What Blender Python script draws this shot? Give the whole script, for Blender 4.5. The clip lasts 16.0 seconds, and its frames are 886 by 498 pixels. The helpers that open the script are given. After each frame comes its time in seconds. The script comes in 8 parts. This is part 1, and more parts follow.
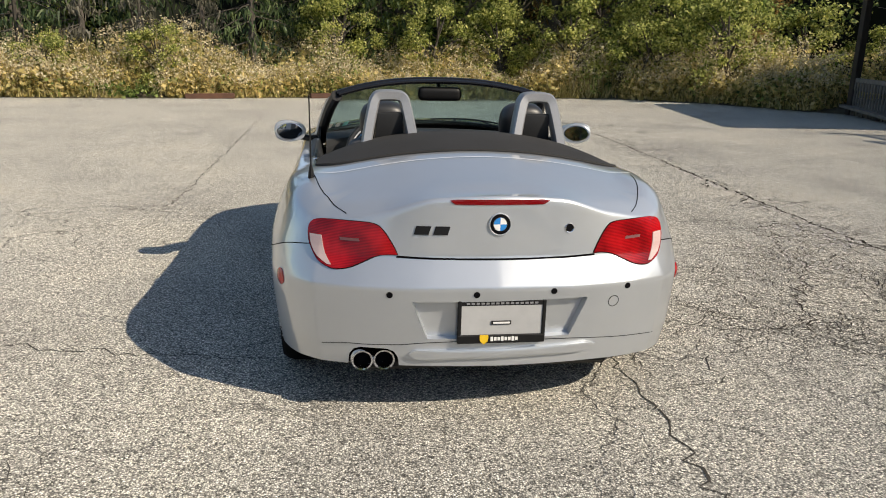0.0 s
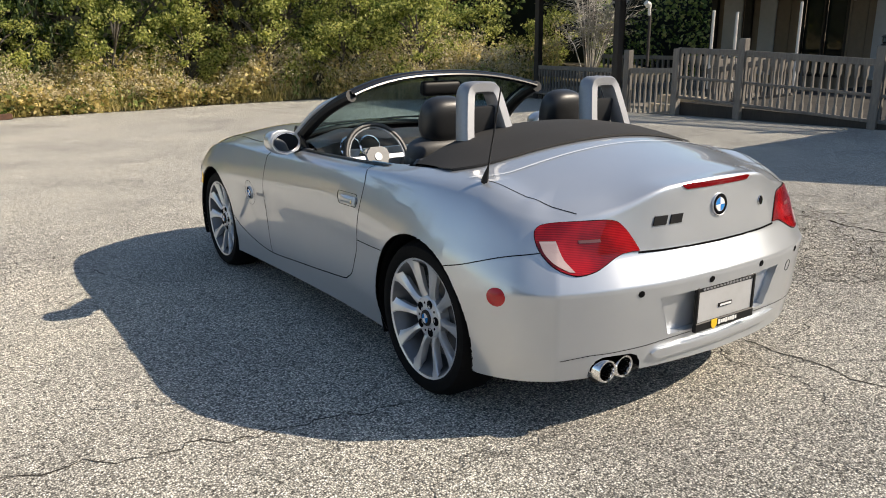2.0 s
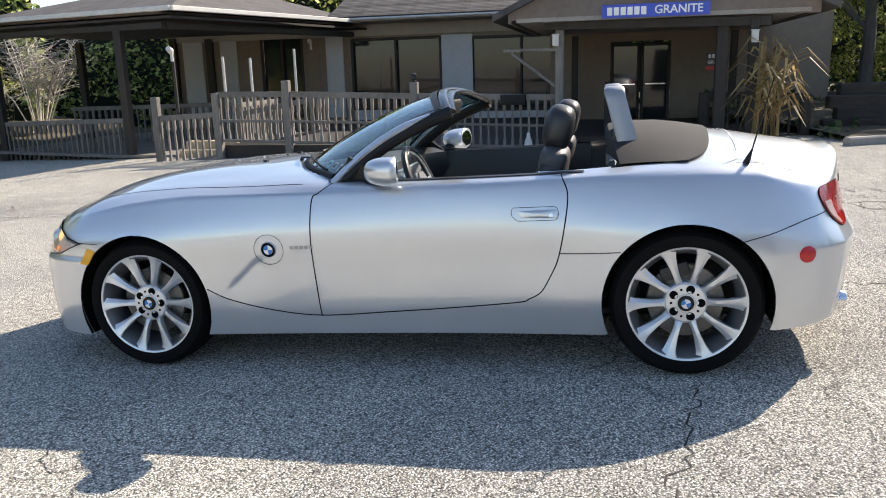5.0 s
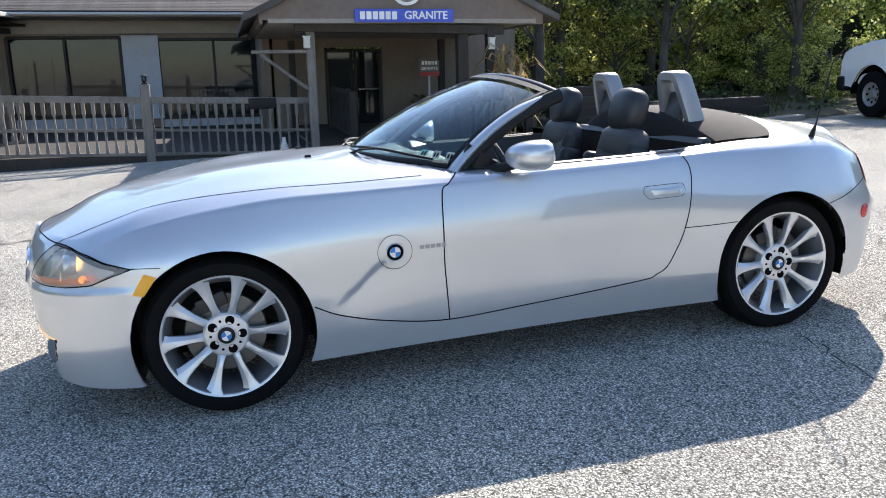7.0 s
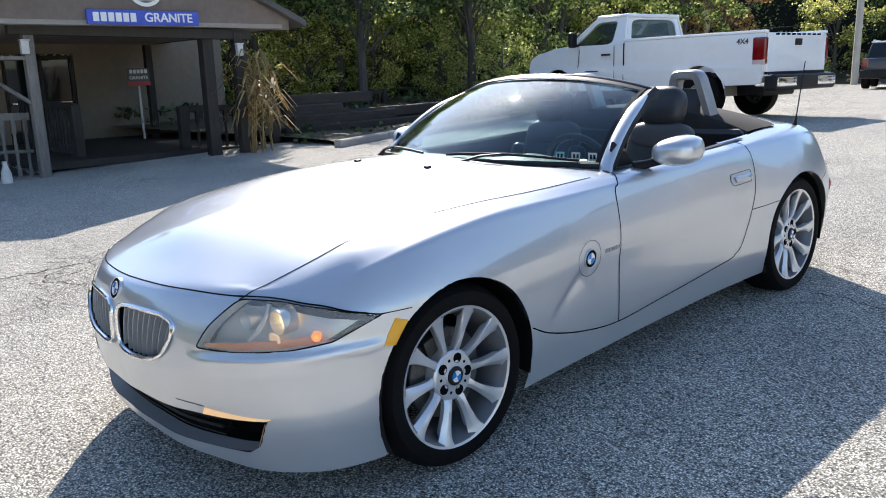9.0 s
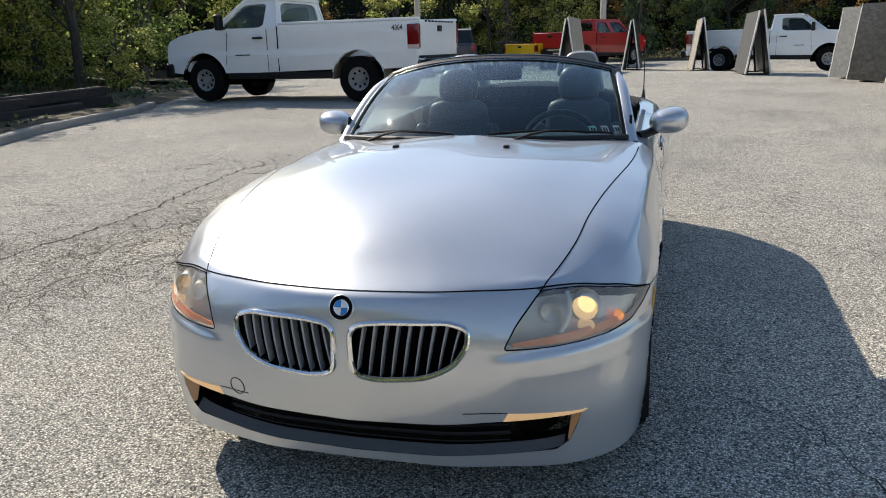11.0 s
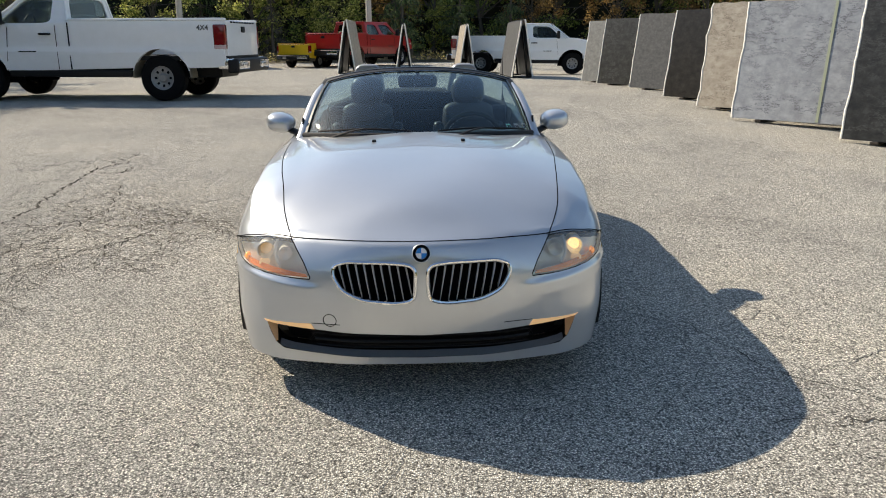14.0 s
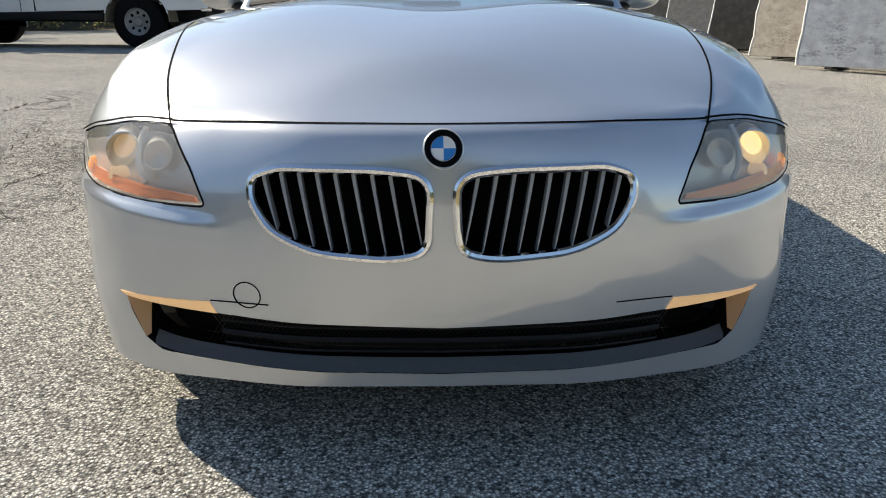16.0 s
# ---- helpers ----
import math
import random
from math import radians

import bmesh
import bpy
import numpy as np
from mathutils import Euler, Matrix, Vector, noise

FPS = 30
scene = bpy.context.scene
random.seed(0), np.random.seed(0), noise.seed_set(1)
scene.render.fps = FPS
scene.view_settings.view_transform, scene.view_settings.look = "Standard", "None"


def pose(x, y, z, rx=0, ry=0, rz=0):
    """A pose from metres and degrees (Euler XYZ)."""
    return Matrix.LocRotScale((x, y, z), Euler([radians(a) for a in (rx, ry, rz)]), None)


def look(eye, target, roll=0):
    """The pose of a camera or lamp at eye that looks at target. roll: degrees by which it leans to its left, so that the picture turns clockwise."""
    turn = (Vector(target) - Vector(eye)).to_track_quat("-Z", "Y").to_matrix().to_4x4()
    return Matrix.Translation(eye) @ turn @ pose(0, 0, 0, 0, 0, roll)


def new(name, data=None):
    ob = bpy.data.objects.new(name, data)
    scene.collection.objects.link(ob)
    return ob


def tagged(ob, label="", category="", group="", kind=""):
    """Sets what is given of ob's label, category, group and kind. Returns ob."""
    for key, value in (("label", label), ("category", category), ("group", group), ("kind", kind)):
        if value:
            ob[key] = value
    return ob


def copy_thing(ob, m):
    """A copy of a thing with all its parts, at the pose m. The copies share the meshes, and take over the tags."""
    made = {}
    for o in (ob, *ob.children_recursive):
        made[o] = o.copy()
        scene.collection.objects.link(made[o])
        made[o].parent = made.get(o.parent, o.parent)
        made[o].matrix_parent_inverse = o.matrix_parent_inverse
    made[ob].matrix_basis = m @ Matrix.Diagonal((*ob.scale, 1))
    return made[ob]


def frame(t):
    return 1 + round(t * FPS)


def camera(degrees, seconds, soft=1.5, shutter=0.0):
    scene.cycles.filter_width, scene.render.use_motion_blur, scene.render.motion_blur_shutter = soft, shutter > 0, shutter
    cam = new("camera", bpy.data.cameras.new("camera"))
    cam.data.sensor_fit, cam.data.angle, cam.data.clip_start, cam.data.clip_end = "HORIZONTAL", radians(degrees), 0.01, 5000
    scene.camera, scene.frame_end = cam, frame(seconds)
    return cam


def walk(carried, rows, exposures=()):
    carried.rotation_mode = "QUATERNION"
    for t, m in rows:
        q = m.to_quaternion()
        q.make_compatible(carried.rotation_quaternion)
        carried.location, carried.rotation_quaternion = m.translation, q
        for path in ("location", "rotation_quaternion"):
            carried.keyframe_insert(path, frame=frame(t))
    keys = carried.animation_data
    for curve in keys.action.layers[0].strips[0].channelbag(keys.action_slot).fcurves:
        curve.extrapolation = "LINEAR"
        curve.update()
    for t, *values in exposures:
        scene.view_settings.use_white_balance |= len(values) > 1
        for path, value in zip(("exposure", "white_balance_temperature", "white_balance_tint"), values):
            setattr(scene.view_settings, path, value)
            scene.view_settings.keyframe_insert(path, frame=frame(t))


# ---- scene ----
cam = camera(59.3, 16.0, 1.0)

# The lot falls gently towards +y; the car's own frame is the lot's frame.
SLOPE = pose(0, 0, 0, -2.0, 0.4, 0)

PATH = [
    (0, (-0.573, -4.725, 1.397), (-0.312, -2.805, 0.904), 1.3),
    (0.5, (-1.026, -4.588, 1.395), (-0.618, -2.693, 0.903), 0.9),
    (1, (-1.43, -4.284, 1.361), (-0.836, -2.44, 0.863), 0.3),
    (1.5, (-1.913, -4.029, 1.328), (-1.084, -2.276, 0.84), -0.4),
    (2, (-2.346, -3.741, 1.33), (-1.284, -2.117, 0.845), -1.3),
    (2.5, (-2.745, -3.339, 1.338), (-1.463, -1.879, 0.864), -2.3),
    (3, (-3.14, -2.95, 1.332), (-1.668, -1.679, 0.867), -3.2),
    (3.5, (-3.446, -2.456, 1.322), (-1.815, -1.389, 0.872), -3.6),
    (3.7, (-3.592, -2.269, 1.308), (-1.907, -1.287, 0.866), -3.7),
    (5.8, (-4.078, -0.096, 1.3), (-2.122, -0.038, 0.883), -3.4),
    (6, (-4.056, 0.117, 1.307), (-2.1, 0.078, 0.889), -3.4),
    (6.5, (-3.984, 0.649, 1.291), (-2.05, 0.375, 0.862), -3.1),
    (7, (-3.797, 1.151, 1.272), (-1.912, 0.654, 0.827), -3.1),
    (7.5, (-3.587, 1.641, 1.283), (-1.774, 0.933, 0.822), -3.1),
    (8, (-3.312, 2.062, 1.298), (-1.594, 1.152, 0.829), -3.2),
    (8.2, (-3.168, 2.223, 1.306), (-1.494, 1.234, 0.837), -3.2),
    (10.3, (-1.537, 3.676, 1.42), (-0.631, 1.975, 0.884), -3.0),
    (10.5, (-1.333, 3.742, 1.408), (-0.532, 1.993, 0.859), -2.6),
    (11, (-0.861, 3.903, 1.437), (-0.315, 2.065, 0.87), -2.5),
    (11.5, (-0.473, 4.102, 1.471), (-0.142, 2.214, 0.9), -2.2),
    (12, (-0.11, 4.268, 1.496), (0.048, 2.355, 0.933), -2.0),
    (12.5, (0.069, 4.61, 1.569), (0.115, 2.687, 1.023), -1.7),
    (13, (0.037, 4.936, 1.623), (0.027, 3.008, 1.089), -1.3),
    (13.5, (-0.029, 5.11, 1.636), (-0.067, 3.186, 1.09), -0.8),
    (14, (0.0, 4.962, 1.592), (-0.056, 3.051, 1.006), -0.4),
    (14.5, (0.064, 4.586, 1.557), (-0.002, 2.695, 0.908), -0.1),
    (15, (0.029, 4.062, 1.442), (-0.039, 2.194, 0.73), 0.0),
    (15.5, (0.006, 3.626, 1.319), (-0.047, 1.769, 0.578), 0.2),
    (15.8, (0.021, 3.457, 1.089), (-0.024, 1.58, 0.4), 0.3),
    (16, (0.029, 3.4, 0.947), (-0.01, 1.504, 0.311), 0.0),
]
# The clip's camera opens up and cools towards the shaded side of the car.
EXPOSURES = [(0, 0.08, 7050, 9), (2.5, 0.45, 7050, 11), (3.5, 0.70, 7050, 12), (6, 1.05, 6500, 12), (8, 1.16, 6250, 12), (10.5, 0.52, 6600, 10), (11.5, 0.36, 6900, 9), (12.5, 0.40, 7100, 9), (14.5, 0.38, 7100, 9), (16, 0.38, 6850, 8)]
walk(cam, [(t, SLOPE @ look(eye, target, roll)) for t, eye, target, roll in PATH], EXPOSURES)

# ---- light ----
world = bpy.data.worlds.new("sky")
scene.world = world
world.use_nodes = True
SUN_FROM = (SLOPE.to_3x3() @ Vector((0.99, -0.77, 0.92))).normalized()
sky = world.node_tree.nodes.new("ShaderNodeTexSky")
sky.sky_type, sky.sun_disc = "NISHITA", False
sky.sun_elevation = math.asin(SUN_FROM.z)
sky.sun_rotation = math.atan2(SUN_FROM.x, SUN_FROM.y)
sky.air_density, sky.dust_density, sky.ozone_density = 1.0, 0.6, 2.0
world.node_tree.links.new(sky.outputs[0], world.node_tree.nodes["Background"].inputs[0])
world.node_tree.nodes["Background"].inputs[1].default_value = 0.12
sun = new("sun", bpy.data.lights.new("sun", "SUN"))
sun.data.energy, sun.data.angle, sun.data.color = 5.0, radians(0.55), (1.0, 0.91, 0.79)
sun.matrix_world = look(SUN_FROM * 60, (0, 0, 0))


# ---- materials ----
def ramp_node(nt, fac, stops):
    r = nt.nodes.new("ShaderNodeValToRGB")
    e = r.color_ramp.elements
    while len(e) < len(stops):
        e.new(0.5)
    for el, (p, c) in zip(e, stops):
        el.position, el.color = p, (*c, 1)
    nt.links.new(fac, r.inputs[0])
    return r.outputs[0]


def noise_node(nt, scale, detail=4.0, rough=0.6, coords=None, stretch=None):
    n = nt.nodes.new("ShaderNodeTexNoise")
    n.inputs["Scale"].default_value, n.inputs["Detail"].default_value, n.inputs["Roughness"].default_value = scale, detail, rough
    src = coords or nt.nodes.new("ShaderNodeTexCoord").outputs["Object"]
    if stretch:
        m = nt.nodes.new("ShaderNodeMapping")
        m.inputs["Scale"].default_value = stretch
        nt.links.new(src, m.inputs[0])
        src = m.outputs[0]
    nt.links.new(src, n.inputs["Vector"])
    return n.outputs["Fac"]


def mix_node(nt, fac, a, b, mode="MIX"):
    m = nt.nodes.new("ShaderNodeMix")
    m.data_type, m.blend_type = "RGBA", mode
    for sock, v in ((0, fac), (6, a), (7, b)):
        if hasattr(v, "links"):
            nt.links.new(v, m.inputs[sock])
        else:
            m.inputs[sock].default_value = v if sock == 0 else (*v, 1)
    return m.outputs[2]


def math_node(nt, op, a, b=0.0):
    m = nt.nodes.new("ShaderNodeMath")
    m.operation = op
    for sock, v in ((0, a), (1, b)):
        if hasattr(v, "links"):
            nt.links.new(v, m.inputs[sock])
        else:
            m.inputs[sock].default_value = v
    return m.outputs[0]


def material(name, color, rough=0.5, metal=0.0, vary=None, grain=40.0, broad=3.0, bump=0.0, coat=0.0, island=0.0, per_object=0.0,
             stretch=None, trans=0.0, ior=1.45, emit=None, emit_power=0.0, spec=0.5, sheen=0.0):
    """A surface with grain and broad stains: colour runs between color and vary."""
    mat = bpy.data.materials.new(name)
    mat.use_nodes = True
    nt = mat.node_tree
    b = nt.nodes["Principled BSDF"]
    b.inputs["Roughness"].default_value, b.inputs["Metallic"].default_value = rough, metal
    b.inputs["Coat Weight"].default_value, b.inputs["Coat Roughness"].default_value = coat, 0.03
    b.inputs["Transmission Weight"].default_value, b.inputs["IOR"].default_value = trans, ior
    b.inputs["Specular IOR Level"].default_value = spec
    b.inputs["Base Color"].default_value = (*color, 1)
    if vary:
        fine = noise_node(nt, grain, 5, 0.65, stretch=stretch)
        wide = noise_node(nt, broad, 3, 0.5, stretch=stretch)
        both = math_node(nt, "ADD", math_node(nt, "MULTIPLY", fine, 0.55), math_node(nt, "MULTIPLY", wide, 0.45))
        col = ramp_node(nt, both, [(0.32, color), (0.68, vary)])
        if island or per_object:
            src = nt.nodes.new("ShaderNodeNewGeometry").outputs["Random Per Island"] if island else nt.nodes.new("ShaderNodeObjectInfo").outputs["Random"]
            k = island or per_object
            hsv = nt.nodes.new("ShaderNodeHueSaturation")
            nt.links.new(math_node(nt, "ADD", math_node(nt, "MULTIPLY", src, 2 * k), 1.0 - k), hsv.inputs["Value"])
            nt.links.new(col, hsv.inputs["Color"])
            col = hsv.outputs[0]
        nt.links.new(col, b.inputs["Base Color"])
        if bump:
            bp = nt.nodes.new("ShaderNodeBump")
            bp.inputs["Strength"].default_value, bp.inputs["Distance"].default_value = 0.6, bump
            nt.links.new(both, bp.inputs["Height"])
            nt.links.new(bp.outputs[0], b.inputs["Normal"])
    if emit:
        b.inputs["Emission Color"].default_value, b.inputs["Emission Strength"].default_value = (*emit, 1), emit_power
    return mat


def asphalt():
    """Worn, sun-bleached asphalt with pale aggregate, patches and fine cracks."""
    mat = bpy.data.materials.new("worn asphalt")
    mat.use_nodes = True
    nt = mat.node_tree
    b = nt.nodes["Principled BSDF"]
    b.inputs["Roughness"].default_value = 0.9
    b.inputs["Diffuse Roughness"].default_value = 0.4
    b.inputs["Specular IOR Level"].default_value = 0.35
    co = nt.nodes.new("ShaderNodeTexCoord").outputs["Object"]
    v = nt.nodes.new("ShaderNodeTexVoronoi")
    v.inputs["Scale"].default_value = 135
    nt.links.new(co, v.inputs["Vector"])
    sep = nt.nodes.new("ShaderNodeSeparateColor")
    nt.links.new(v.outputs["Color"], sep.inputs[0])
    stones = ramp_node(nt, sep.outputs[0], [(0.0, (0.10, 0.097, 0.088)), (0.22, (0.43, 0.415, 0.376)), (0.7, (0.72, 0.695, 0.625)), (1.0, (1.05, 1.02, 0.935))])
    gap = ramp_node(nt, v.outputs["Distance"], [(0.26, (1.08, 1.08, 1.08)), (0.67, (0.33, 0.33, 0.33))])
    col = mix_node(nt, 1.0, stones, gap, "MULTIPLY")
    patch = ramp_node(nt, noise_node(nt, 0.55, 5, 0.62, co), [(0.3, (0.80, 0.79, 0.78)), (0.5, (1.04, 1.03, 1.0)), (0.7, (1.2, 1.17, 1.10))])
    col = mix_node(nt, 1.0, col, patch, "MULTIPLY")
    spots = ramp_node(nt, noise_node(nt, 2.6, 6, 0.7, co), [(0.28, (0.72, 0.72, 0.72)), (0.42, (1, 1, 1))])
    col = mix_node(nt, 1.0, col, spots, "MULTIPLY")
    pits = ramp_node(nt, noise_node(nt, 105, 2, 0.5, co), [(0.36, (0.47, 0.47, 0.47)), (0.45, (1.06, 1.06, 1.06))])
    col = mix_node(nt, 1.0, col, pits, "MULTIPLY")
    warp = nt.nodes.new("ShaderNodeVectorMath")
    warp.operation = "ADD"
    wn = nt.nodes.new("ShaderNodeTexNoise")
    wn.inputs["Scale"].default_value, wn.inputs["Detail"].default_value = 1.4, 6
    nt.links.new(co, wn.inputs["Vector"])
    sc = nt.nodes.new("ShaderNodeVectorMath")
    sc.operation = "SCALE"
    sc.inputs["Scale"].default_value = 0.9
    nt.links.new(wn.outputs["Color"], sc.inputs[0])
    nt.links.new(co, warp.inputs[0])
    nt.links.new(sc.outputs[0], warp.inputs[1])
    cr = nt.nodes.new("ShaderNodeTexVoronoi")
    cr.feature = "DISTANCE_TO_EDGE"
    cr.inputs["Scale"].default_value = 1.15
    nt.links.new(warp.outputs[0], cr.inputs["Vector"])
    line = ramp_node(nt, cr.outputs["Distance"], [(0.0, (1, 1, 1)), (0.010, (0, 0, 0))])
    where = ramp_node(nt, noise_node(nt, 0.33, 3, 0.6, co), [(0.47, (0, 0, 0)), (0.60, (1, 1, 1))])
    crack = math_node(nt, "MULTIPLY", line, where)
    col = mix_node(nt, math_node(nt, "MULTIPLY", crack, 0.75), col, (0.035, 0.032, 0.03))
    nt.links.new(col, b.inputs["Base Color"])
    bp = nt.nodes.new("ShaderNodeBump")
    bp.inputs["Strength"].default_value, bp.inputs["Distance"].default_value = 0.75, 0.006
    h = math_node(nt, "SUBTRACT", math_node(nt, "SUBTRACT", 0.6, v.outputs["Distance"]), math_node(nt, "MULTIPLY", crack, 1.5))
    nt.links.new(h, bp.inputs["Height"])
    nt.links.new(bp.outputs[0], b.inputs["Normal"])
    return mat


def silver():
    """Silver metallic car paint under clear lacquer, with fine flake and a dull film of dust."""
    mat = material("silver paint", (0.62, 0.64, 0.66), 0.3, 0.57, coat=1.0)
    nt = mat.node_tree
    b = nt.nodes["Principled BSDF"]
    dust = noise_node(nt, 2.2, 5, 0.6)
    nt.links.new(ramp_node(nt, dust, [(0.3, (0.528, 0.557, 0.594)), (0.7, (0.568, 0.597, 0.630))]), b.inputs["Base Color"])
    nt.links.new(math_node(nt, "ADD", math_node(nt, "MULTIPLY", dust, 0.04), 0.32), b.inputs["Roughness"])
    b.inputs["Coat Roughness"].default_value = 0.03
    b.inputs["Coat IOR"].default_value = 1.95
    return mat


M = dict(
    asphalt=asphalt(),
    silver=silver(),
    black=material("black trim", (0.006, 0.006, 0.007), 0.5, vary=(0.011, 0.011, 0.0115), grain=120, bump=0.0005, spec=0.35),
    gap=material("panel gap", (0.004, 0.004, 0.005), 0.9, spec=0.1),
    rubber=material("tyre rubber", (0.0035, 0.0035, 0.004), 0.8, vary=(0.008, 0.0078, 0.0078), grain=60, bump=0.001, spec=0.15),
    alloy=material("alloy", (0.66, 0.67, 0.69), 0.34, 0.6, vary=(0.72, 0.73, 0.75), grain=25, coat=0.5),
    chrome=material("chrome", (0.80, 0.81, 0.83), 0.10, 1.0),
    barrel=material("grey cast rim barrel", (0.15, 0.155, 0.165), 0.42, 0.5, vary=(0.20, 0.205, 0.215), grain=30),
    disc=material("worn brake steel", (0.10, 0.098, 0.095), 0.42, 0.7, vary=(0.16, 0.155, 0.15), grain=60),
    steel=material("dull dark steel", (0.06, 0.06, 0.06), 0.5, 0.6, vary=(0.035, 0.034, 0.033), grain=80),
    leather=material("black leather", (0.019, 0.020, 0.022), 0.42, spec=0.6, vary=(0.029, 0.030, 0.032), grain=160, bump=0.0008),
    lit_leather=material("leather with painted sunlight", (0.05, 0.05, 0.052), 0.5, vary=(0.08, 0.08, 0.082), grain=160, bump=0.0008),
    canvas=material("black canvas", (0.016, 0.016, 0.016), 0.9, vary=(0.032, 0.031, 0.031), grain=260, bump=0.001),
    hoop=material("satin grey metal", (0.30, 0.305, 0.32), 0.42, 0.45, vary=(0.35, 0.355, 0.37), grain=90, bump=0.0003),
    red_lens=material("red lens", (0.20, 0.003, 0.005), 0.12, vary=(0.14, 0.002, 0.004), grain=30, coat=0.6),
    red_bright=material("red reflector", (0.55, 0.005, 0.01), 0.25, vary=(0.42, 0.004, 0.008), grain=60, coat=0.5),
    pink_lens=material("clear lens over pink", (0.48, 0.33, 0.32), 0.2, vary=(0.64, 0.50, 0.48), grain=140, coat=0.6, stretch=(1, 1, 12)),
    amber=material("amber lens", (0.88, 0.27, 0.07), 0.3, vary=(0.70, 0.20, 0.05), grain=80, coat=0.5),
    lamp_grey=material("lamp bucket", (0.74, 0.745, 0.71), 0.28, 0.45, vary=(0.62, 0.625, 0.59), grain=12),
    marker=material("amber marker lens", (0.86, 0.42, 0.015), 0.25, vary=(0.78, 0.36, 0.012), grain=80, coat=0.5),
    gloss_black=material("smooth black rail", (0.008, 0.008, 0.009), 0.22, vary=(0.012, 0.012, 0.013), grain=60, spec=0.4),
    ledge=material("dark grey, painted shade on ledge", (0.15, 0.153, 0.158), 0.45, vary=(0.19, 0.193, 0.198), grain=90),
    edge=material("painted sun highlight", (0.72, 0.73, 0.74), 0.35, coat=0.6),
    slat=material("satin grille slat", (0.30, 0.305, 0.315), 0.45, vary=(0.38, 0.385, 0.395), grain=90),
    teal=material("teal sticker", (0.10, 0.42, 0.42), 0.5, vary=(0.25, 0.5, 0.5), grain=60),
    lens_slot=material("grey slot", (0.17, 0.07, 0.07), 0.35),
    lamp_lit=material("lit bulb", (1, 0.78, 0.4), 0.3, emit=(1.0, 0.68, 0.33), emit_power=1.1),
    lamp_dim=material("dim bulb in haze and painted glow", (0.9, 0.75, 0.5), 0.3, emit=(1.0, 0.6, 0.25), emit_power=0.22),
    bulb_amber=material("lit amber bulb", (1.0, 0.42, 0.10), 0.3, emit=(1.0, 0.32, 0.06), emit_power=0.4),
    fog_side=material("intake corner, amber glow painted on", (0.50, 0.37, 0.25), 0.4, emit=(1.0, 0.55, 0.25), emit_power=0.06),
    fog_lit=material("lit fog lamp strip", (0.95, 0.62, 0.32), 0.35, emit=(1.0, 0.58, 0.28), emit_power=0.22),
    blue=material("emblem blue", (0.02, 0.22, 0.60), 0.25, coat=0.5),
    white=material("white enamel", (0.80, 0.80, 0.79), 0.3, coat=0.4),
    plate=material("dealer plate", (0.47, 0.475, 0.48), 0.45, vary=(0.40, 0.405, 0.41), grain=20),
    yellow=material("yellow shield", (0.80, 0.52, 0.03), 0.4),
    screen=material("windscreen glass", (0.44, 0.63, 0.67), 0.02, trans=1.0, ior=1.48),
    lens=material("hazed lens", (0.90, 0.89, 0.84), 0.16, trans=0.80, ior=1.2, coat=0.5),
    mirror=material("mirror", (0.85, 0.86, 0.88), 0.02, 1.0),
)


def ribbed_lens():
    """Red tail lens: fine level ribs, brighter below than above."""
    mat = material("ribbed red lens", (0.3, 0.004, 0.006), 0.18, coat=0.5, spec=0.3)
    nt = mat.node_tree
    sep = nt.nodes.new("ShaderNodeSeparateXYZ")
    nt.links.new(nt.nodes.new("ShaderNodeTexCoord").outputs["Object"], sep.inputs[0])
    rib = math_node(nt, "SINE", math_node(nt, "MULTIPLY", sep.outputs[2], 1150.0))
    f = math_node(nt, "ADD", math_node(nt, "MULTIPLY", rib, 0.14), noise_node(nt, 9, 2, 0.5))
    nt.links.new(ramp_node(nt, f, [(0.3, (0.11, 0.002, 0.004)), (0.5, (0.27, 0.003, 0.006)), (0.75, (0.46, 0.008, 0.012))]), nt.nodes["Principled BSDF"].inputs["Base Color"])
    bp = nt.nodes.new("ShaderNodeBump")
    bp.inputs["Strength"].default_value, bp.inputs["Distance"].default_value = 0.15, 0.0006
    nt.links.new(rib, bp.inputs["Height"])
    nt.links.new(bp.outputs[0], nt.nodes["Principled BSDF"].inputs["Normal"])
    return mat


M["tail_lens"] = ribbed_lens()


# ---- building blocks ----
def part(name, bm, mat, parent=None, label="", smooth=True, at=None):
    """One mesh object from a bmesh, under a thing or a part."""
    me = bpy.data.meshes.new(name)
    bm.to_mesh(me)
    bm.free()
    me.materials.append(mat)
    if smooth:
        me.shade_smooth()
        me.set_sharp_from_angle(angle=radians(35))
    ob = new(name, me)
    if parent:
        ob.parent = parent
    if at is not None:
        ob.matrix_local = at
    if label:
        tagged(ob, label)
    return ob


def thing(name, m, label, category, group="", kind=""):
    ob = new(name)
    ob.empty_display_size = 0.2
    ob.matrix_world = m
    return tagged(ob, label, category, group, kind)


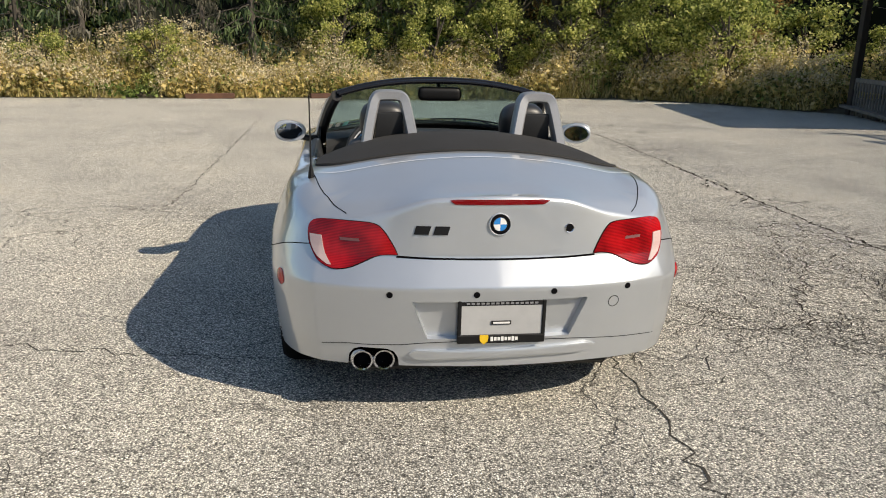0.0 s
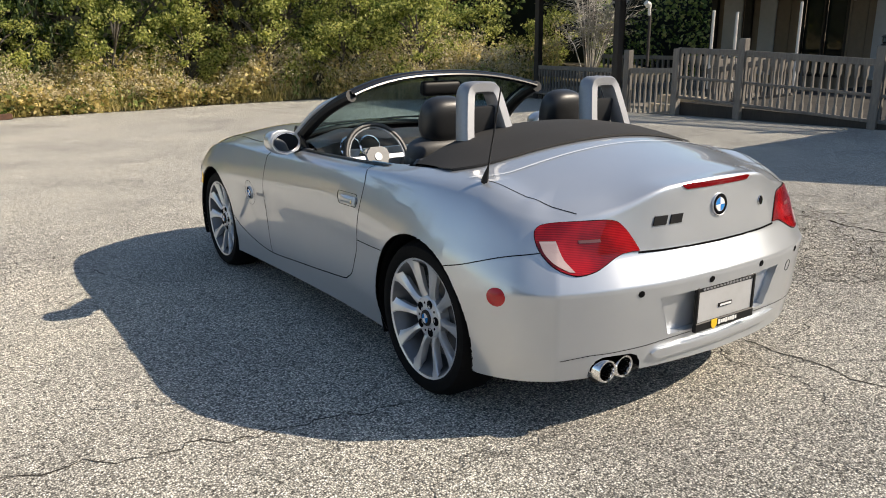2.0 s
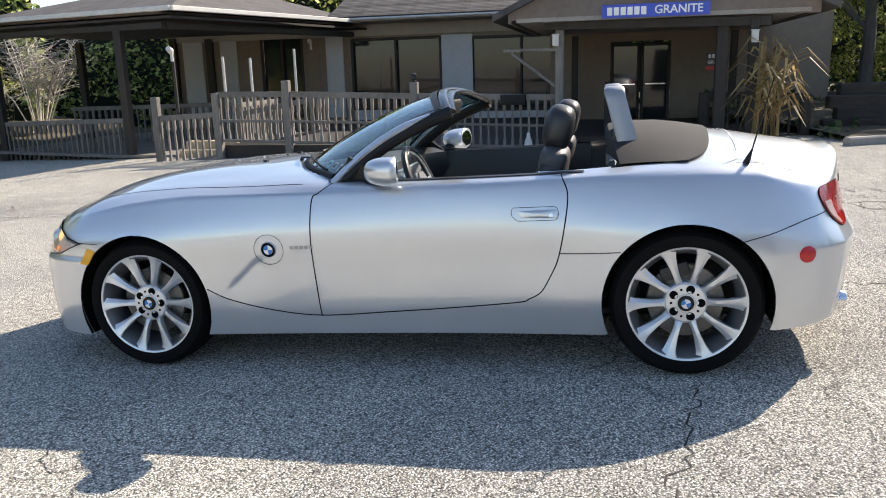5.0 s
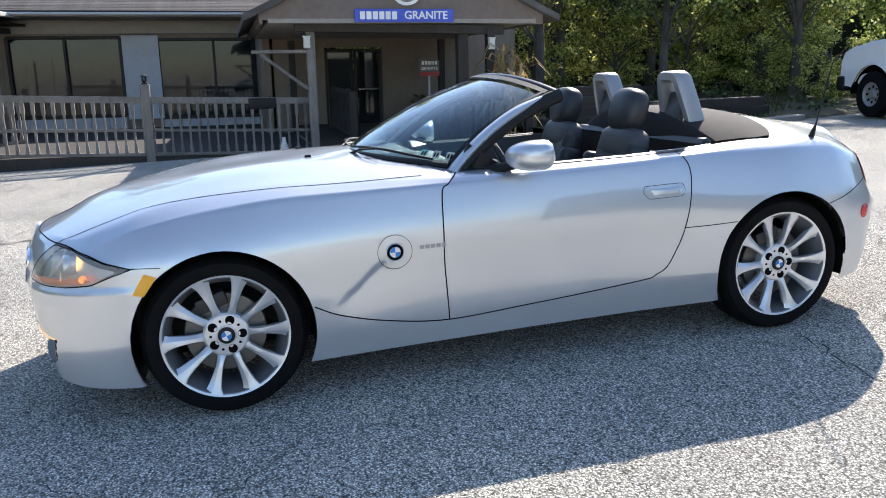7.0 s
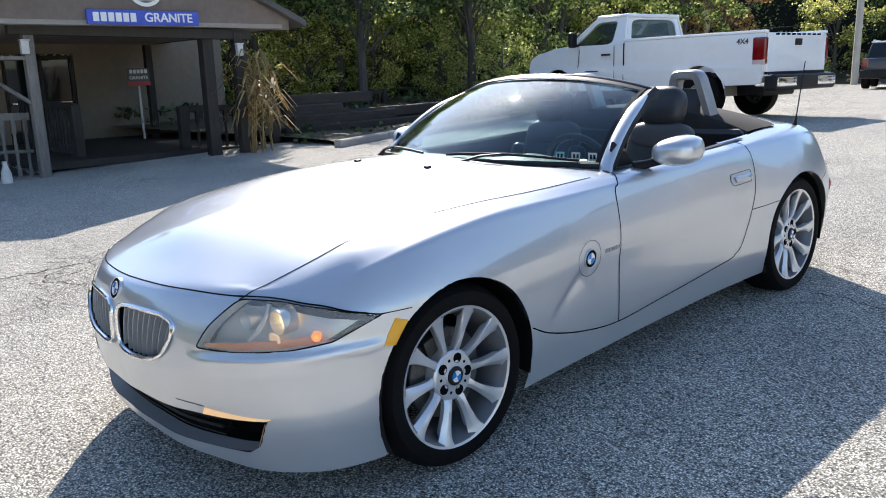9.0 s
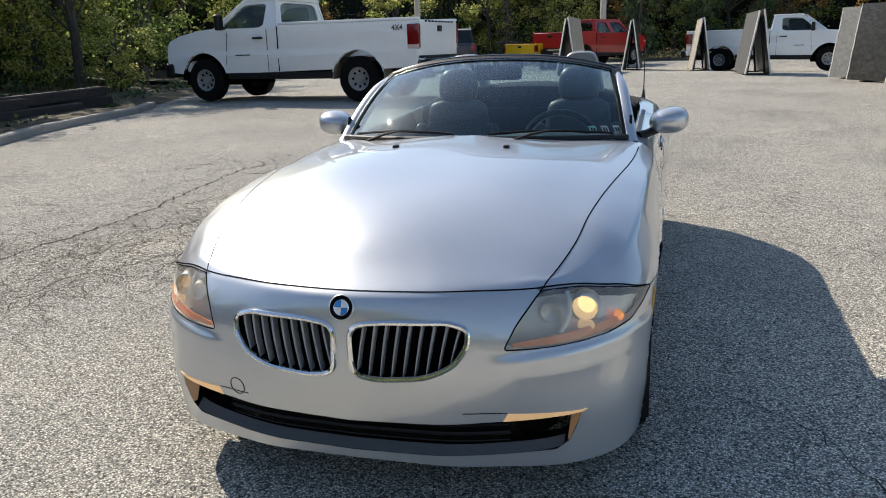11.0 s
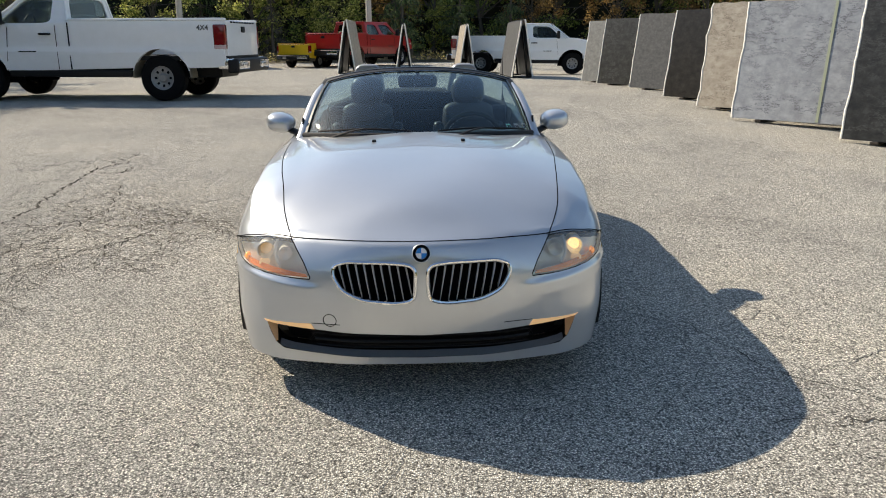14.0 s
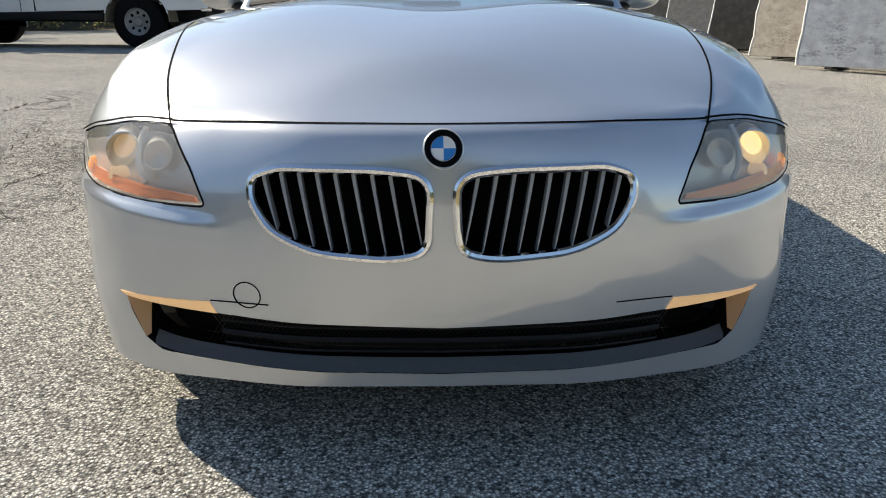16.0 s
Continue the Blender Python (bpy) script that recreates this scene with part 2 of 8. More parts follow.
def box(bm, size, m=None, bevel=0.0, seg=1, taper=1.0):
    """A bevelled block of that size, its middle at the pose m; taper narrows its top."""
    made = bmesh.ops.create_cube(bm, size=1.0)["verts"]
    for v in made:
        k = taper if v.co.z > 0 else 1.0
        v.co = Vector((v.co.x * size[0] * k, v.co.y * size[1] * k, v.co.z * size[2]))
    if bevel:
        edges = list({e for v in made for e in v.link_edges})
        res = bmesh.ops.bevel(bm, geom=edges, offset=bevel, segments=seg, affect="EDGES", profile=0.6)
        made = list({v for f in res["faces"] for v in f.verts} | {v for v in made if v.is_valid})
    if m is not None:
        bmesh.ops.transform(bm, matrix=m, verts=made)
    return made


def boxed(size, m=None, bevel=0.0, seg=1, taper=1.0):
    bm = bmesh.new()
    box(bm, size, m, bevel, seg, taper)
    return bm


def sweep(bm, pts, radius, sides=8, close=False, flat=1.0, cap=True):
    """A tube along points; radius a number or one for each point; flat squashes it in its second direction."""
    pts = [Vector(p) for p in pts]
    n = len(pts)
    rad = radius if isinstance(radius, (list, tuple)) else [radius] * n
    up, rings = None, []
    for i, p in enumerate(pts):
        a = pts[(i - 1) % n] if (i or close) else p
        c = pts[(i + 1) % n] if (i < n - 1 or close) else p
        d = (c - a).normalized()
        if up is None:
            up = Vector((0, 0, 1)) if abs(d.z) < 0.9 else Vector((1, 0, 0))
        side = d.cross(up).normalized()
        up = side.cross(d).normalized()
        rings.append([bm.verts.new(p + rad[i] * (math.cos(t) * side + math.sin(t) * flat * up)) for t in [2 * math.pi * k / sides for k in range(sides)]])
    for i in range(n if close else n - 1):
        r, s = rings[i], rings[(i + 1) % n]
        for k in range(sides):
            bm.faces.new((r[k], r[(k + 1) % sides], s[(k + 1) % sides], s[k]))
    if cap and not close:
        bm.faces.new(rings[0][::-1])
        bm.faces.new(rings[-1])
    bmesh.ops.recalc_face_normals(bm, faces=bm.faces)
    return bm


def lathe(bm, profile, sides=32, m=None, close=False):
    """Turns a profile of (radius, height) round z."""
    rows = []
    for r, z in profile:
        rows.append([bm.verts.new((r * math.cos(2 * math.pi * k / sides), r * math.sin(2 * math.pi * k / sides), z)) for k in range(sides)])
    pairs = list(zip(rows, rows[1:])) + ([(rows[-1], rows[0])] if close else [])
    for a, b in pairs:
        for k in range(sides):
            bm.faces.new((a[k], a[(k + 1) % sides], b[(k + 1) % sides], b[k]))
    if m is not None:
        bmesh.ops.transform(bm, matrix=m, verts=[v for r in rows for v in r])
    bmesh.ops.recalc_face_normals(bm, faces=bm.faces)
    return bm


def prism(bm, outline, depth, m=None, bevel=0.0):
    """An outline in x, y, drawn up by depth."""
    low = [bm.verts.new((x, y, 0)) for x, y in outline]
    top = [bm.verts.new((x, y, depth)) for x, y in outline]
    n = len(low)
    faces = [bm.faces.new(low[::-1]), bm.faces.new(top)]
    faces += [bm.faces.new((low[i], low[(i + 1) % n], top[(i + 1) % n], top[i])) for i in range(n)]
    verts = low + top
    if bevel:
        res = bmesh.ops.bevel(bm, geom=list({e for f in faces[:2] for e in f.edges}), offset=bevel, segments=2, affect="EDGES")
        verts = list({v for f in res["faces"] for v in f.verts} | {v for v in verts if v.is_valid})
    if m is not None:
        bmesh.ops.transform(bm, matrix=m, verts=verts)
    return bm


def prismed(outline, depth, m=None, bevel=0.0):
    return prism(bmesh.new(), outline, depth, m, bevel)


def spline(keys, flat=False):
    """A smooth curve through (place, value) keys, with no overshoot at the ends."""
    xs = np.array([k[0] for k in keys], float)
    ys = np.array([k[1] for k in keys], float)
    d = np.diff(ys) / np.diff(xs)
    t = np.zeros(len(xs))
    for i in range(1, len(xs) - 1):
        t[i] = 0.0 if d[i - 1] * d[i] < 0 else 2 * d[i - 1] * d[i] / (d[i - 1] + d[i] + 1e-12)
    t[0], t[-1] = (0, 0) if flat else (d[0], d[-1])

    def at(q):
        q = np.clip(np.asarray(q, float), xs[0], xs[-1])
        i = np.clip(np.searchsorted(xs, q) - 1, 0, len(xs) - 2)
        h = xs[i + 1] - xs[i]
        s = (q - xs[i]) / h
        return ((2 * s**3 - 3 * s**2 + 1) * ys[i] + (s**3 - 2 * s**2 + s) * h * t[i] + (-2 * s**3 + 3 * s**2) * ys[i + 1] + (s**3 - s**2) * h * t[i + 1])

    return at


def rounded(points, radius=0.3, n=5):
    """Cuts the corners of a closed outline into arcs; radius as a share of the shorter side."""
    out, k = [], len(points)
    for i in range(k):
        a, p, c = (Vector(points[j % k]) for j in (i - 1, i, i + 1))
        r = radius * min((a - p).length, (c - p).length)
        s, e = p + (a - p).normalized() * r, p + (c - p).normalized() * r
        out += [tuple((1 - t) ** 2 * s + 2 * t * (1 - t) * p + t * t * e) for t in [j / n for j in range(n + 1)]]
    return out


def ground_at(x, y):
    """The height of the ground over the lot's own plane."""
    far = max(0.0, -y - 9.0)
    z = -0.042 * (far * far / (far + 3.0))
    z += 0.022 * max(0.0, min(x, 9.0) - 3.0) * max(0.0, min(1.0, (y + 9.0) / 5.0))
    z -= 0.26 * math.exp(-((x + 5.0) / 4.5) ** 2 - ((y + 28.0) / 4.5) ** 2)
    z -= 0.018 * max(0.0, min(-x, 12.0) - 2.0) * max(0.0, min(1.0, (2.0 - y) / 5.0))
    return z


def on_lot(x, y, rz=0.0, up=0.0):
    """An upright pose on the ground at a place of the lot."""
    p = SLOPE @ Vector((x, y, ground_at(x, y)))
    return pose(p.x, p.y, p.z + up, 0, 0, rz)


# ---- the car ----
from mathutils.bvhtree import BVHTree

AXLE, HUB_Z, ARCH_R = 1.2475, 0.318, 0.345
STATION_X = [0, .24, .46, .646, .772, .838, .861, .858, .852, .842, .838, .848, .872, .884, .866, .800, .694, .48, .24, 0]
STATION_Y = [2.06, 2.047, 1.99, 1.892, 1.742, 1.535, 1.25, .9, .5, .1, -.35, -.75, -1.1, -1.3, -1.55, -1.755, -1.882, -1.974, -2.022, -2.035]
CORNER = 16  # the station of the bumper's rear corner, where the side folds into the tail


def folded(values, flat):
    """A smooth curve over the stations with a soft fold at the rear corner."""
    keys = list(enumerate(values))
    whole, fore, aft = spline(keys, flat), spline(keys[: CORNER + 1]), spline(keys[CORNER:])
    return lambda s: 0.4 * whole(s) + 0.6 * np.where(np.asarray(s) < CORNER, fore(s), aft(s))


plan_x = folded(STATION_X, False)
plan_y = folded(STATION_Y, True)
# Over the lamps the tail is rounder, with no fold.
top_x = spline(list(enumerate(STATION_X)))
top_y = spline(list(enumerate(STATION_Y)), True)
# Seven rings from the sill up to the spine: (height keys, inset keys) along the stations round the car.
SILL_HEIGHT = [(0, .188), (3, .172), (5, .16), (8, .175), (12, .18), (14, .205), (16, .215), (18, .232), (19, .232)]
SILL_INSET = [(0, .055), (2, .045), (3, .022), (4, .012), (5, .025), (8, .042), (12, .042), (14, .035), (16, .05), (19, .04)]
LOWER_SIDE_HEIGHT = [(0, .31), (5, .32), (8, .30), (12, .32), (15, .315), (19, .308)]
LOWER_SIDE_INSET = [(0, .03), (2, .02), (3, .004), (4, -.006), (5, .004), (7, .020), (8, .022), (10, .020), (12, .004), (15, .02), (17, .034), (19, .036)]
MIDDLE_HEIGHT = [(0, .475), (3, .485), (5, .50), (8, .50), (12, .50), (15, .535), (19, .552)]
MIDDLE_INSET = [(0, .012), (4, .004), (6, .006), (7, .009), (8, .012), (10, .0125), (11, .008), (12, 0), (15, 0), (19, .0)]
UPPER_SIDE_HEIGHT = [(0, .60), (3, .60), (5, .64), (8, .66), (12, .66), (14, .65), (16, .645), (19, .655)]
UPPER_SIDE_INSET = [(0, .02), (3, .035), (5, .012), (8, .004), (10, .004), (13, .012), (15, .032), (16.5, .056), (19, .058)]
SHOULDER_HEIGHT = [(0, .70), (2, .695), (3, .69), (4, .70), (5, .755), (6, .805), (7, .83), (9, .83), (11, .838), (13, .85), (14, .835), (15, .79), (16, .772), (17, .805), (18, .872), (19, .884)]
SHOULDER_INSET = [(0, .05), (2, .085), (3, .095), (4, .085), (5, .075), (6, .075), (7, .06), (8, .045), (10, .04), (12, .075), (13, .09), (14, .10), (15, .095), (16, .098), (17, .09), (18, .075), (19, .07)]
INNER_SHOULDER_HEIGHT = [(0, .735), (2, .735), (3, .74), (4, .765), (5, .815), (6, .852), (7, .873), (8, .874), (9, .862), (11, .868), (12, .885), (13, .893), (14, .884), (15, .852), (16, .835), (17, .858), (18, .886), (19, .890)]
INNER_SHOULDER_INSET = [(0, .13), (3, .17), (5, .20), (6, .22), (7, .20), (8, .15), (9, .105), (11, .11), (12, .16), (13, .20), (15, .20), (17, .20), (19, .15)]
RINGS = [(SILL_HEIGHT, SILL_INSET), (LOWER_SIDE_HEIGHT, LOWER_SIDE_INSET), (MIDDLE_HEIGHT, MIDDLE_INSET), (UPPER_SIDE_HEIGHT, UPPER_SIDE_INSET), (SHOULDER_HEIGHT, SHOULDER_INSET), (INNER_SHOULDER_HEIGHT, INNER_SHOULDER_INSET)]
SPINE_Y = spline([(0, 1.3), (4, 1.25), (5, 1.18), (6, 1.02), (7, .8), (8, .5), (9, .1), (11, -.75), (12, -1.0), (13, -1.15), (14, -1.27), (16, -1.36), (19, -1.36)])
SPINE_Z = spline([(-1.4, .988), (-1.2, .994), (0, .965), (.5, .942), (.8, .934), (1.1, .915), (1.3, .889)])
KNOTS = [0, .13, .30, .45, .60, .71, .86, 1.0]
# How sharply each ring is creased along the stations.
CREASE = {
    1: [(0, .3), (6, .3), (8, .5), (11, .5), (14, .3), (16, 1), (19, 1)],
    2: [(0, .2), (2, .5), (3.2, 1), (4.6, 1), (5.5, .3), (6, .2), (13, .1), (15, .6), (17, 1), (19, 1)],
    3: [(0, 0), (13, 0), (15.5, .7), (17, 1), (19, 1)],
    4: [(0, .3), (3.5, .5), (5, .85), (8, .85), (9, .5), (12, .3), (14, .3), (16, .7), (17, 1), (19, 1)],
}


def car_grid(nu=400, nv=84):
    s = np.linspace(0, 19, 2000)
    along = np.r_[0, np.cumsum(np.hypot(np.diff(plan_x(s)), np.diff(plan_y(s))))]
    s = np.interp(np.linspace(0, along[-1], nu), along, s)

    def inward(x, y):
        dx, dy = np.gradient(x, s), np.gradient(y, s)
        length = np.hypot(dx, dy) + 1e-9
        nx, ny = dy / length, -dx / length
        nx[0] = nx[-1] = 0.0
        return nx, ny

    x, y = plan_x(s), plan_y(s)
    nx, ny = inward(x, y)
    rings = []
    for i, (zk, ik) in enumerate(RINGS):
        z, inset = spline(zk, True)(s), spline(ik, True)(s)
        share = (0, 0, 0, .35, 1, 1)[i]
        px, py = x + (top_x(s) - x) * share, y + (top_y(s) - y) * share
        ax, ay = inward(px, py)
        rings.append(np.stack([px + ax * inset, py + ay * inset, z], 1))
    for r in rings:
        r[:, 0] = np.maximum(r[:, 0], 0)
        r[0, 0] = r[-1, 0] = 0
    hy = SPINE_Y(s)
    spine = np.stack([np.zeros(nu), hy, SPINE_Z(hy)], 1)
    mid = 0.48 * rings[5] + 0.52 * spine
    lift = spline([(0, .046), (4, .038), (6, .023), (8, .012), (12, .012), (15, .012), (17, .012), (19, .010)])
    mid[:, 2] += lift(s)
    rings += [mid, spine]
    v = np.linspace(0, 1, nv)
    grid = np.zeros((nu, nv, 3))
    for c in range(3):
        ys = np.stack([r[:, c] for r in rings], 1)
        k = np.array(KNOTS)
        d = np.diff(ys, axis=1) / np.diff(k)
        t = np.zeros_like(ys)
        t[:, 1:-1] = (d[:, :-1] * np.diff(k)[1:] + d[:, 1:] * np.diff(k)[:-1]) / (k[2:] - k[:-2])
        t[:, 0] = d[:, 0]
        t[:, -1] = d[:, -1]
        if c == 2:
            t[:, -1] = (SPINE_Z(hy + .01) - SPINE_Z(hy - .01)) / .02 * (rings[7][:, 1] - rings[6][:, 1]) / (k[-1] - k[-2])
        before, after = t.copy(), t.copy()
        for ring, keys in CREASE.items():
            w = spline(keys)(s)
            before[:, ring] += (d[:, ring - 1] - t[:, ring]) * w
            after[:, ring] += (d[:, ring] - t[:, ring]) * w
        i = np.clip(np.searchsorted(k, v, side="right") - 1, 0, len(k) - 2)
        h = np.diff(k)[i]
        q = (v - k[i]) / h
        grid[:, :, c] = ((2 * q**3 - 3 * q**2 + 1) * ys[:, i] + (q**3 - 2 * q**2 + q) * h * after[:, i] + (-2 * q**3 + 3 * q**2) * ys[:, i + 1] + (q**3 - q**2) * h * before[:, i + 1])
    # The diagonal fold below the side emblem.
    yy, zz = grid[:, :, 1], grid[:, :, 2]
    off = (yy - .63) * -.655 + (zz - .545) * -.755
    along = (yy - .63) * .755 + (zz - .545) * -.655
    fold = np.clip(off / .016 + .5, 0, 1) * np.exp(-np.clip(off, 0, 1) / .09) * np.clip((along + .03) / .05, 0, 1) * np.clip((.25 - along) / .08, 0, 1)
    grid[:, :, 0] -= .0085 * fold * (grid[:, :, 0] > .7)
    # The bumper's shoulder below the headlights.
    xx, yy, zz = grid[:, :, 0], grid[:, :, 1], grid[:, :, 2]
    under = (.532 + .016 * np.clip((xx - .44) / .36, 0, 1)) - zz
    ledge = np.clip(under / .016 + .5, 0, 1) * np.exp(-np.clip(under, 0, 1) / .055) * np.clip((xx - .40) / .10, 0, 1) * np.clip((yy - 1.50) / .10, 0, 1)
    grid[:, :, 0] -= .014 * ledge * nx[:, None]
    grid[:, :, 1] -= .014 * ledge * ny[:, None]
    return grid


def smooth_lid(bm):
    """Evens out the top of the boot lid."""
    near = [v for v in bm.verts if v.co.z > .80 and abs(v.co.x) < .70 and -1.93 < v.co.y < -1.12]
    p = np.array([v.co for v in near])
    u, w = (p[:, 0] / .6) ** 2, (p[:, 1] + 1.6) / .3
    terms = np.stack([u**i * w**j for i in range(2) for j in range(4)], 1)
    far = np.minimum(np.clip((.70 - np.abs(p[:, 0])) / .14, 0, 1), np.minimum(np.clip((p[:, 1] + 1.90) / .16, 0, 1), np.clip((-1.14 - p[:, 1]) / .12, 0, 1)))
    far = np.minimum(far, np.clip((p[:, 2] - .83) / .04, 0, 1))
    crown = terms @ np.linalg.lstsq(terms * (.1 + far)[:, None], p[:, 2] * (.1 + far), rcond=None)[0]
    k = far * far * (3 - 2 * far)
    for v, z in zip(near, p[:, 2] + (crown - p[:, 2]) * k):
        v.co.z = z


def smooth_hood(bm):
    """Draws the hood onto one smooth crown, faded out towards its edges."""
    near = [v for v in bm.verts if v.co.z > .72 and abs(v.co.x) < .70 and .1 < v.co.y < 1.93]
    p = np.array([v.co for v in near])
    u, w = (p[:, 0] / .7) ** 2, (p[:, 1] - 1.0) / .9
    terms = np.stack([u**i * w**j for i in range(4) for j in range(5)], 1)
    far = np.minimum(np.clip((.70 - np.abs(p[:, 0])) / .16, 0, 1), np.clip((1.90 - p[:, 1]) / .2, 0, 1))
    far = np.minimum(far, np.clip((p[:, 1] - .15) / .25, 0, 1))
    crown = terms @ np.linalg.lstsq(terms * (.3 + far)[:, None], p[:, 2] * (.3 + far), rcond=None)[0]
    k = far * far * (3 - 2 * far)
    for v, z in zip(near, p[:, 2] + (crown - p[:, 2]) * k):
        v.co.z = z


def car_skin():
    g = car_grid()
    nu, nv, _ = g.shape
    bm = bmesh.new()
    for sign in (1, -1):
        vs = [[bm.verts.new((sign * g[i, j, 0], g[i, j, 1], g[i, j, 2])) for j in range(nv)] for i in range(nu)]
        for i in range(nu - 1):
            for j in range(nv - 1):
                q = (vs[i][j], vs[i + 1][j], vs[i + 1][j + 1], vs[i][j + 1])
                bm.faces.new(q if sign < 0 else q[::-1])
    bmesh.ops.remove_doubles(bm, verts=bm.verts, dist=0.0004)
    smooth_hood(bm)
    smooth_lid(bm)
    bmesh.ops.recalc_face_normals(bm, faces=bm.faces)
    bm.normal_update()
    return bm


skin = car_skin()
SKIN = BVHTree.FromBMesh(skin)


def on_skin(axis, a, b, side=1):
    """The place and normal of the bodywork behind (a, b), seen along an axis from its positive or negative end."""
    k = "xyz".index(axis)
    far, way = [a, b], [0, 0]
    far.insert(k, 4.0 * side)
    way.insert(k, -1.0 * side)
    p, n, _, _ = SKIN.ray_cast(Vector(far), Vector(way))
    if p is None:
        far[k] = 0.8 * side if axis == "x" else (1.9 * side if axis == "y" else 0.9)
        p, n, _, _ = SKIN.find_nearest(Vector(far))
    if n[k] * side < 0:
        n = -n
    return p, n


def dense(points, step=0.02, close=False):
    pts = [Vector(p) for p in points]
    out = []
    for a, b in zip(pts, pts[1:] + ([pts[0]] if close else [])):
        n = max(1, int((b - a).length / step))
        out += [a.lerp(b, i / n) for i in range(n)]
    return out if close else out + [pts[-1]]


def curve_through(points, n=8):
    """A smooth open line through the points."""
    p = [Vector(q) for q in points]
    p = [2 * p[0] - p[1]] + p + [2 * p[-1] - p[-2]]
    out = []
    for i in range(1, len(p) - 2):
        a, b, c, d = p[i - 1 : i + 3]
        for t in [k / n for k in range(n)]:
            out.append(0.5 * (2 * b + (c - a) * t + (2 * a - 5 * b + 4 * c - d) * t * t + (3 * b - a - 3 * c + d) * t**3))
    return out + [p[-2]]


def strip(axis, points, width=0.0055, side=1, lift=0.0008, smooth=True):
    """A narrow band lying on the bodywork."""
    line = curve_through(points) if smooth else dense(points)
    bm = bmesh.new()
    hits = [on_skin(axis, p[0], p[1], side) for p in line]
    rows = []
    for i, (p, n) in enumerate(hits):
        d = hits[min(i + 1, len(hits) - 1)][0] - hits[max(i - 1, 0)][0]
        w = d.cross(n).normalized() * width / 2
        rows.append([bm.verts.new(p + n * lift + w), bm.verts.new(p + n * (lift + 0.0006)), bm.verts.new(p + n * lift - w)])
    for a, b in zip(rows, rows[1:]):
        for k in (0, 1):
            bm.faces.new((a[k], a[k + 1], b[k + 1], b[k]))
    return bm


def patch(axis, outline, side=1, lift=0.003, rings=6, skirt=0.006, dome=0.0, flat=None, step=0.015):
    """A plate that follows the bodywork inside an outline, with an edge turned in. flat: how far it keeps to one plane instead."""
    line = dense(outline, step, close=True)
    mid = sum(line, Vector((0, 0))) / len(line)
    bm = bmesh.new()
    k = "xyz".index(axis)
    mp, mn = on_skin(axis, mid[0], mid[1], side)

    def place(q, up):
        p, n = on_skin(axis, q[0], q[1], side)
        if flat:
            aim = Vector(p)
            aim[k] = mp[k]
            p, n = p.lerp(aim, flat), n.lerp(mn, flat).normalized()
        return p + n * up

    rows = [[bm.verts.new(place(q, lift - skirt)) for q in line]]
    for r in range(rings):
        f = 1 - r / rings
        rows.append([bm.verts.new(place(mid + (q - mid) * f, lift + dome * (1 - f * f))) for q in line])
    m = len(line)
    for a, b in zip(rows, rows[1:]):
        for i in range(m):
            bm.faces.new((a[i], a[(i + 1) % m], b[(i + 1) % m], b[i]))
    c = bm.verts.new(place(mid, lift + dome))
    for i in range(m):
        bm.faces.new((rows[-1][i], rows[-1][(i + 1) % m], c))
    bmesh.ops.recalc_face_normals(bm, faces=bm.faces)
    if sum((f.normal.dot(mn) * f.calc_area() for f in bm.faces)) < 0:
        bmesh.ops.reverse_faces(bm, faces=bm.faces)
    return bm


def inside(poly, a, b):
    hit, j = False, len(poly) - 1
    for i in range(len(poly)):
        (xi, yi), (xj, yj) = poly[i], poly[j]
        if (yi > b) != (yj > b) and a < (xj - xi) * (b - yi) / (yj - yi) + xi:
            hit = not hit
        j = i
    return hit


def nearest(poly, a, b):
    best = None
    for i in range(len(poly)):
        (x0, y0), (x1, y1) = poly[i - 1], poly[i]
        dx, dy = x1 - x0, y1 - y0
        t = max(0, min(1, ((a - x0) * dx + (b - y0) * dy) / (dx * dx + dy * dy + 1e-12)))
        q = (x0 + t * dx, y0 + t * dy)
        d = math.hypot(q[0] - a, q[1] - b)
        if best is None or d < best[0]:
            best = (d, q)
    return best


def cut(bm, axis, outline, where, reach=0.0115):
    """Cuts an opening through the skin, with its rim drawn onto the outline."""
    k = "xyz".index(axis)
    i, j = [n for n in range(3) if n != k]
    lo, hi = [min(p[n] for p in outline) - 0.05 for n in (0, 1)], [max(p[n] for p in outline) + 0.05 for n in (0, 1)]
    some = [v for v in bm.verts if where(v.co) and lo[0] < v.co[i] < hi[0] and lo[1] < v.co[j] < hi[1]]
    for v in some:
        d, q = nearest(outline, v.co[i], v.co[j])
        if d < reach:
            v.co[i], v.co[j] = q
    mid = lambda f: f.calc_center_median()  # noqa: E731
    gone = [f for f in {f for v in some for f in v.link_faces} if where(mid(f)) and inside(outline, mid(f)[i], mid(f)[j])]
    bmesh.ops.delete(bm, geom=gone, context="FACES")


def mirrored(outline):
    return [(-a, b) for a, b in outline[::-1]]


def both_sides(half):
    """A whole outline from its half at x >= 0, given from front to back."""
    return half + [(-a, b) for a, b in half[::-1] if a > 1e-6]


def circle(a, b, r, n=72):
    return [(a + r * math.cos(2 * math.pi * i / n), b + r * math.sin(2 * math.pi * i / n)) for i in range(n)]


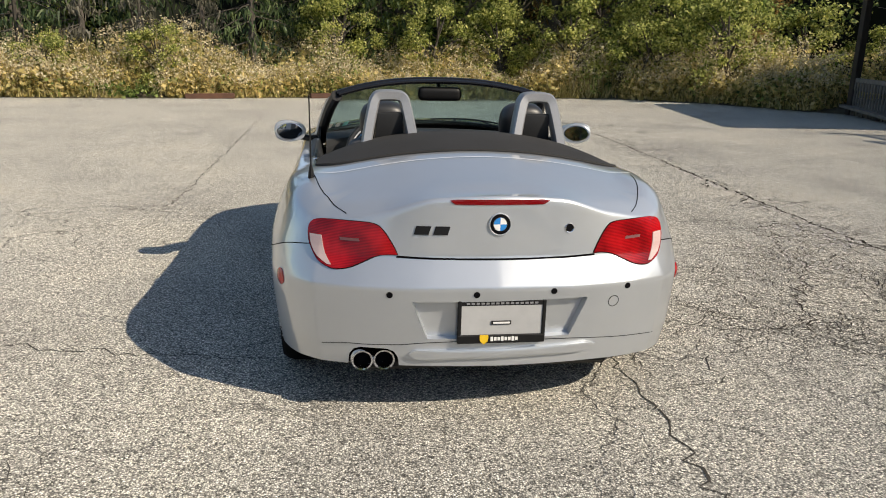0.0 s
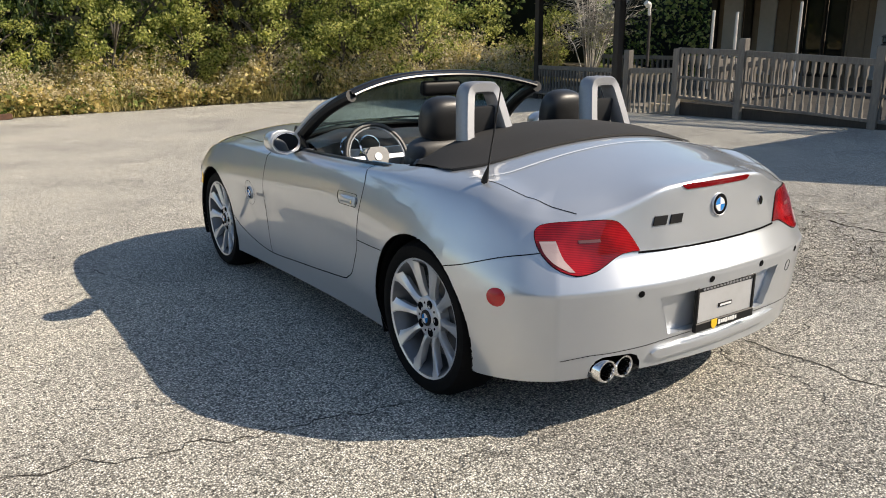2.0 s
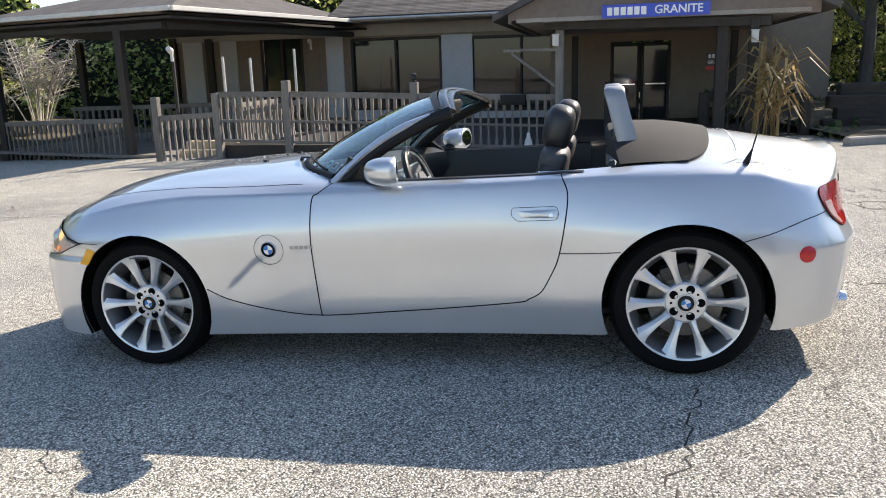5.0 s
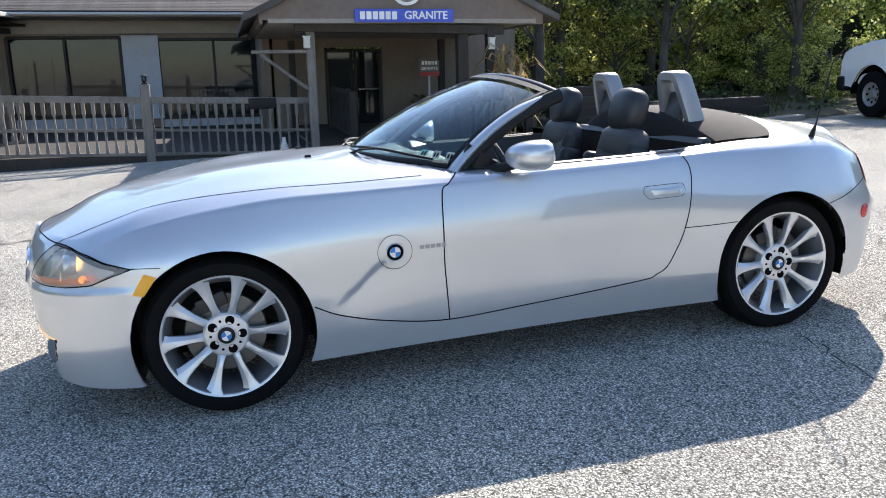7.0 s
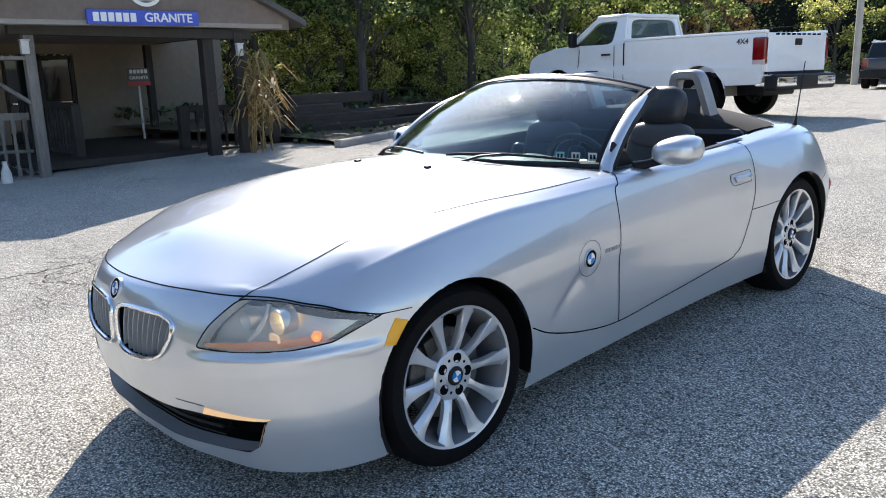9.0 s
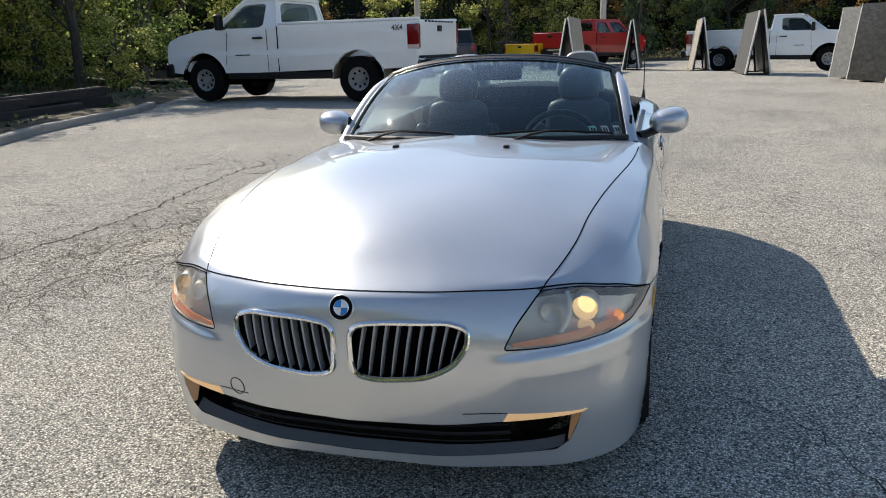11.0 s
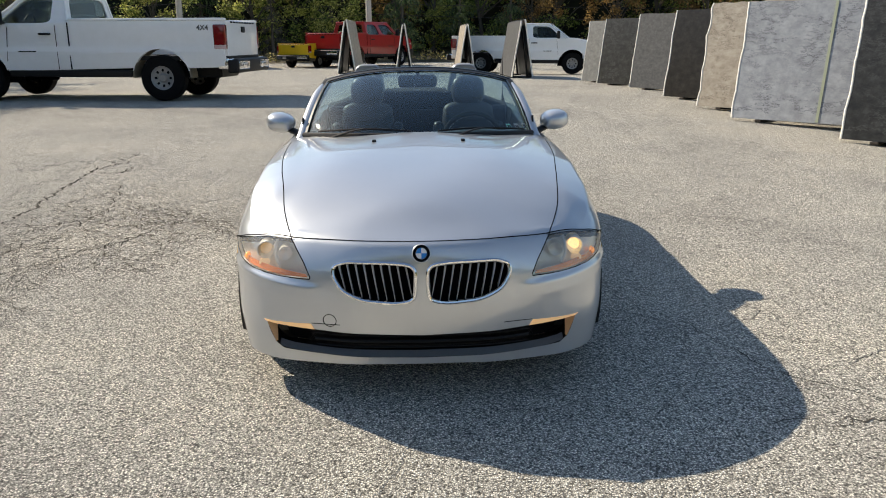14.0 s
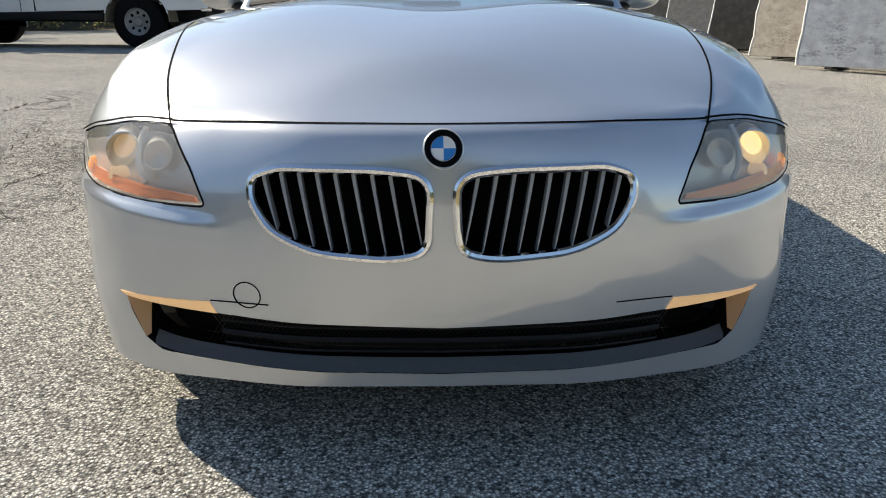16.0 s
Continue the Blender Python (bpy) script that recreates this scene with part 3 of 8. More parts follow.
COCKPIT = both_sides([tuple(p) for p in curve_through([(0, .60), (.3, .57), (.52, .47), (.66, .30), (.70, .05), (.705, -.4), (.70, -.85), (.69, -1.05), (.65, -1.18), (.45, -1.24), (0, -1.26)])])
KIDNEY = rounded([(.022, .627), (.115, .638), (.30, .638), (.354, .618), (.355, .578), (.322, .523), (.24, .484), (.10, .472), (.028, .486)], 0.45, 5)
INTAKE = both_sides([(0, .328), (.31, .336), (.43, .341), (.655, .346), (.64, .30), (.62, .255), (.585, .231), (.45, .226), (.2, .221), (0, .219)])
NOTCH = [(-.565, .15), (-.556, .262), (-.54, .287), (-.515, .298), (-.415, .298), (-.388, .287), (-.372, .262), (-.362, .15)]
HEADLIGHT = rounded([(.533, .694), (.642, .687), (.748, .662), (.812, .636), (.826, .624), (.806, .598), (.778, .570), (.71, .557), (.58, .552), (.447, .556), (.478, .62)], 0.18, 4)
TAIL = [tuple(p) for p in curve_through([(.375, .662), (.395, .7), (.425, .745), (.462, .77), (.56, .773), (.657, .768), (.693, .752), (.704, .72), (.699, .675), (.673, .628), (.634, .605), (.6, .6), (.55, .61), (.5, .632), (.45, .655), (.41, .662), (.375, .662)], 4)][:-1]
RECESS = [(-.325, .497), (.347, .505), (.285, .348), (-.265, .345)]
DOOR = [(.36, .80), (.325, .83), (.27, .868), (-.2, .872), (-.745, .872), (-.77, .80), (-.765, .70), (-.73, .53), (-.69, .44), (-.65, .375), (-.60, .345), (-.55, .328), (-.3, .305), (.0, .285), (.355, .268), (.362, .40), (.368, .57)]
HOOD = both_sides([(0, 1.988), (.30, 1.955), (.538, 1.842), (.575, 1.72), (.597, 1.62), (.615, 1.50), (.640, 1.36), (.672, 1.18), (.708, .92), (.732, .66), (.742, .42), (.60, .42), (.3, .57), (0, .60)])
LID = both_sides([(0, -1.497), (.35, -1.495), (.52, -1.482), (.62, -1.46), (.69, -1.43), (.665, -1.60), (.61, -1.745), (.55, -1.85), (.40, -1.90), (.375, -2.2), (0, -2.2)])

car = thing("sports_car", SLOPE @ pose(.006, 0, 0, 0, 0, .17), "silver two-seat roadster with folded black soft top, on worn asphalt", "car")

keep_normal = skin.verts.layers.float_vector.new("keep")
for v in skin.verts:
    v[keep_normal] = v.normal
fine = [f for f in skin.faces if (lambda c: (c.y > 1.45 and .42 < abs(c.x) < .86 and .51 < c.z < .73) or (c.y > 1.7 and abs(c.x) < .40 and .44 < c.z < .67))(f.calc_center_median())]
bmesh.ops.subdivide_edges(skin, edges=list({e for f in fine for e in f.edges}), cuts=2, use_grid_fill=True)
skin.verts.index_update()
for yy in (AXLE, -AXLE):
    for sg in (1, -1):
        cut(skin, "x", circle(yy, HUB_Z, ARCH_R), lambda p, sg=sg: p.x * sg > 0.5 and p.z < 0.75)
cut(skin, "z", COCKPIT, lambda p: p.z > 0.8)
for sg in (1, -1):
    k2 = KIDNEY if sg > 0 else mirrored(KIDNEY)
    cut(skin, "y", k2, lambda p: p.y > 1.7, 0.0045)
    cut(skin, "y", HEADLIGHT if sg > 0 else mirrored(HEADLIGHT), lambda p: p.y > 1.4, 0.0048)
cut(skin, "y", INTAKE, lambda p: p.y > 1.7)
cut(skin, "y", RECESS, lambda p: p.y < -1.7, 0.013)
cut(skin, "y", NOTCH, lambda p: p.y < -1.7, 0.009)


def region(f):
    c = f.calc_center_median()
    x, y, z = c
    if z > 0.69 and inside(HOOD, x, y):
        return "hood"
    if abs(x) > 0.6 and inside(DOOR, y, z):
        return "door_left" if x < 0 else "door_right"
    if (z > 0.66 or y < -1.9) and inside(LID, x, y) and z > 0.655:
        return "trunk_lid"
    if y > 1.5 and z < 0.70 - 0.5 * max(0, 1.62 - y) and (z < 0.56 or y > 1.62):
        return "front_bumper"
    if y < -1.47 and z < 0.60 + 0.26 * (-1.47 - y) and z < 0.665:
        return "rear_bumper"
    return "body_shell"


groups = {}
for f in skin.faces:
    groups.setdefault(region(f), []).append(f)
panels = {}
for name, faces in groups.items():
    bm, seen = bmesh.new(), {}
    own = []
    for f in faces:
        vs = []
        for v in f.verts:
            if v.index not in seen:
                seen[v.index] = bm.verts.new(v.co)
                own.append(v[keep_normal].normalized())
            vs.append(seen[v.index])
        bm.faces.new(vs)
    me = bpy.data.meshes.new(name)
    bm.to_mesh(me)
    bm.free()
    me.materials.append(M["silver"])
    me.shade_smooth()
    me.normals_split_custom_set_from_vertices(own)
    panels[name] = new("door" if name.startswith("door") else name, me)
    panels[name].parent = car
skin.free()

# Panel gaps.
gaps = []
for sg in (1, -1):
    gaps.append(strip("x", [(.27, .868), (.325, .83), (.358, .79), (.368, .57), (.362, .40), (.355, .268)], side=sg))
    gaps.append(strip("x", [(-.745, .868), (-.772, .80), (-.765, .70), (-.73, .53), (-.69, .44), (-.65, .375), (-.60, .345), (-.55, .328), (-.3, .305), (.0, .285), (.355, .268), (.61, .30), (.80, .35), (.905, .40)], side=sg))
    gaps.append(strip("x", [(1.60, .631), (1.56, .627), (1.50, .624), (1.45, .622)], 0.003, side=sg))
    gaps.append(strip("x", [(-.735, .545), (-.85, .545), (-.985, .55)], 0.004, side=sg))
    gaps.append(strip("x", [(-1.462, .588), (-1.56, .612), (-1.70, .655), (-1.80, .675)], 0.004, side=sg))
    out = .012 if sg < 0 else 0.0
    gaps.append(strip("z", [(sg * .530, 1.856), (sg * .538, 1.842), (sg * (.575 + out * .6), 1.72), (sg * (.597 + out), 1.62), (sg * (.615 + out), 1.50), (sg * (.640 + out * .6), 1.36), (sg * .672, 1.18), (sg * .708, .92), (sg * .732, .66), (sg * .742, .42)], 0.0045))
    gaps.append(strip("z", [(sg * .69, -1.45), (sg * .665, -1.60), (sg * .61, -1.745), (sg * .56, -1.825)], 0.004))
gaps.append(strip("y", [(-.533, .699), (-.3, .710), (0, .713), (.3, .710), (.533, .699)], 0.005))
gaps.append(strip("y", [(-.38, .655), (-.2, .651), (0, .650), (.2, .651), (.38, .655)], 0.008, side=-1))
for bm in gaps:
    part("panel_gap", bm, M["gap"], car)

# Wheel arch liners and the floor.
for sg in (1, -1):
    for yy in (AXLE, -AXLE):
        bm = bmesh.new()
        rows = []
        for a in [math.radians(d) for d in range(-25, 206, 11)]:
            c, s = math.cos(a), math.sin(a)
            rows.append([bm.verts.new((sg * px, yy + rr * c, HUB_Z + rr * s)) for px, rr in ((.835, ARCH_R), (.80, ARCH_R + .008), (.52, ARCH_R + .01), (.50, .05))])
        for a, b in zip(rows, rows[1:]):
            for k in range(3):
                bm.faces.new((a[k], a[k + 1], b[k + 1], b[k]))
        part("wheel_arch_liner", bm, M["black"], car)
bm = bmesh.new()
box(bm, (1.0, 3.7, .06), pose(0, -.02, .20), .02)
box(bm, (1.55, 1.6, .06), pose(0, 0, .20), .02)
box(bm, (1.0, .30, .10), pose(0, -1.70, .30), .03)
box(bm, (1.0, .30, .06), pose(0, 1.66, .24), .03)
part("underbody", bm, M["black"], car)


# Wheels.
def wheel(x, y, side):
    hub = new("wheel")
    hub.parent = car
    hub.matrix_local = pose(x, y, HUB_Z) @ pose(0, 0, 0, 0, 90 * side, 0) @ pose(0, 0, 0, 0, 0, 18)
    bm = lathe(bmesh.new(), [(.237, -.10), (.262, -.112), (.292, -.108), (.306, -.09), (.316, -.06), (.318, 0), (.316, .06), (.306, .09), (.292, .108), (.262, .112), (.246, .104), (.237, .095)], 72)
    part("tyre", bm, M["rubber"], hub)
    bm = lathe(bmesh.new(), [(.237, -.09), (.21, -.08), (.205, .04), (.222, .078), (.232, .098), (.243, .102), (.243, .094)], 72)
    part("rim_barrel", bm, M["barrel"], hub)
    part("rim_lip", lathe(bmesh.new(), [(.233, .090), (.2365, .1005), (.2445, .1035), (.2460, .094)], 72), M["alloy"], hub)
    # Ten spokes that flare into the rim; a dished facet runs down one flank of each.
    outline = ((.076, .0200, .066), (.090, .0160, .074), (.105, .0136, .079), (.130, .0138, .083), (.155, .0160, .086), (.180, .0198, .089), (.200, .0232, .092), (.215, .0268, .095), (.226, .0312, .098), (.235, .0380, .1005), (.2405, .0440, .1015))
    spoke = bmesh.new()
    rows = []
    for r, w, z in outline:
        deep = .030 if r < .21 else .016
        rows.append([spoke.verts.new((math.sqrt(max(r * r - y * y, 0)) if r > .2 else r, y, z - dz)) for y, dz in ((-w, .012), (-w * .30, .0015), (-w * .16, 0), (w * .86, 0), (w, .004), (w * .92, deep), (-w * .92, deep))])
    for q, w in zip(rows, rows[1:]):
        for i in range(7):
            spoke.faces.new((q[i], q[(i + 1) % 7], w[(i + 1) % 7], w[i]))
    bmesh.ops.recalc_face_normals(spoke, faces=spoke.faces)
    first = part("spoke", spoke, M["alloy"], hub)
    for k in range(1, 10):
        more = new("spoke", first.data)
        more.parent = hub
        more.matrix_local = Matrix.Rotation(2 * math.pi * k / 10, 4, "Z")
    bm = lathe(bmesh.new(), [(.0, .080), (.036, .080), (.040, .076), (.080, .0745), (.088, .068), (.090, .03)], 40)
    bmesh.ops.recalc_face_normals(bm, faces=bm.faces)
    part("hub_face", bm, M["alloy"], hub)
    for k in range(5):
        a = 2 * math.pi * (k + .5) / 5
        part("lug_bolt", lathe(bmesh.new(), [(.0, .0760), (.0075, .0762), (.0085, .0755), (.0165, .0757), (.0180, .0772), (.0180, .07)], 18, pose(.0605 * math.cos(a), .0605 * math.sin(a), 0.0)), M["gap"], hub)
        b = a + .628
        part("hub_hole", lathe(bmesh.new(), [(0, .0758), (.0055, .0758), (.006, .074)], 10, pose(.060 * math.cos(b), .060 * math.sin(b), 0)), M["gap"], hub)
    part("hub_cap", lathe(bmesh.new(), [(0, .088), (.026, .0875), (.0325, .085), (.034, .078)], 32), M["black"], hub, "dark round hub cap with blue and white quarters")
    for q, mat in ((0, "blue"), (1, "white"), (2, "blue"), (3, "white")):
        part("cap_quarter", prismed([(0, 0)] + [(.020 * math.cos(t), .020 * math.sin(t)) for t in [math.pi / 2 * (q + i / 6) for i in range(7)]], .0015, pose(0, 0, .0878)), M[mat], hub)
    part("brake_disc", lathe(bmesh.new(), [(.06, .03), (.155, .03), (.158, .026), (.158, .006), (.155, .002), (.06, .002)], 48), M["disc"], hub)
    bm = bmesh.new()
    box(bm, (.06, .12, .07), pose(.135, 0, .02), .012, 2)
    part("brake_caliper", bm, M["steel"], hub)
    return hub


for sg in (1, -1):
    wheel(sg * .716, AXLE, sg)
    wheel(sg * .732, -AXLE, sg)


# Round emblem: dark ring with bright rim round blue and white quarters.
def emblem(p, n, r, up=(0, 0, 1), lift=0.002):
    n = Vector(n).normalized()
    xa = Vector(up).cross(n).normalized()
    ya = n.cross(xa)
    m = Matrix((xa, ya, n)).transposed().to_4x4()
    m.translation = Vector(p) + n * lift
    ob = part("emblem", lathe(bmesh.new(), [(0, .004), (r * .92, .004), (r, .002), (r, -.01)], 40), M["gap"], car, "round dark emblem", at=m)
    part("rim", lathe(bmesh.new(), [(r * .93, .004), (r * .97, .0055), (r * 1.02, .003), (r * 1.02, -.01)], 40), M["alloy"], ob)
    part("inner_rim", lathe(bmesh.new(), [(r * .58, .004), (r * .61, .0052), (r * .64, .004)], 40), M["chrome"], ob)
    for q, mat in ((0, "white"), (1, "blue"), (2, "white"), (3, "blue")):
        part("quarter", prismed([(0, 0)] + [(r * .58 * math.cos(t), r * .58 * math.sin(t)) for t in [math.pi / 2 * (q + i / 8) for i in range(9)]], .0012, pose(0, 0, .0036)), M[mat], ob)
    return ob


emblem(*on_skin("y", 0, .674, 1), .0365)
emblem(*on_skin("y", 0, .782, -1), .041)
for sg in (1, -1):
    p, n = on_skin("x", .572, .585, sg)
    emblem(p, n, .036)
    ring = lathe(bmesh.new(), [(.0690, .0010), (.0700, .0016), (.0710, .0010)], 48)
    m = Matrix((Vector((0, 0, 1)).cross(n).normalized(), n.cross(Vector((0, 0, 1)).cross(n).normalized()), n)).transposed().to_4x4()
    m.translation = p
    part("indicator_ring", ring, M["steel"], car, at=m)
    for k in range(5):
        part("model_script", patch("x", [(.47 - .023 * k - a, .600 - b) for a, b in ((0, 0), (.018, 0), (.018, .016), (0, .016))], sg, .0015, 2, .002), M["hoop"], car, "small grey bar of side script")

# Nose: grilles, lamps, intake.
bm = bmesh.new()
for sg in (1, -1):
    line = KIDNEY if sg > 0 else mirrored(KIDNEY)
    pts = [on_skin("y", a, b, 1)[0] + Vector((0, .004, 0)) for a, b in dense(line, .012, True)]
    part("grille_frame", sweep(bmesh.new(), pts, .0085, 8, True), M["chrome"], car, "chrome kidney grille frame")
    part("grille_back", patch("y", line, 1, -.075, 4, .0), M["gap"], car)
    sides = [on_skin("y", a, b, 1) for a, b in dense(line, .012, True)]
    tub = bmesh.new()
    rows = [[tub.verts.new(p), tub.verts.new(p - n * .08)] for p, n in sides]
    for i in range(len(rows)):
        a, b = rows[i], rows[(i + 1) % len(rows)]
        tub.faces.new((a[0], b[0], b[1], a[1]))
    part("grille_tub", tub, M["gap"], car)
    for k in range(9):
        a0 = .052 + .0335 * k
        lo = next(b for b in [.455 + .004 * i for i in range(60)] if inside(line, sg * (a0 - .013), b) and inside(line, sg * (a0 - .004), b + .004))
        hi = next(b for b in [.645 - .004 * i for i in range(60)] if inside(line, sg * (a0 + .006), b))
        q = bmesh.new()
        rows = []
        for t in [i / 6 for i in range(7)]:
            z = lo + (hi - lo) * t
            xx = sg * (a0 - .013 + .025 * t)
            p, n = on_skin("y", xx, z, 1)
            w = .0009 + .0028 * t
            rows.append([q.verts.new(p + Vector((sg * dx, dy, 0))) for dx, dy in ((-w, -.004), (w, -.004), (w * .6, -.035), (-w * .6, -.035))])
        for a, b in zip(rows, rows[1:]):
            for i in range(4):
                q.faces.new((a[i], a[(i + 1) % 4], b[(i + 1) % 4], b[i]))
        bmesh.ops.recalc_face_normals(q, faces=q.faces)
        part("grille_slat", q, M["slat"], car)

    hl = HEADLIGHT if sg > 0 else mirrored(HEADLIGHT)
    lamp = part("headlight", patch("y", hl, 1, -.055, 5, .0, flat=.25), M["lamp_grey"], car, "hazed clear headlight with its lamp lit")
    tub = bmesh.new()
    sides = [on_skin("y", a, b, 1) for a, b in dense(hl, .015, True)]
    rows = [[tub.verts.new(p), tub.verts.new(p - n * .03 - Vector((0, .03, 0)))] for p, n in sides]
    for i in range(len(rows)):
        a, b = rows[i], rows[(i + 1) % len(rows)]
        tub.faces.new((a[0], b[0], b[1], a[1]))
    part("housing", tub, M["lamp_grey"], lamp)
    part("lamp_seam", strip("y", [(sg * .525, .698), (sg * .58, .696), (sg * .642, .690), (sg * .70, .677), (sg * .75, .664), (sg * .81, .638)], .0055, 1, .0065), M["gap"], lamp)
    part("lens", patch("y", hl, 1, .001, 6, .006), M["lens"], lamp).visible_shadow = False
    # Black gasket, made thicker to paint the shadow line at the lens edge.
    part("gasket", sweep(bmesh.new(), [p - n * .0006 for p, n in sides], .0026, 6, True), M["gap"], lamp)
    p, n = on_skin("y", sg * .650, .630, 1)
    at = Matrix.Translation(p - Vector((0, .03, 0))) @ pose(0, 0, 0, -90, 0, 0)
    bowl = part("projector", lathe(bmesh.new(), [(.026, -.022), (.034, .002), (.037, .012), (.040, .010), (.040, -.04)], 32, at), M["lamp_grey"], lamp)
    part("bulb_glow", lathe(bmesh.new(), [(.0, -.006), (.014, -.009), (.023, -.015), (.028, -.022), (.028, -.03)], 32, at), M["lamp_lit" if sg < 0 else "lamp_dim"], bowl, "lit yellow lamp")
    p, n = on_skin("y", sg * .560, .630, 1)
    part("reflector", lathe(bmesh.new(), [(.0, -.02), (.018, -.012), (.028, .0), (.031, .0), (.031, -.04)], 32, Matrix.Translation(p - Vector((0, .032, 0))) @ pose(0, 0, 0, -90, 0, 0)), M["lamp_grey"], lamp)
    part("bezel", sweep(bmesh.new(), [on_skin("y", sg * a, b, 1)[0] - Vector((0, .034, 0)) for a, b in ((.598, .672), (.606, .65), (.608, .62), (.60, .594), (.585, .575))], .008, 8), M["lamp_grey"], lamp, "bezel between the lamps")
    # Emitting patch paints the bulb's reflection below it; it is no lamp.
    p, n = on_skin("y", sg * .655, .588, 1)
    part("lower_reflector", prismed(rounded([(-.028, -.012), (.028, -.012), (.022, .012), (-.022, .012)], .4), .006, Matrix.Translation(p - Vector((0, .022, 0))) @ pose(0, 0, 0, 90, 0, 0)), M["lamp_dim"], lamp)
    turn_out = [(sg * a, b) for a, b in ((.468, .562), (.58, .558), (.69, .563), (.752, .571), (.772, .584), (.757, .592), (.730, .592), (.69, .589), (.58, .581), (.475, .573))]
    part("turn_lamp", patch("y", turn_out if sg > 0 else turn_out[::-1], 1, -.008, 3, .008), M["amber"], lamp, "amber turn lamp strip")
    p, n = on_skin("y", sg * .752, .590, 1)
    part("turn_bulb", lathe(bmesh.new(), [(0, .014), (.010, .011), (.015, .003), (.015, -.012)], 18, Matrix.Translation(p - n * .012) @ pose(0, 0, 0, -90, 0, -40 * sg)), M["bulb_amber"], lamp, "lit amber bulb")
    fog = [(sg * a, b) for a, b in ((.668, .351), (.655, .345), (.443, .341), (.458, .365), (.56, .358))]
    part("fog_lamp", patch("y", fog if sg > 0 else fog[::-1], 1, .0025, 3, .01), M["fog_lit"], car, "lit amber strip beside the lower intake")
    # Corner wall tinted and made to glow, standing in for fog lamp light.
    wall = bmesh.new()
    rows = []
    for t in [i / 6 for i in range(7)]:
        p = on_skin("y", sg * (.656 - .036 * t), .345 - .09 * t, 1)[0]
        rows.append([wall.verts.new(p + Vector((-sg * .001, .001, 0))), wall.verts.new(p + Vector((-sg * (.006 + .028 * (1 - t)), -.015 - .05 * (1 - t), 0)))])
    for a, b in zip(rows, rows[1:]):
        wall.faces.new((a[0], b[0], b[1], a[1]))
    part("fog_side", wall, M["fog_side"], car, "corner of the lower intake with a painted amber glow")
    part("bumper_seam", strip("y", [(sg * .335, .371), (sg * .40, .370), (sg * .455, .368)], .003), M["gap"], car)
    mk = [(1.562, .528), (1.52, .520), (1.468, .588), (1.512, .604)]
    part("side_marker", patch("x", mk, sg, .002, 3, .006), M["marker"], car, "amber side marker")
    part("rear_marker", patch("x", circle(-1.71, .522, .033, 28), sg, .003, 4, .01, .006), M["red_bright"], car, "round red side reflector")
# Intake: a dark hollow with bars and a mesh grille.
sides = [on_skin("y", a, b, 1) for a, b in dense(INTAKE, .02, True)]
tub = bmesh.new()
rows = [[tub.verts.new(p), tub.verts.new(p - Vector((0, .12, 0)))] for p, n in sides]
for i in range(len(rows)):
    a, b = rows[i], rows[(i + 1) % len(rows)]
    tub.faces.new((a[0], b[0], b[1], a[1]))
part("intake_duct", tub, M["black"], car)
part("intake_back", patch("y", INTAKE, 1, -.09, 4, 0), M["gap"], car)
ledge = bmesh.new()
rows = []
for a in np.linspace(-.605, .605, 41):
    p = on_skin("y", a, .221 + .008 * (a / .58) ** 2 + .012 * (a / .605) ** 12, 1)[0]
    rows.append([ledge.verts.new(p + d) for d in (Vector((0, -.001, .000)), Vector((0, -.02, .004)), Vector((0, -.042, .014)))])
for a, b in zip(rows, rows[1:]):
    for k in (0, 1):
        ledge.faces.new((a[k], b[k], b[k + 1], a[k + 1]))
# Silver lip given a dark grey, so its shade sits in the colour.
part("intake_ledge", ledge, M["ledge"], car, "silver lip below the intake, its shade painted dark grey")
mesh = bmesh.new()
for k in range(-44, 45):
    for lean in (-1, 1):
        q = [on_skin("y", max(-.5, min(.5, .0105 * k + lean * dx)), z, 1)[0] - Vector((0, .06, 0)) for dx, z in ((-.03, .240), (.03, .332))]
        d = Vector((.0012, 0, 0))
        mesh.faces.new([mesh.verts.new(v) for v in (q[0] - d, q[0] + d, q[1] + d, q[1] - d)])
part("intake_mesh", mesh, M["black"], car, "black wire mesh behind the intake", smooth=False)
for z, r in ((.278, .007), (.250, .003), (.305, .003)):
    pts = [on_skin("y", a, z, 1)[0] - Vector((0, .045, 0)) for a in np.linspace(-.45, .45, 25)]
    part("intake_bar", sweep(bmesh.new(), pts, r, 6), M["black"], car)
part("tow_cover", sweep(bmesh.new(), [on_skin("y", a, b, 1)[0] + Vector((0, .0005, 0)) for a, b in circle(.377, .388, .027, 36)], .0014, 5, True), M["gap"], car, "round tow eye cover")

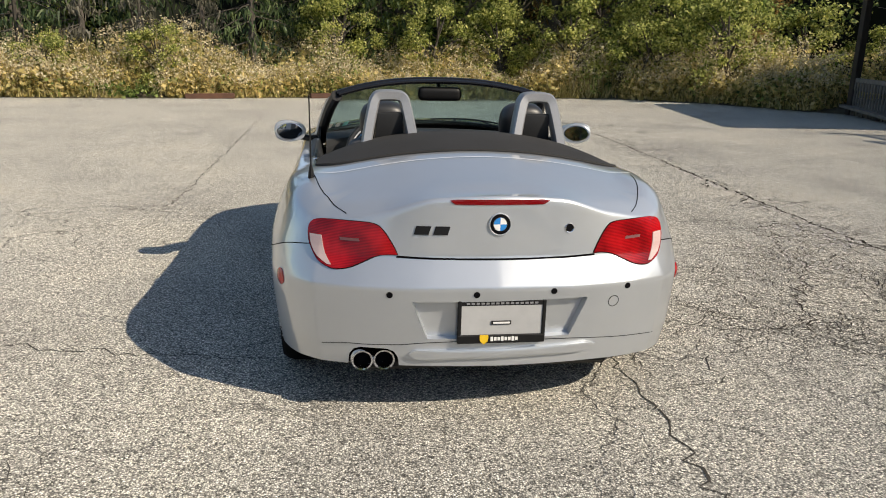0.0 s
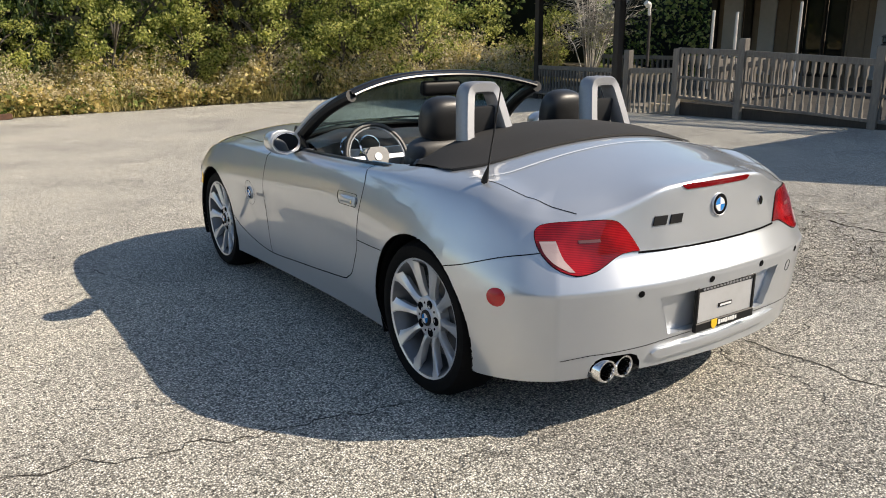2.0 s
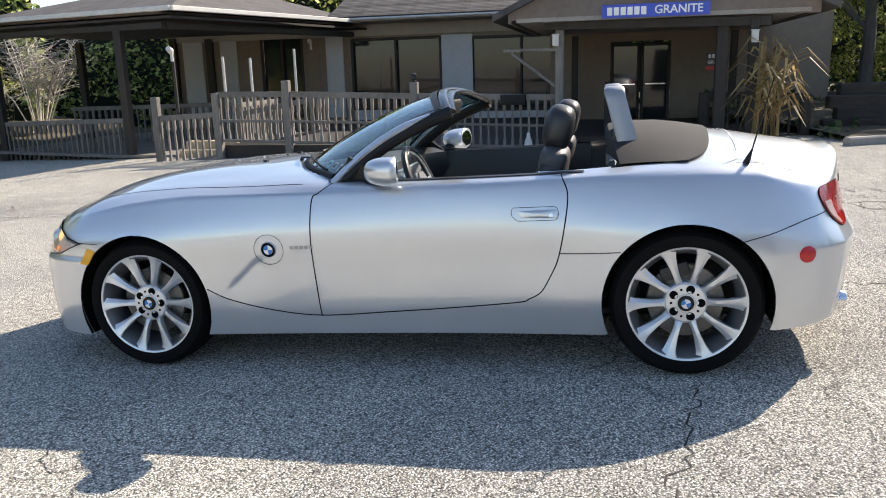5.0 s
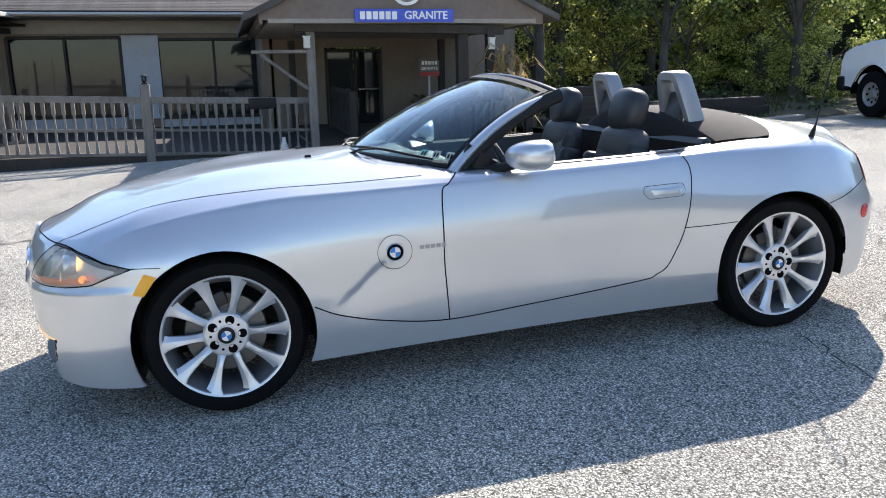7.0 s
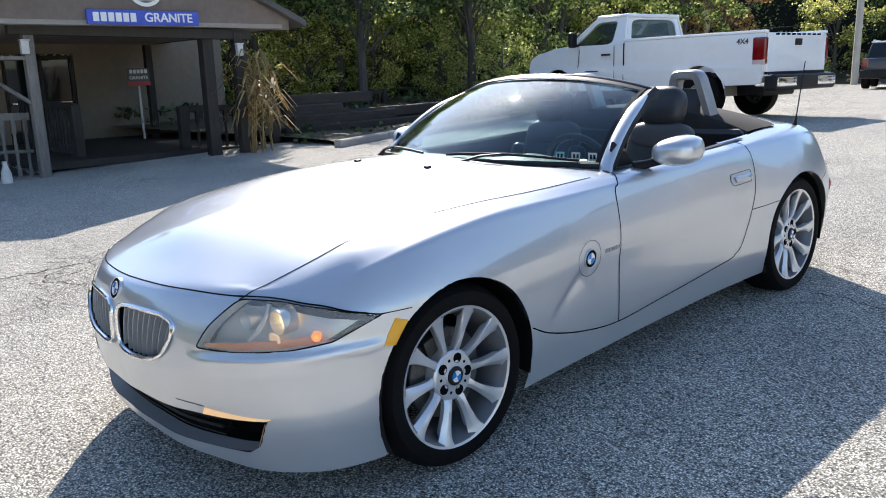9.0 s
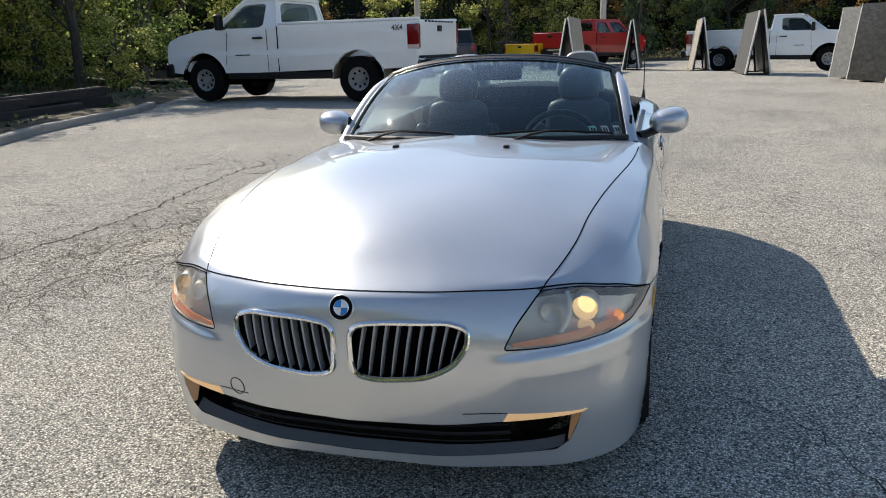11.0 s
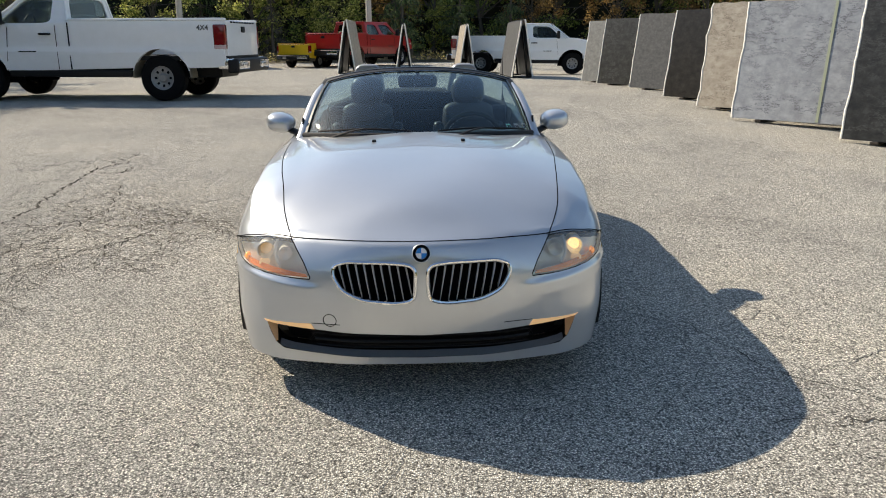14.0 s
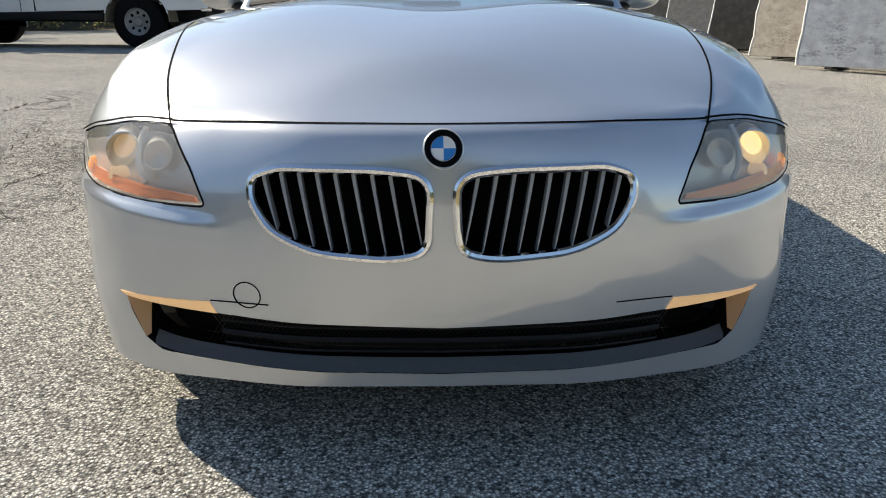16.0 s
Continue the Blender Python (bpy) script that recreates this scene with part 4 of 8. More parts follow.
# Tail.
part("recess_back", patch("y", RECESS, -1, -.028, 3, .0), M["silver"], car)
sides = [on_skin("y", a, b, -1) for a, b in dense(RECESS, .02, True)]
tub = bmesh.new()
rows = [[tub.verts.new(p), tub.verts.new(p - n * .03)] for p, n in sides]
for i in range(len(rows)):
    a, b = rows[i], rows[(i + 1) % len(rows)]
    tub.faces.new((a[0], b[0], b[1], a[1]))
part("recess_rim", tub, M["silver"], car)
for sg in (1, -1):
    tl = TAIL if sg > 0 else mirrored(TAIL)
    lamp = part("tail_light", patch("y", tl, -1, .006, 8, .014), M["tail_lens"], car, "red and clear tail light")
    clear = [(sg * p.x, p.y) for p in curve_through([(.652, .712), (.648, .68), (.638, .645), (.618, .610)], 5)] + [(sg * p.x, p.y) for p in curve_through([(.634, .611), (.668, .635), (.690, .672), (.696, .712)], 5)]
    part("reverse_lens", patch("y", clear if sg > 0 else clear[::-1], -1, .0085, 4, .004, step=.008), M["pink_lens"], lamp, "clear ribbed outer lens")
    part("lens_slot", patch("y", [(sg * .515, .712), (sg * .585, .712), (sg * .582, .702), (sg * .512, .702)], -1, .0082, 2, .004), M["lens_slot"], lamp, "small grey slot in the lens")
    part("lamp_gasket", sweep(bmesh.new(), [on_skin("y", p[0], p[1], -1)[0] for p in dense(tl, .012, True)], .003, 6, True), M["gap"], lamp)
part("brake_light", patch("y", rounded([(-.188, .868), (-.16, .872), (.165, .872), (.192, .868), (.168, .854), (-.165, .853)], .2, 3), -1, .003, 3, .008, step=.006), M["red_lens"], car, "long red brake light in the lid's lip")
part("lid_lock", patch("y", circle(.272, .762, .017, 20), -1, .003, 2, .008), M["gap"], car, "round boot lock with a bright rim")
part("lock_rim", sweep(bmesh.new(), [on_skin("y", a, b, -1)[0] - Vector((0, .003, 0)) for a, b in circle(.272, .762, .017, 24)], .002, 5, True), M["chrome"], car)
for x, z in ((-.408, .522), (-.088, .528), (.206, .536), (.515, .534)):
    part("parking_sensor", patch("y", circle(x, z, .012, 18), -1, .002, 2, .006), M["gap"], car, "round black parking sensor")
part("tow_cover", sweep(bmesh.new(), [on_skin("y", a, b, -1)[0] - Vector((0, .0005, 0)) for a, b in circle(.46, .475, .022, 30)], .0012, 5, True), M["gap"], car)
for x0 in (-.285, -.215):
    part("badge_bar", patch("y", [(x0 - .022, .772), (x0 + .032, .772), (x0 + .022, .740), (x0 - .032, .740)], -1, .004, 2, .006), M["black"], car, "dark slanted bar of the rear badge")
plate = part("plate", boxed((.318, .008, .155), pose(.012, -2.012, .418, 2), .003), M["plate"], car, "grey dealer plate in a black frame")
bm = bmesh.new()
for w, h, x, z in ((.335, .020, 0, .074), (.335, .034, 0, -.068), (.014, .17, -.161, 0), (.014, .17, .161, 0)):
    box(bm, (w, .014, h), pose(.012 + x, -2.014, .418 + z, 2), .003)
part("plate_frame", bm, M["black"], plate, "black plate frame")
part("shield", prismed(rounded([(-.017, .016), (.017, .016), (.015, -.008), (0, -.022), (-.015, -.008)], .2), .003, pose(-.055, -2.021, .352, 92)), M["yellow"], plate, "small yellow shield")
for k in range(8):
    part("script_bar", boxed((.010, .003, .013 + .004 * (k % 3 == 0)), pose(-.025 + .0135 * k, -2.022, .352)), M["white"], plate)
for k in range(15):
    part("script_bar", boxed((.012, .003, .007), pose(-.118 + .0185 * k, -2.022, .492)), M["hoop"], plate)
part("plate_bar", boxed((.075, .004, .014), pose(.01, -2.018, .415)), M["black"], plate)
part("plate_bar_inset", boxed((.064, .004, .007), pose(.01, -2.0195, .415)), M["white"], plate)
gap_line = strip("y", [(-.66, .296), (-.572, .309), (-.50, .311), (-.371, .318), (-.245, .331), (0, .338), (.25, .334), (.35, .328), (.52, .314), (.68, .300)], .0026, -1)
part("bumper_seam", gap_line, M["gap"], car)
ledge = rounded([(-.31, .300), (.36, .312), (.40, .302), (.335, .276), (-.305, .262), (-.335, .285)], .25, 3)
part("rear_lip", patch("y", ledge, -1, .012, 7, .026, .004), M["silver"], car, "raised silver lip below the plate")
for x in (-.507, -.424):
    tip = part("exhaust_tip", lathe(bmesh.new(), [(.031, -.16), (.031, -.012), (.034, .001), (.0405, .003), (.0435, -.004), (.0435, -.16)], 40, pose(x, -1.935, .246, 92)), M["chrome"], car, "round chrome exhaust tip")
    part("bore", lathe(bmesh.new(), [(.0, -.06), (.0335, -.06), (.0345, -.012)], 32, pose(x, -1.935, .246, 92)), M["gap"], tip)
rim = [p for p in dense(NOTCH, .012) if p[1] > .236]
bm = bmesh.new()
rows = [[bm.verts.new(q), bm.verts.new(q + Vector((0, .012, .004))), bm.verts.new(q + Vector((0, .16, .004)))] for q in [on_skin("y", a, b, -1)[0] for a, b in rim]]
for a, b in zip(rows, rows[1:]):
    for k in (0, 1):
        bm.faces.new((a[k], b[k], b[k + 1], a[k + 1]))
part("exhaust_notch", bm, M["gap"], car)
# Near-black board added to paint the shade behind the exhaust tips.
part("heat_shield", boxed((.24, .01, .16), pose(-.465, -1.80, .27)), M["gap"], car)

# Doors: handles and mirrors.
for sg, name in ((1, "door_right"), (-1, "door_left")):
    door = panels[name]
    cup = rounded([(-.540, .742), (-.725, .744), (-.738, .715), (-.725, .688), (-.56, .686), (-.535, .712)], .35)
    part("handle_ring", sweep(bmesh.new(), [on_skin("x", a, b, sg)[0] + Vector((sg * .0012, 0, 0)) for a, b in dense(cup, .008, True)], .0011, 6, True), M["gap"], door)
    part("handle_cup", patch("x", [(a * .93 - .045, (b - .715) * .78 + .715) for a, b in cup], sg, .0015, 3, .002), M["silver"], door)
    grip = rounded([(-.565, .728), (-.725, .731), (-.732, .712), (-.725, .697), (-.58, .699)], .3)
    part("door_handle", patch("x", grip, sg, .009, 5, .010, .007), M["silver"], door, "silver pull handle")
    part("keyhole", patch("x", circle(-.705, .708, .008, 14), sg, .0155, 2, .006), M["chrome"], door)
    inner = bmesh.new()
    rows = []
    for y in np.linspace(.30, -.84, 20):
        top = on_skin("z", sg * .725, float(y))[0].z
        rows.append([inner.verts.new((sg * a, y, z)) for a, z in ((.735, top + .002), (.715, top + .006), (.695, top - .004), (.685, top - .05), (.665, top - .12), (.672, .55), (.665, .28))])
    for a, b in zip(rows, rows[1:]):
        for k in range(6):
            inner.faces.new((a[k], a[k + 1], b[k + 1], b[k]))
    part("inner_panel", inner, M["leather"], door, "black inner door panel")
    mirror = part("side_mirror", bmesh.new(), M["silver"], door, "silver side mirror")
    bm = bmesh.new()
    bmesh.ops.create_uvsphere(bm, u_segments=32, v_segments=20, radius=1.0)
    for v in bm.verts:
        x, y, z = [math.copysign(abs(c) ** .78, c) for c in v.co]
        back = y < -0.25
        k = 1.0 - 0.18 * max(0, -x * sg)
        v.co = Vector((sg * .866 + x * .090 * (1 + .10 * y), -.03 + (max(y, -.25) * .10 if back else y * .115) - .018 * x * sg, .922 + z * .062 * k + .006 * x * sg))
    bm.to_mesh(mirror.data)
    bm.free()
    mirror.data.shade_smooth()
    part("mirror_stalk", sweep(bmesh.new(), [(sg * .725, .10, .862), (sg * .77, .06, .872), (sg * .84, .0, .895)], [.034, .026, .03], 12, flat=.7), M["black"], mirror)
    glass = bmesh.new()
    lathe(glass, [(0, 0), (.9, 0), (.93, -.02)], 36)
    for v in glass.verts:
        v.co = Vector((sg * .866 + v.co.x * .077, -.062 - .018 * v.co.x * sg - v.co.z * .02 + v.co.y * .0036, .922 + v.co.y * .050))
    part("mirror_glass", glass, M["mirror"], mirror, smooth=False)
    rim = sweep(bmesh.new(), [(sg * .866 + .080 * math.cos(t), -.055 - .018 * sg * math.cos(t), .922 + .053 * math.sin(t)) for t in [2 * math.pi * i / 40 for i in range(40)]], .006, 8, True)
    part("mirror_rim", rim, M["silver"], mirror)


# Windscreen.
def screen_low(s):
    return Vector((.685 * s, .61 - .33 * abs(s) ** 2.3, .912 - .038 * s * s))


def screen_top(s):
    return Vector((.585 * s, -.115 - .10 * s * s, 1.235 - .078 * abs(s) ** 2.4))


def screen_at(s, t):
    p = screen_low(s).lerp(screen_top(s), t)
    return p + Vector((0, .045, .055)) * (4 * t * (1 - t)) * .55


bm = bmesh.new()
for depth in (0.0, .004):
    rows = []
    for t in np.linspace(0, 1, 25):
        row = []
        for s in np.linspace(-1, 1, 61):
            s0, s1 = max(s - .01, -1), min(s + .01, 1)
            n = (screen_at(s1, t) - screen_at(s0, t)).cross(screen_at(s, t + .01) - screen_at(s, t - .01)).normalized()
            row.append(bm.verts.new(screen_at(s, t) + n * depth))
        rows.append(row)
    for a, b in zip(rows, rows[1:]):
        for k in range(60):
            q = (a[k], a[k + 1], b[k + 1], b[k])
            bm.faces.new(q if depth else q[::-1])
screen = part("windscreen", bm, M["screen"], car, "raked windscreen in a black and silver frame")
screen.visible_shadow = False
frit = bmesh.new()
for edge in ([(sg * u, t, sg * v, t) for t in np.linspace(0, 1, 25)] for sg in (1, -1) for u, v in ((.978, 1.0),)):
    rows = [[frit.verts.new(screen_at(q[k], q[1]) + Vector((0, .006, .008))) for k in (0, 2)] for q in edge]
    for a, b in zip(rows, rows[1:]):
        frit.faces.new((a[0], a[1], b[1], b[0]))
rows = [[frit.verts.new(screen_at(u, t) + Vector((0, .0065, .0085))) for t in (.955, 1.0)] for u in np.linspace(-.98, .98, 41)]
for a, b in zip(rows, rows[1:]):
    frit.faces.new((a[0], a[1], b[1], b[0]))
part("glass_border", frit, M["black"], screen, "black border of the windscreen")
for sg in (1, -1):
    line = [screen_at(sg, t) for t in np.linspace(-.04, .93, 14)]
    part("pillar", sweep(bmesh.new(), [p + Vector((sg * .016, -.012, 0)) for p in line], [.036] + [.030] * 9 + [.028, .022, .015, .008], 12, flat=.62), M["silver"], screen, "silver outer pillar")
    part("pillar_trim", sweep(bmesh.new(), [p + Vector((sg * .006, -.042, -.014)) for p in line + [screen_at(sg, 1.0)]], .031, 10), M["black"], screen, "black inner pillar")
    tri = prismed([(0, 0), (.20, 0), (.05, .11)], .012, Matrix.Translation((sg * .69, .255, .868)) @ Matrix(((0, 0, sg, 0), (-1, 0, 0, 0), (0, 1, 0, 0), (0, 0, 0, 1))))
    bmesh.ops.recalc_face_normals(tri, faces=tri.faces)
    part("quarter_trim", tri, M["black"], screen)
line = [screen_top(s) + Vector((0, -.022, .000)) for s in np.linspace(-1.02, 1.02, 33)]
part("header_rail", sweep(bmesh.new(), line, .025, 12, flat=.6), M["gloss_black"], screen, "black top rail")
line = [screen_top(s) + Vector((0, -.058 + .02 * s * s, -.010)) for s in np.linspace(-1.0, 1.0, 33)]
part("header_inner", sweep(bmesh.new(), line, .026, 12, flat=.5), M["gloss_black"], screen)
line = [screen_at(s, .02) + Vector((0, .015, .004)) for s in np.linspace(-1, 1, 33)]
part("cowl_seal", sweep(bmesh.new(), line, .016, 8), M["black"], screen)
bm = bmesh.new()
rows = []
for s in np.linspace(-.98, .98, 33):
    p = screen_low(s)
    rows.append([bm.verts.new(p + Vector((0, dy, dz))) for dy, dz in ((.055, -.005), (.03, -.03), (-.05, -.03))])
for a, b in zip(rows, rows[1:]):
    for k in range(2):
        bm.faces.new((a[k], b[k], b[k + 1], a[k + 1]))
part("cowl", bm, M["black"], car)
# Inspection stickers low in the driver's corner; their print is too small to read.
for k, mat in ((0, "plate"), (1, "plate"), (2, "teal")):
    a = -.95 + .075 * k
    p = screen_at(a, .115)
    u = (screen_at(a + .04, .115) - p).normalized()
    n = u.cross(screen_at(a, .2) - p).normalized()
    v = n.cross(u)
    at = Matrix((u, v, n)).transposed().to_4x4()
    at.translation = p - n * .004 if n.y > 0 else p + n * .004
    tag = part("sticker", boxed((.036, .040, .001), at), M[mat], screen, "small inspection sticker")
    ink = bmesh.new()
    for x in (-.007, .007):
        box(ink, (.009, .022, .001), at @ pose(x, -.002, .0012 if n.y > 0 else -.0012), 0)
    part("print", ink, M["gap"], tag, "dark printed bars")
for sg, a, b in ((-1, -.92, -.16), (1, .06, .86)):
    arm = part("wiper", sweep(bmesh.new(), [screen_at(s, .045 + .03 * math.sin(math.pi * (s - a) / (b - a))) + Vector((0, .022, .016)) for s in np.linspace(a, b, 12)], .006, 6), M["black"], car, "black wiper blade")
    part("wiper_arm", sweep(bmesh.new(), [screen_low(b - .1) + Vector((0, .05, .002)), screen_at((a + b) / 2 + .1, .03) + Vector((0, .045, .03)), screen_at((a + b) / 2, .05) + Vector((0, .03, .03))], [.012, .010, .007], 8, flat=.6), M["black"], arm)
for x in (-.235, .238):
    p, n = on_skin("z", x, .82)
    part("washer_nozzle", boxed((.022, .028, .012), Matrix.Translation(p + n * .004), .004, 2), M["black"], car)
part("rear_view_mirror", boxed((.25, .035, .078), pose(0.0, -.16, 1.155, 8), .03, 4), M["black"], car, "black interior mirror")
part("mirror_foot", sweep(bmesh.new(), [(0, -.14, 1.17), (0, -.10, 1.215)], .012, 8), M["black"], car)

# Antenna on the left rear wing.
p, n = on_skin("z", -.70, -1.49)
part("antenna", sweep(bmesh.new(), [p, p + Vector((0, -.012, .03)), p + Vector((0, -.024, .06)), p + Vector((.0, -.10, .34))], [.014, .010, .0035, .0025], 8), M["black"], car, "thin black whip antenna")

# Folded soft top.
corner_z = on_skin("z", .69, -.99)[0].z
bm = bmesh.new()
rows = []
for s in np.linspace(-1, 1, 41):
    k = abs(s)
    rear_y = -1.405 + .07 * k**2 + .07 * k**8
    rx = .69 * s
    rz = on_skin("z", rx, rear_y)[0].z
    rear = Vector((rx, rear_y, rz + .003))
    front = Vector((.68 * s, -.94 - .05 * k**2, 1.018 - (1.012 - corner_z) * k**2.4))
    row = [rear, rear + Vector((0, .002, .008))]
    for t in (.25, .5, .75, .93):
        row.append(rear.lerp(front, t) + Vector((0, 0, (.022 * math.sin(math.pi * t) + .006) * (1 - .8 * k**6))))
    row += [front, front + Vector((0, .012, -.02)), front + Vector((0, .008, -.15))]
    rows.append([bm.verts.new(q) for q in row])
for a, b in zip(rows, rows[1:]):
    for k in range(len(a) - 1):
        bm.faces.new((a[k], b[k], b[k + 1], a[k + 1]))
bmesh.ops.recalc_face_normals(bm, faces=bm.faces)
part("soft_top", bm, M["canvas"], car, "folded black canvas soft top")
# Near-white strip stands for the sun's highlight on the lid's silver edge.
part("lid_edge", strip("z", [(-.705, -1.405), (-.66, -1.445), (-.6, -1.468), (-.5, -1.485), (-.3, -1.495), (0, -1.497), (.3, -1.495), (.5, -1.485), (.6, -1.468), (.66, -1.445), (.705, -1.405)], .009, lift=.004), M["edge"], car, "sun highlight painted along the boot lid's front edge")

# Cabin.
bm = bmesh.new()
box(bm, (1.34, 1.62, .04), pose(0, -.25, .24), .01)
box(bm, (1.34, .06, .62), pose(0, -1.0, .60, -8), .02)
box(bm, (.20, 1.0, .40), pose(0, -.35, .42), .03, 2)
part("cabin_tub", bm, M["leather"], car, "black cabin floor and bulkhead")
bm = bmesh.new()
rows = []
for s in np.linspace(-1, 1, 25):
    f = screen_low(s * .96)
    yy = f.y
    hump = .03 * math.exp(-((s * .685 + .33) / .17) ** 2)
    rows.append([bm.verts.new((f.x, y, z)) for y, z in ((yy - .01, .885 - .02 * s * s), (yy - .12, .893 + hump), (min(yy - .2, .26), .888 + hump), (min(yy - .27, .20), .862 + hump * .6), (min(yy - .29, .19), .78), (min(yy - .22, .26), .66), (.34, .42))])
for a, b in zip(rows, rows[1:]):
    for k in range(6):
        bm.faces.new((a[k], b[k], b[k + 1], a[k + 1]))
bmesh.ops.recalc_face_normals(bm, faces=bm.faces)
dash = part("dashboard", bm, M["leather"], car, "black dashboard")
part("dash_trim", boxed((1.1, .02, .13), pose(.12, .176, .765, 12), .008, 2), M["alloy"], dash, "satin silver trim strip")
part("console", boxed((.15, .30, .12), pose(0, .05, .68, 35), .02, 2), M["hoop"], car, "silver centre console")
part("gear_lever", sweep(bmesh.new(), [(0, -.12, .62), (0, -.13, .70), (0, -.135, .73)], [.010, .014, .024], 10), M["leather"], car)
steer = new("steering_wheel")
steer.parent = car
steer.matrix_local = Matrix.Translation((-.345, -.045, .80)) @ pose(0, 0, 0, 68, 0, 0)
part("grip", sweep(bmesh.new(), [(.182 * math.cos(t), .182 * math.sin(t), 0) for t in [2 * math.pi * i / 40 for i in range(40)]], .0165, 10, True), M["leather"], steer)
part("grip_trim", sweep(bmesh.new(), [(.167 * math.cos(t), .167 * math.sin(t), .004) for t in [2 * math.pi * i / 40 for i in range(40)]], .006, 8, True), M["alloy"], steer, "bright inner ring")
part("airbag", prismed(rounded([(-.075, .055), (.075, .055), (.06, -.055), (-.06, -.055)], .35), .035, pose(0, 0, -.02), .012), M["ledge"], steer)
part("badge", lathe(bmesh.new(), [(0, .018), (.022, .018), (.024, .014)], 24), M["hoop"], steer)
for a in (0, 180, 250, 290):
    t = math.radians(a)
    part("spoke", boxed((.12, .028, .012), Matrix.Rotation(t, 4, "Z") @ pose(.12, 0, 0), .004), M["alloy"], steer)
part("steering_column", sweep(bmesh.new(), [(-.345, -.03, .79), (-.345, .22, .72)], .045, 12), M["leather"], car)
bm = bmesh.new()
for x in (-.40, -.28):
    lathe(bm, [(.062, 0), (.066, .012), (.058, .014), (.056, .0)], 28, pose(x, .165, .835, 70))
part("gauge_rings", bm, M["chrome"], dash)


def pillow(size, m, power=.62):
    """A soft, rounded cushion of that size."""
    bm = bmesh.new()
    bmesh.ops.create_uvsphere(bm, u_segments=28, v_segments=18, radius=1.0)
    for v in bm.verts:
        v.co = m @ Vector([math.copysign(abs(c) ** power, c) * k / 2 for c, k in zip(v.co, size)])
    bmesh.ops.recalc_face_normals(bm, faces=bm.faces)
    return bm


def seat(x):
    base = new("seat")
    base.parent = car
    base.matrix_local = pose(x, -.33, .165)
    cushion = bmesh.new()
    box(cushion, (.48, .50, .20), pose(0, .06, .17, 8), .06, 3)
    part("cushion", cushion, M["leather"], base)
    for sx in (-1, 1):
        part("bolster", boxed((.09, .48, .22), pose(sx * .22, .06, .20, 8), .04, 3), M["leather"], base)
    lean = pose(0, -.25, .30, 15)
    part("backrest", boxed((.42, .13, .56), lean @ pose(0, 0, .18), .055, 4, .86), M["leather"], base, "black leather seat back")
    for sx in (-1, 1):
        part("side_bolster", boxed((.10, .15, .46), lean @ pose(sx * .215, .03, .14), .045, 4, .75), M["leather"], base)
    # Lighter copy of the leather; sunlight on the shoulder is in its colour.
    part("shoulder", pillow((.36, .14, .16), lean @ pose(0, 0, .435), .66), M["lit_leather"], base)
    part("headrest", pillow((.235, .14, .215), lean @ pose(0, .015, .59), .70), M["leather"], base, "black leather headrest")
    return base


seat(-.36)
seat(.36)
for x in (-.345, .368):
    line = curve_through([(x - .118, .92), (x - .100, 1.03), (x - .078, 1.135), (x - .066, 1.172), (x - .042, 1.188), (x + .042, 1.188), (x + .066, 1.172), (x + .078, 1.135), (x + .100, 1.03), (x + .118, .92)], 4)
    bm = bmesh.new()
    rows = []
    for i, p in enumerate(line):
        d = (line[min(i + 1, len(line) - 1)] - line[max(i - 1, 0)]).normalized()
        out = Vector((-d.y, d.x))
        yc = -.972 - .24 * (1.19 - p.y)
        rows.append([bm.verts.new((p.x + out.x * .025 * ca, yc + .044 * sa, p.y + out.y * .025 * ca)) for ca, sa in ((-1, -.7), (-1, .7), (-.7, 1), (.7, 1), (1, .7), (1, -.7), (.7, -1), (-.7, -1))])
    for p, q in zip(rows, rows[1:]):
        for k in range(8):
            bm.faces.new((p[k], p[(k + 1) % 8], q[(k + 1) % 8], q[k]))
    bmesh.ops.recalc_face_normals(bm, faces=bm.faces)
    part("roll_hoop", bm, M["hoop"], car, "satin grey roll hoop")
    part("hoop_pad", boxed((.15, .03, .17), pose(x, -.985, 1.03, 14), .012, 2, .8), M["leather"], car)


# ---- the ground ----
def leaf_material(name, a, b, c, glow=0.35):
    """Leaves: colour varies leaf by leaf, and light shines through them."""
    mat = bpy.data.materials.new(name)
    mat.use_nodes = True
    nt = mat.node_tree
    p = nt.nodes["Principled BSDF"]
    p.inputs["Roughness"].default_value = 0.55
    p.inputs["Diffuse Roughness"].default_value = 0.3
    p.inputs["Specular IOR Level"].default_value = 0.3
    rnd = nt.nodes.new("ShaderNodeNewGeometry").outputs["Random Per Island"]
    broad = noise_node(nt, 0.55, 2, 0.5)
    f = math_node(nt, "ADD", math_node(nt, "MULTIPLY", rnd, 0.55), math_node(nt, "MULTIPLY", broad, 0.45))
    col = ramp_node(nt, f, [(0.3, a), (0.5, b), (0.74, c)])
    nt.links.new(col, p.inputs["Base Color"])
    tr = nt.nodes.new("ShaderNodeBsdfTranslucent")
    nt.links.new(col, tr.inputs[0])
    mx = nt.nodes.new("ShaderNodeMixShader")
    mx.inputs[0].default_value = glow
    nt.links.new(p.outputs[0], mx.inputs[1])
    nt.links.new(tr.outputs[0], mx.inputs[2])
    nt.links.new(mx.outputs[0], nt.nodes["Material Output"].inputs[0])
    return mat


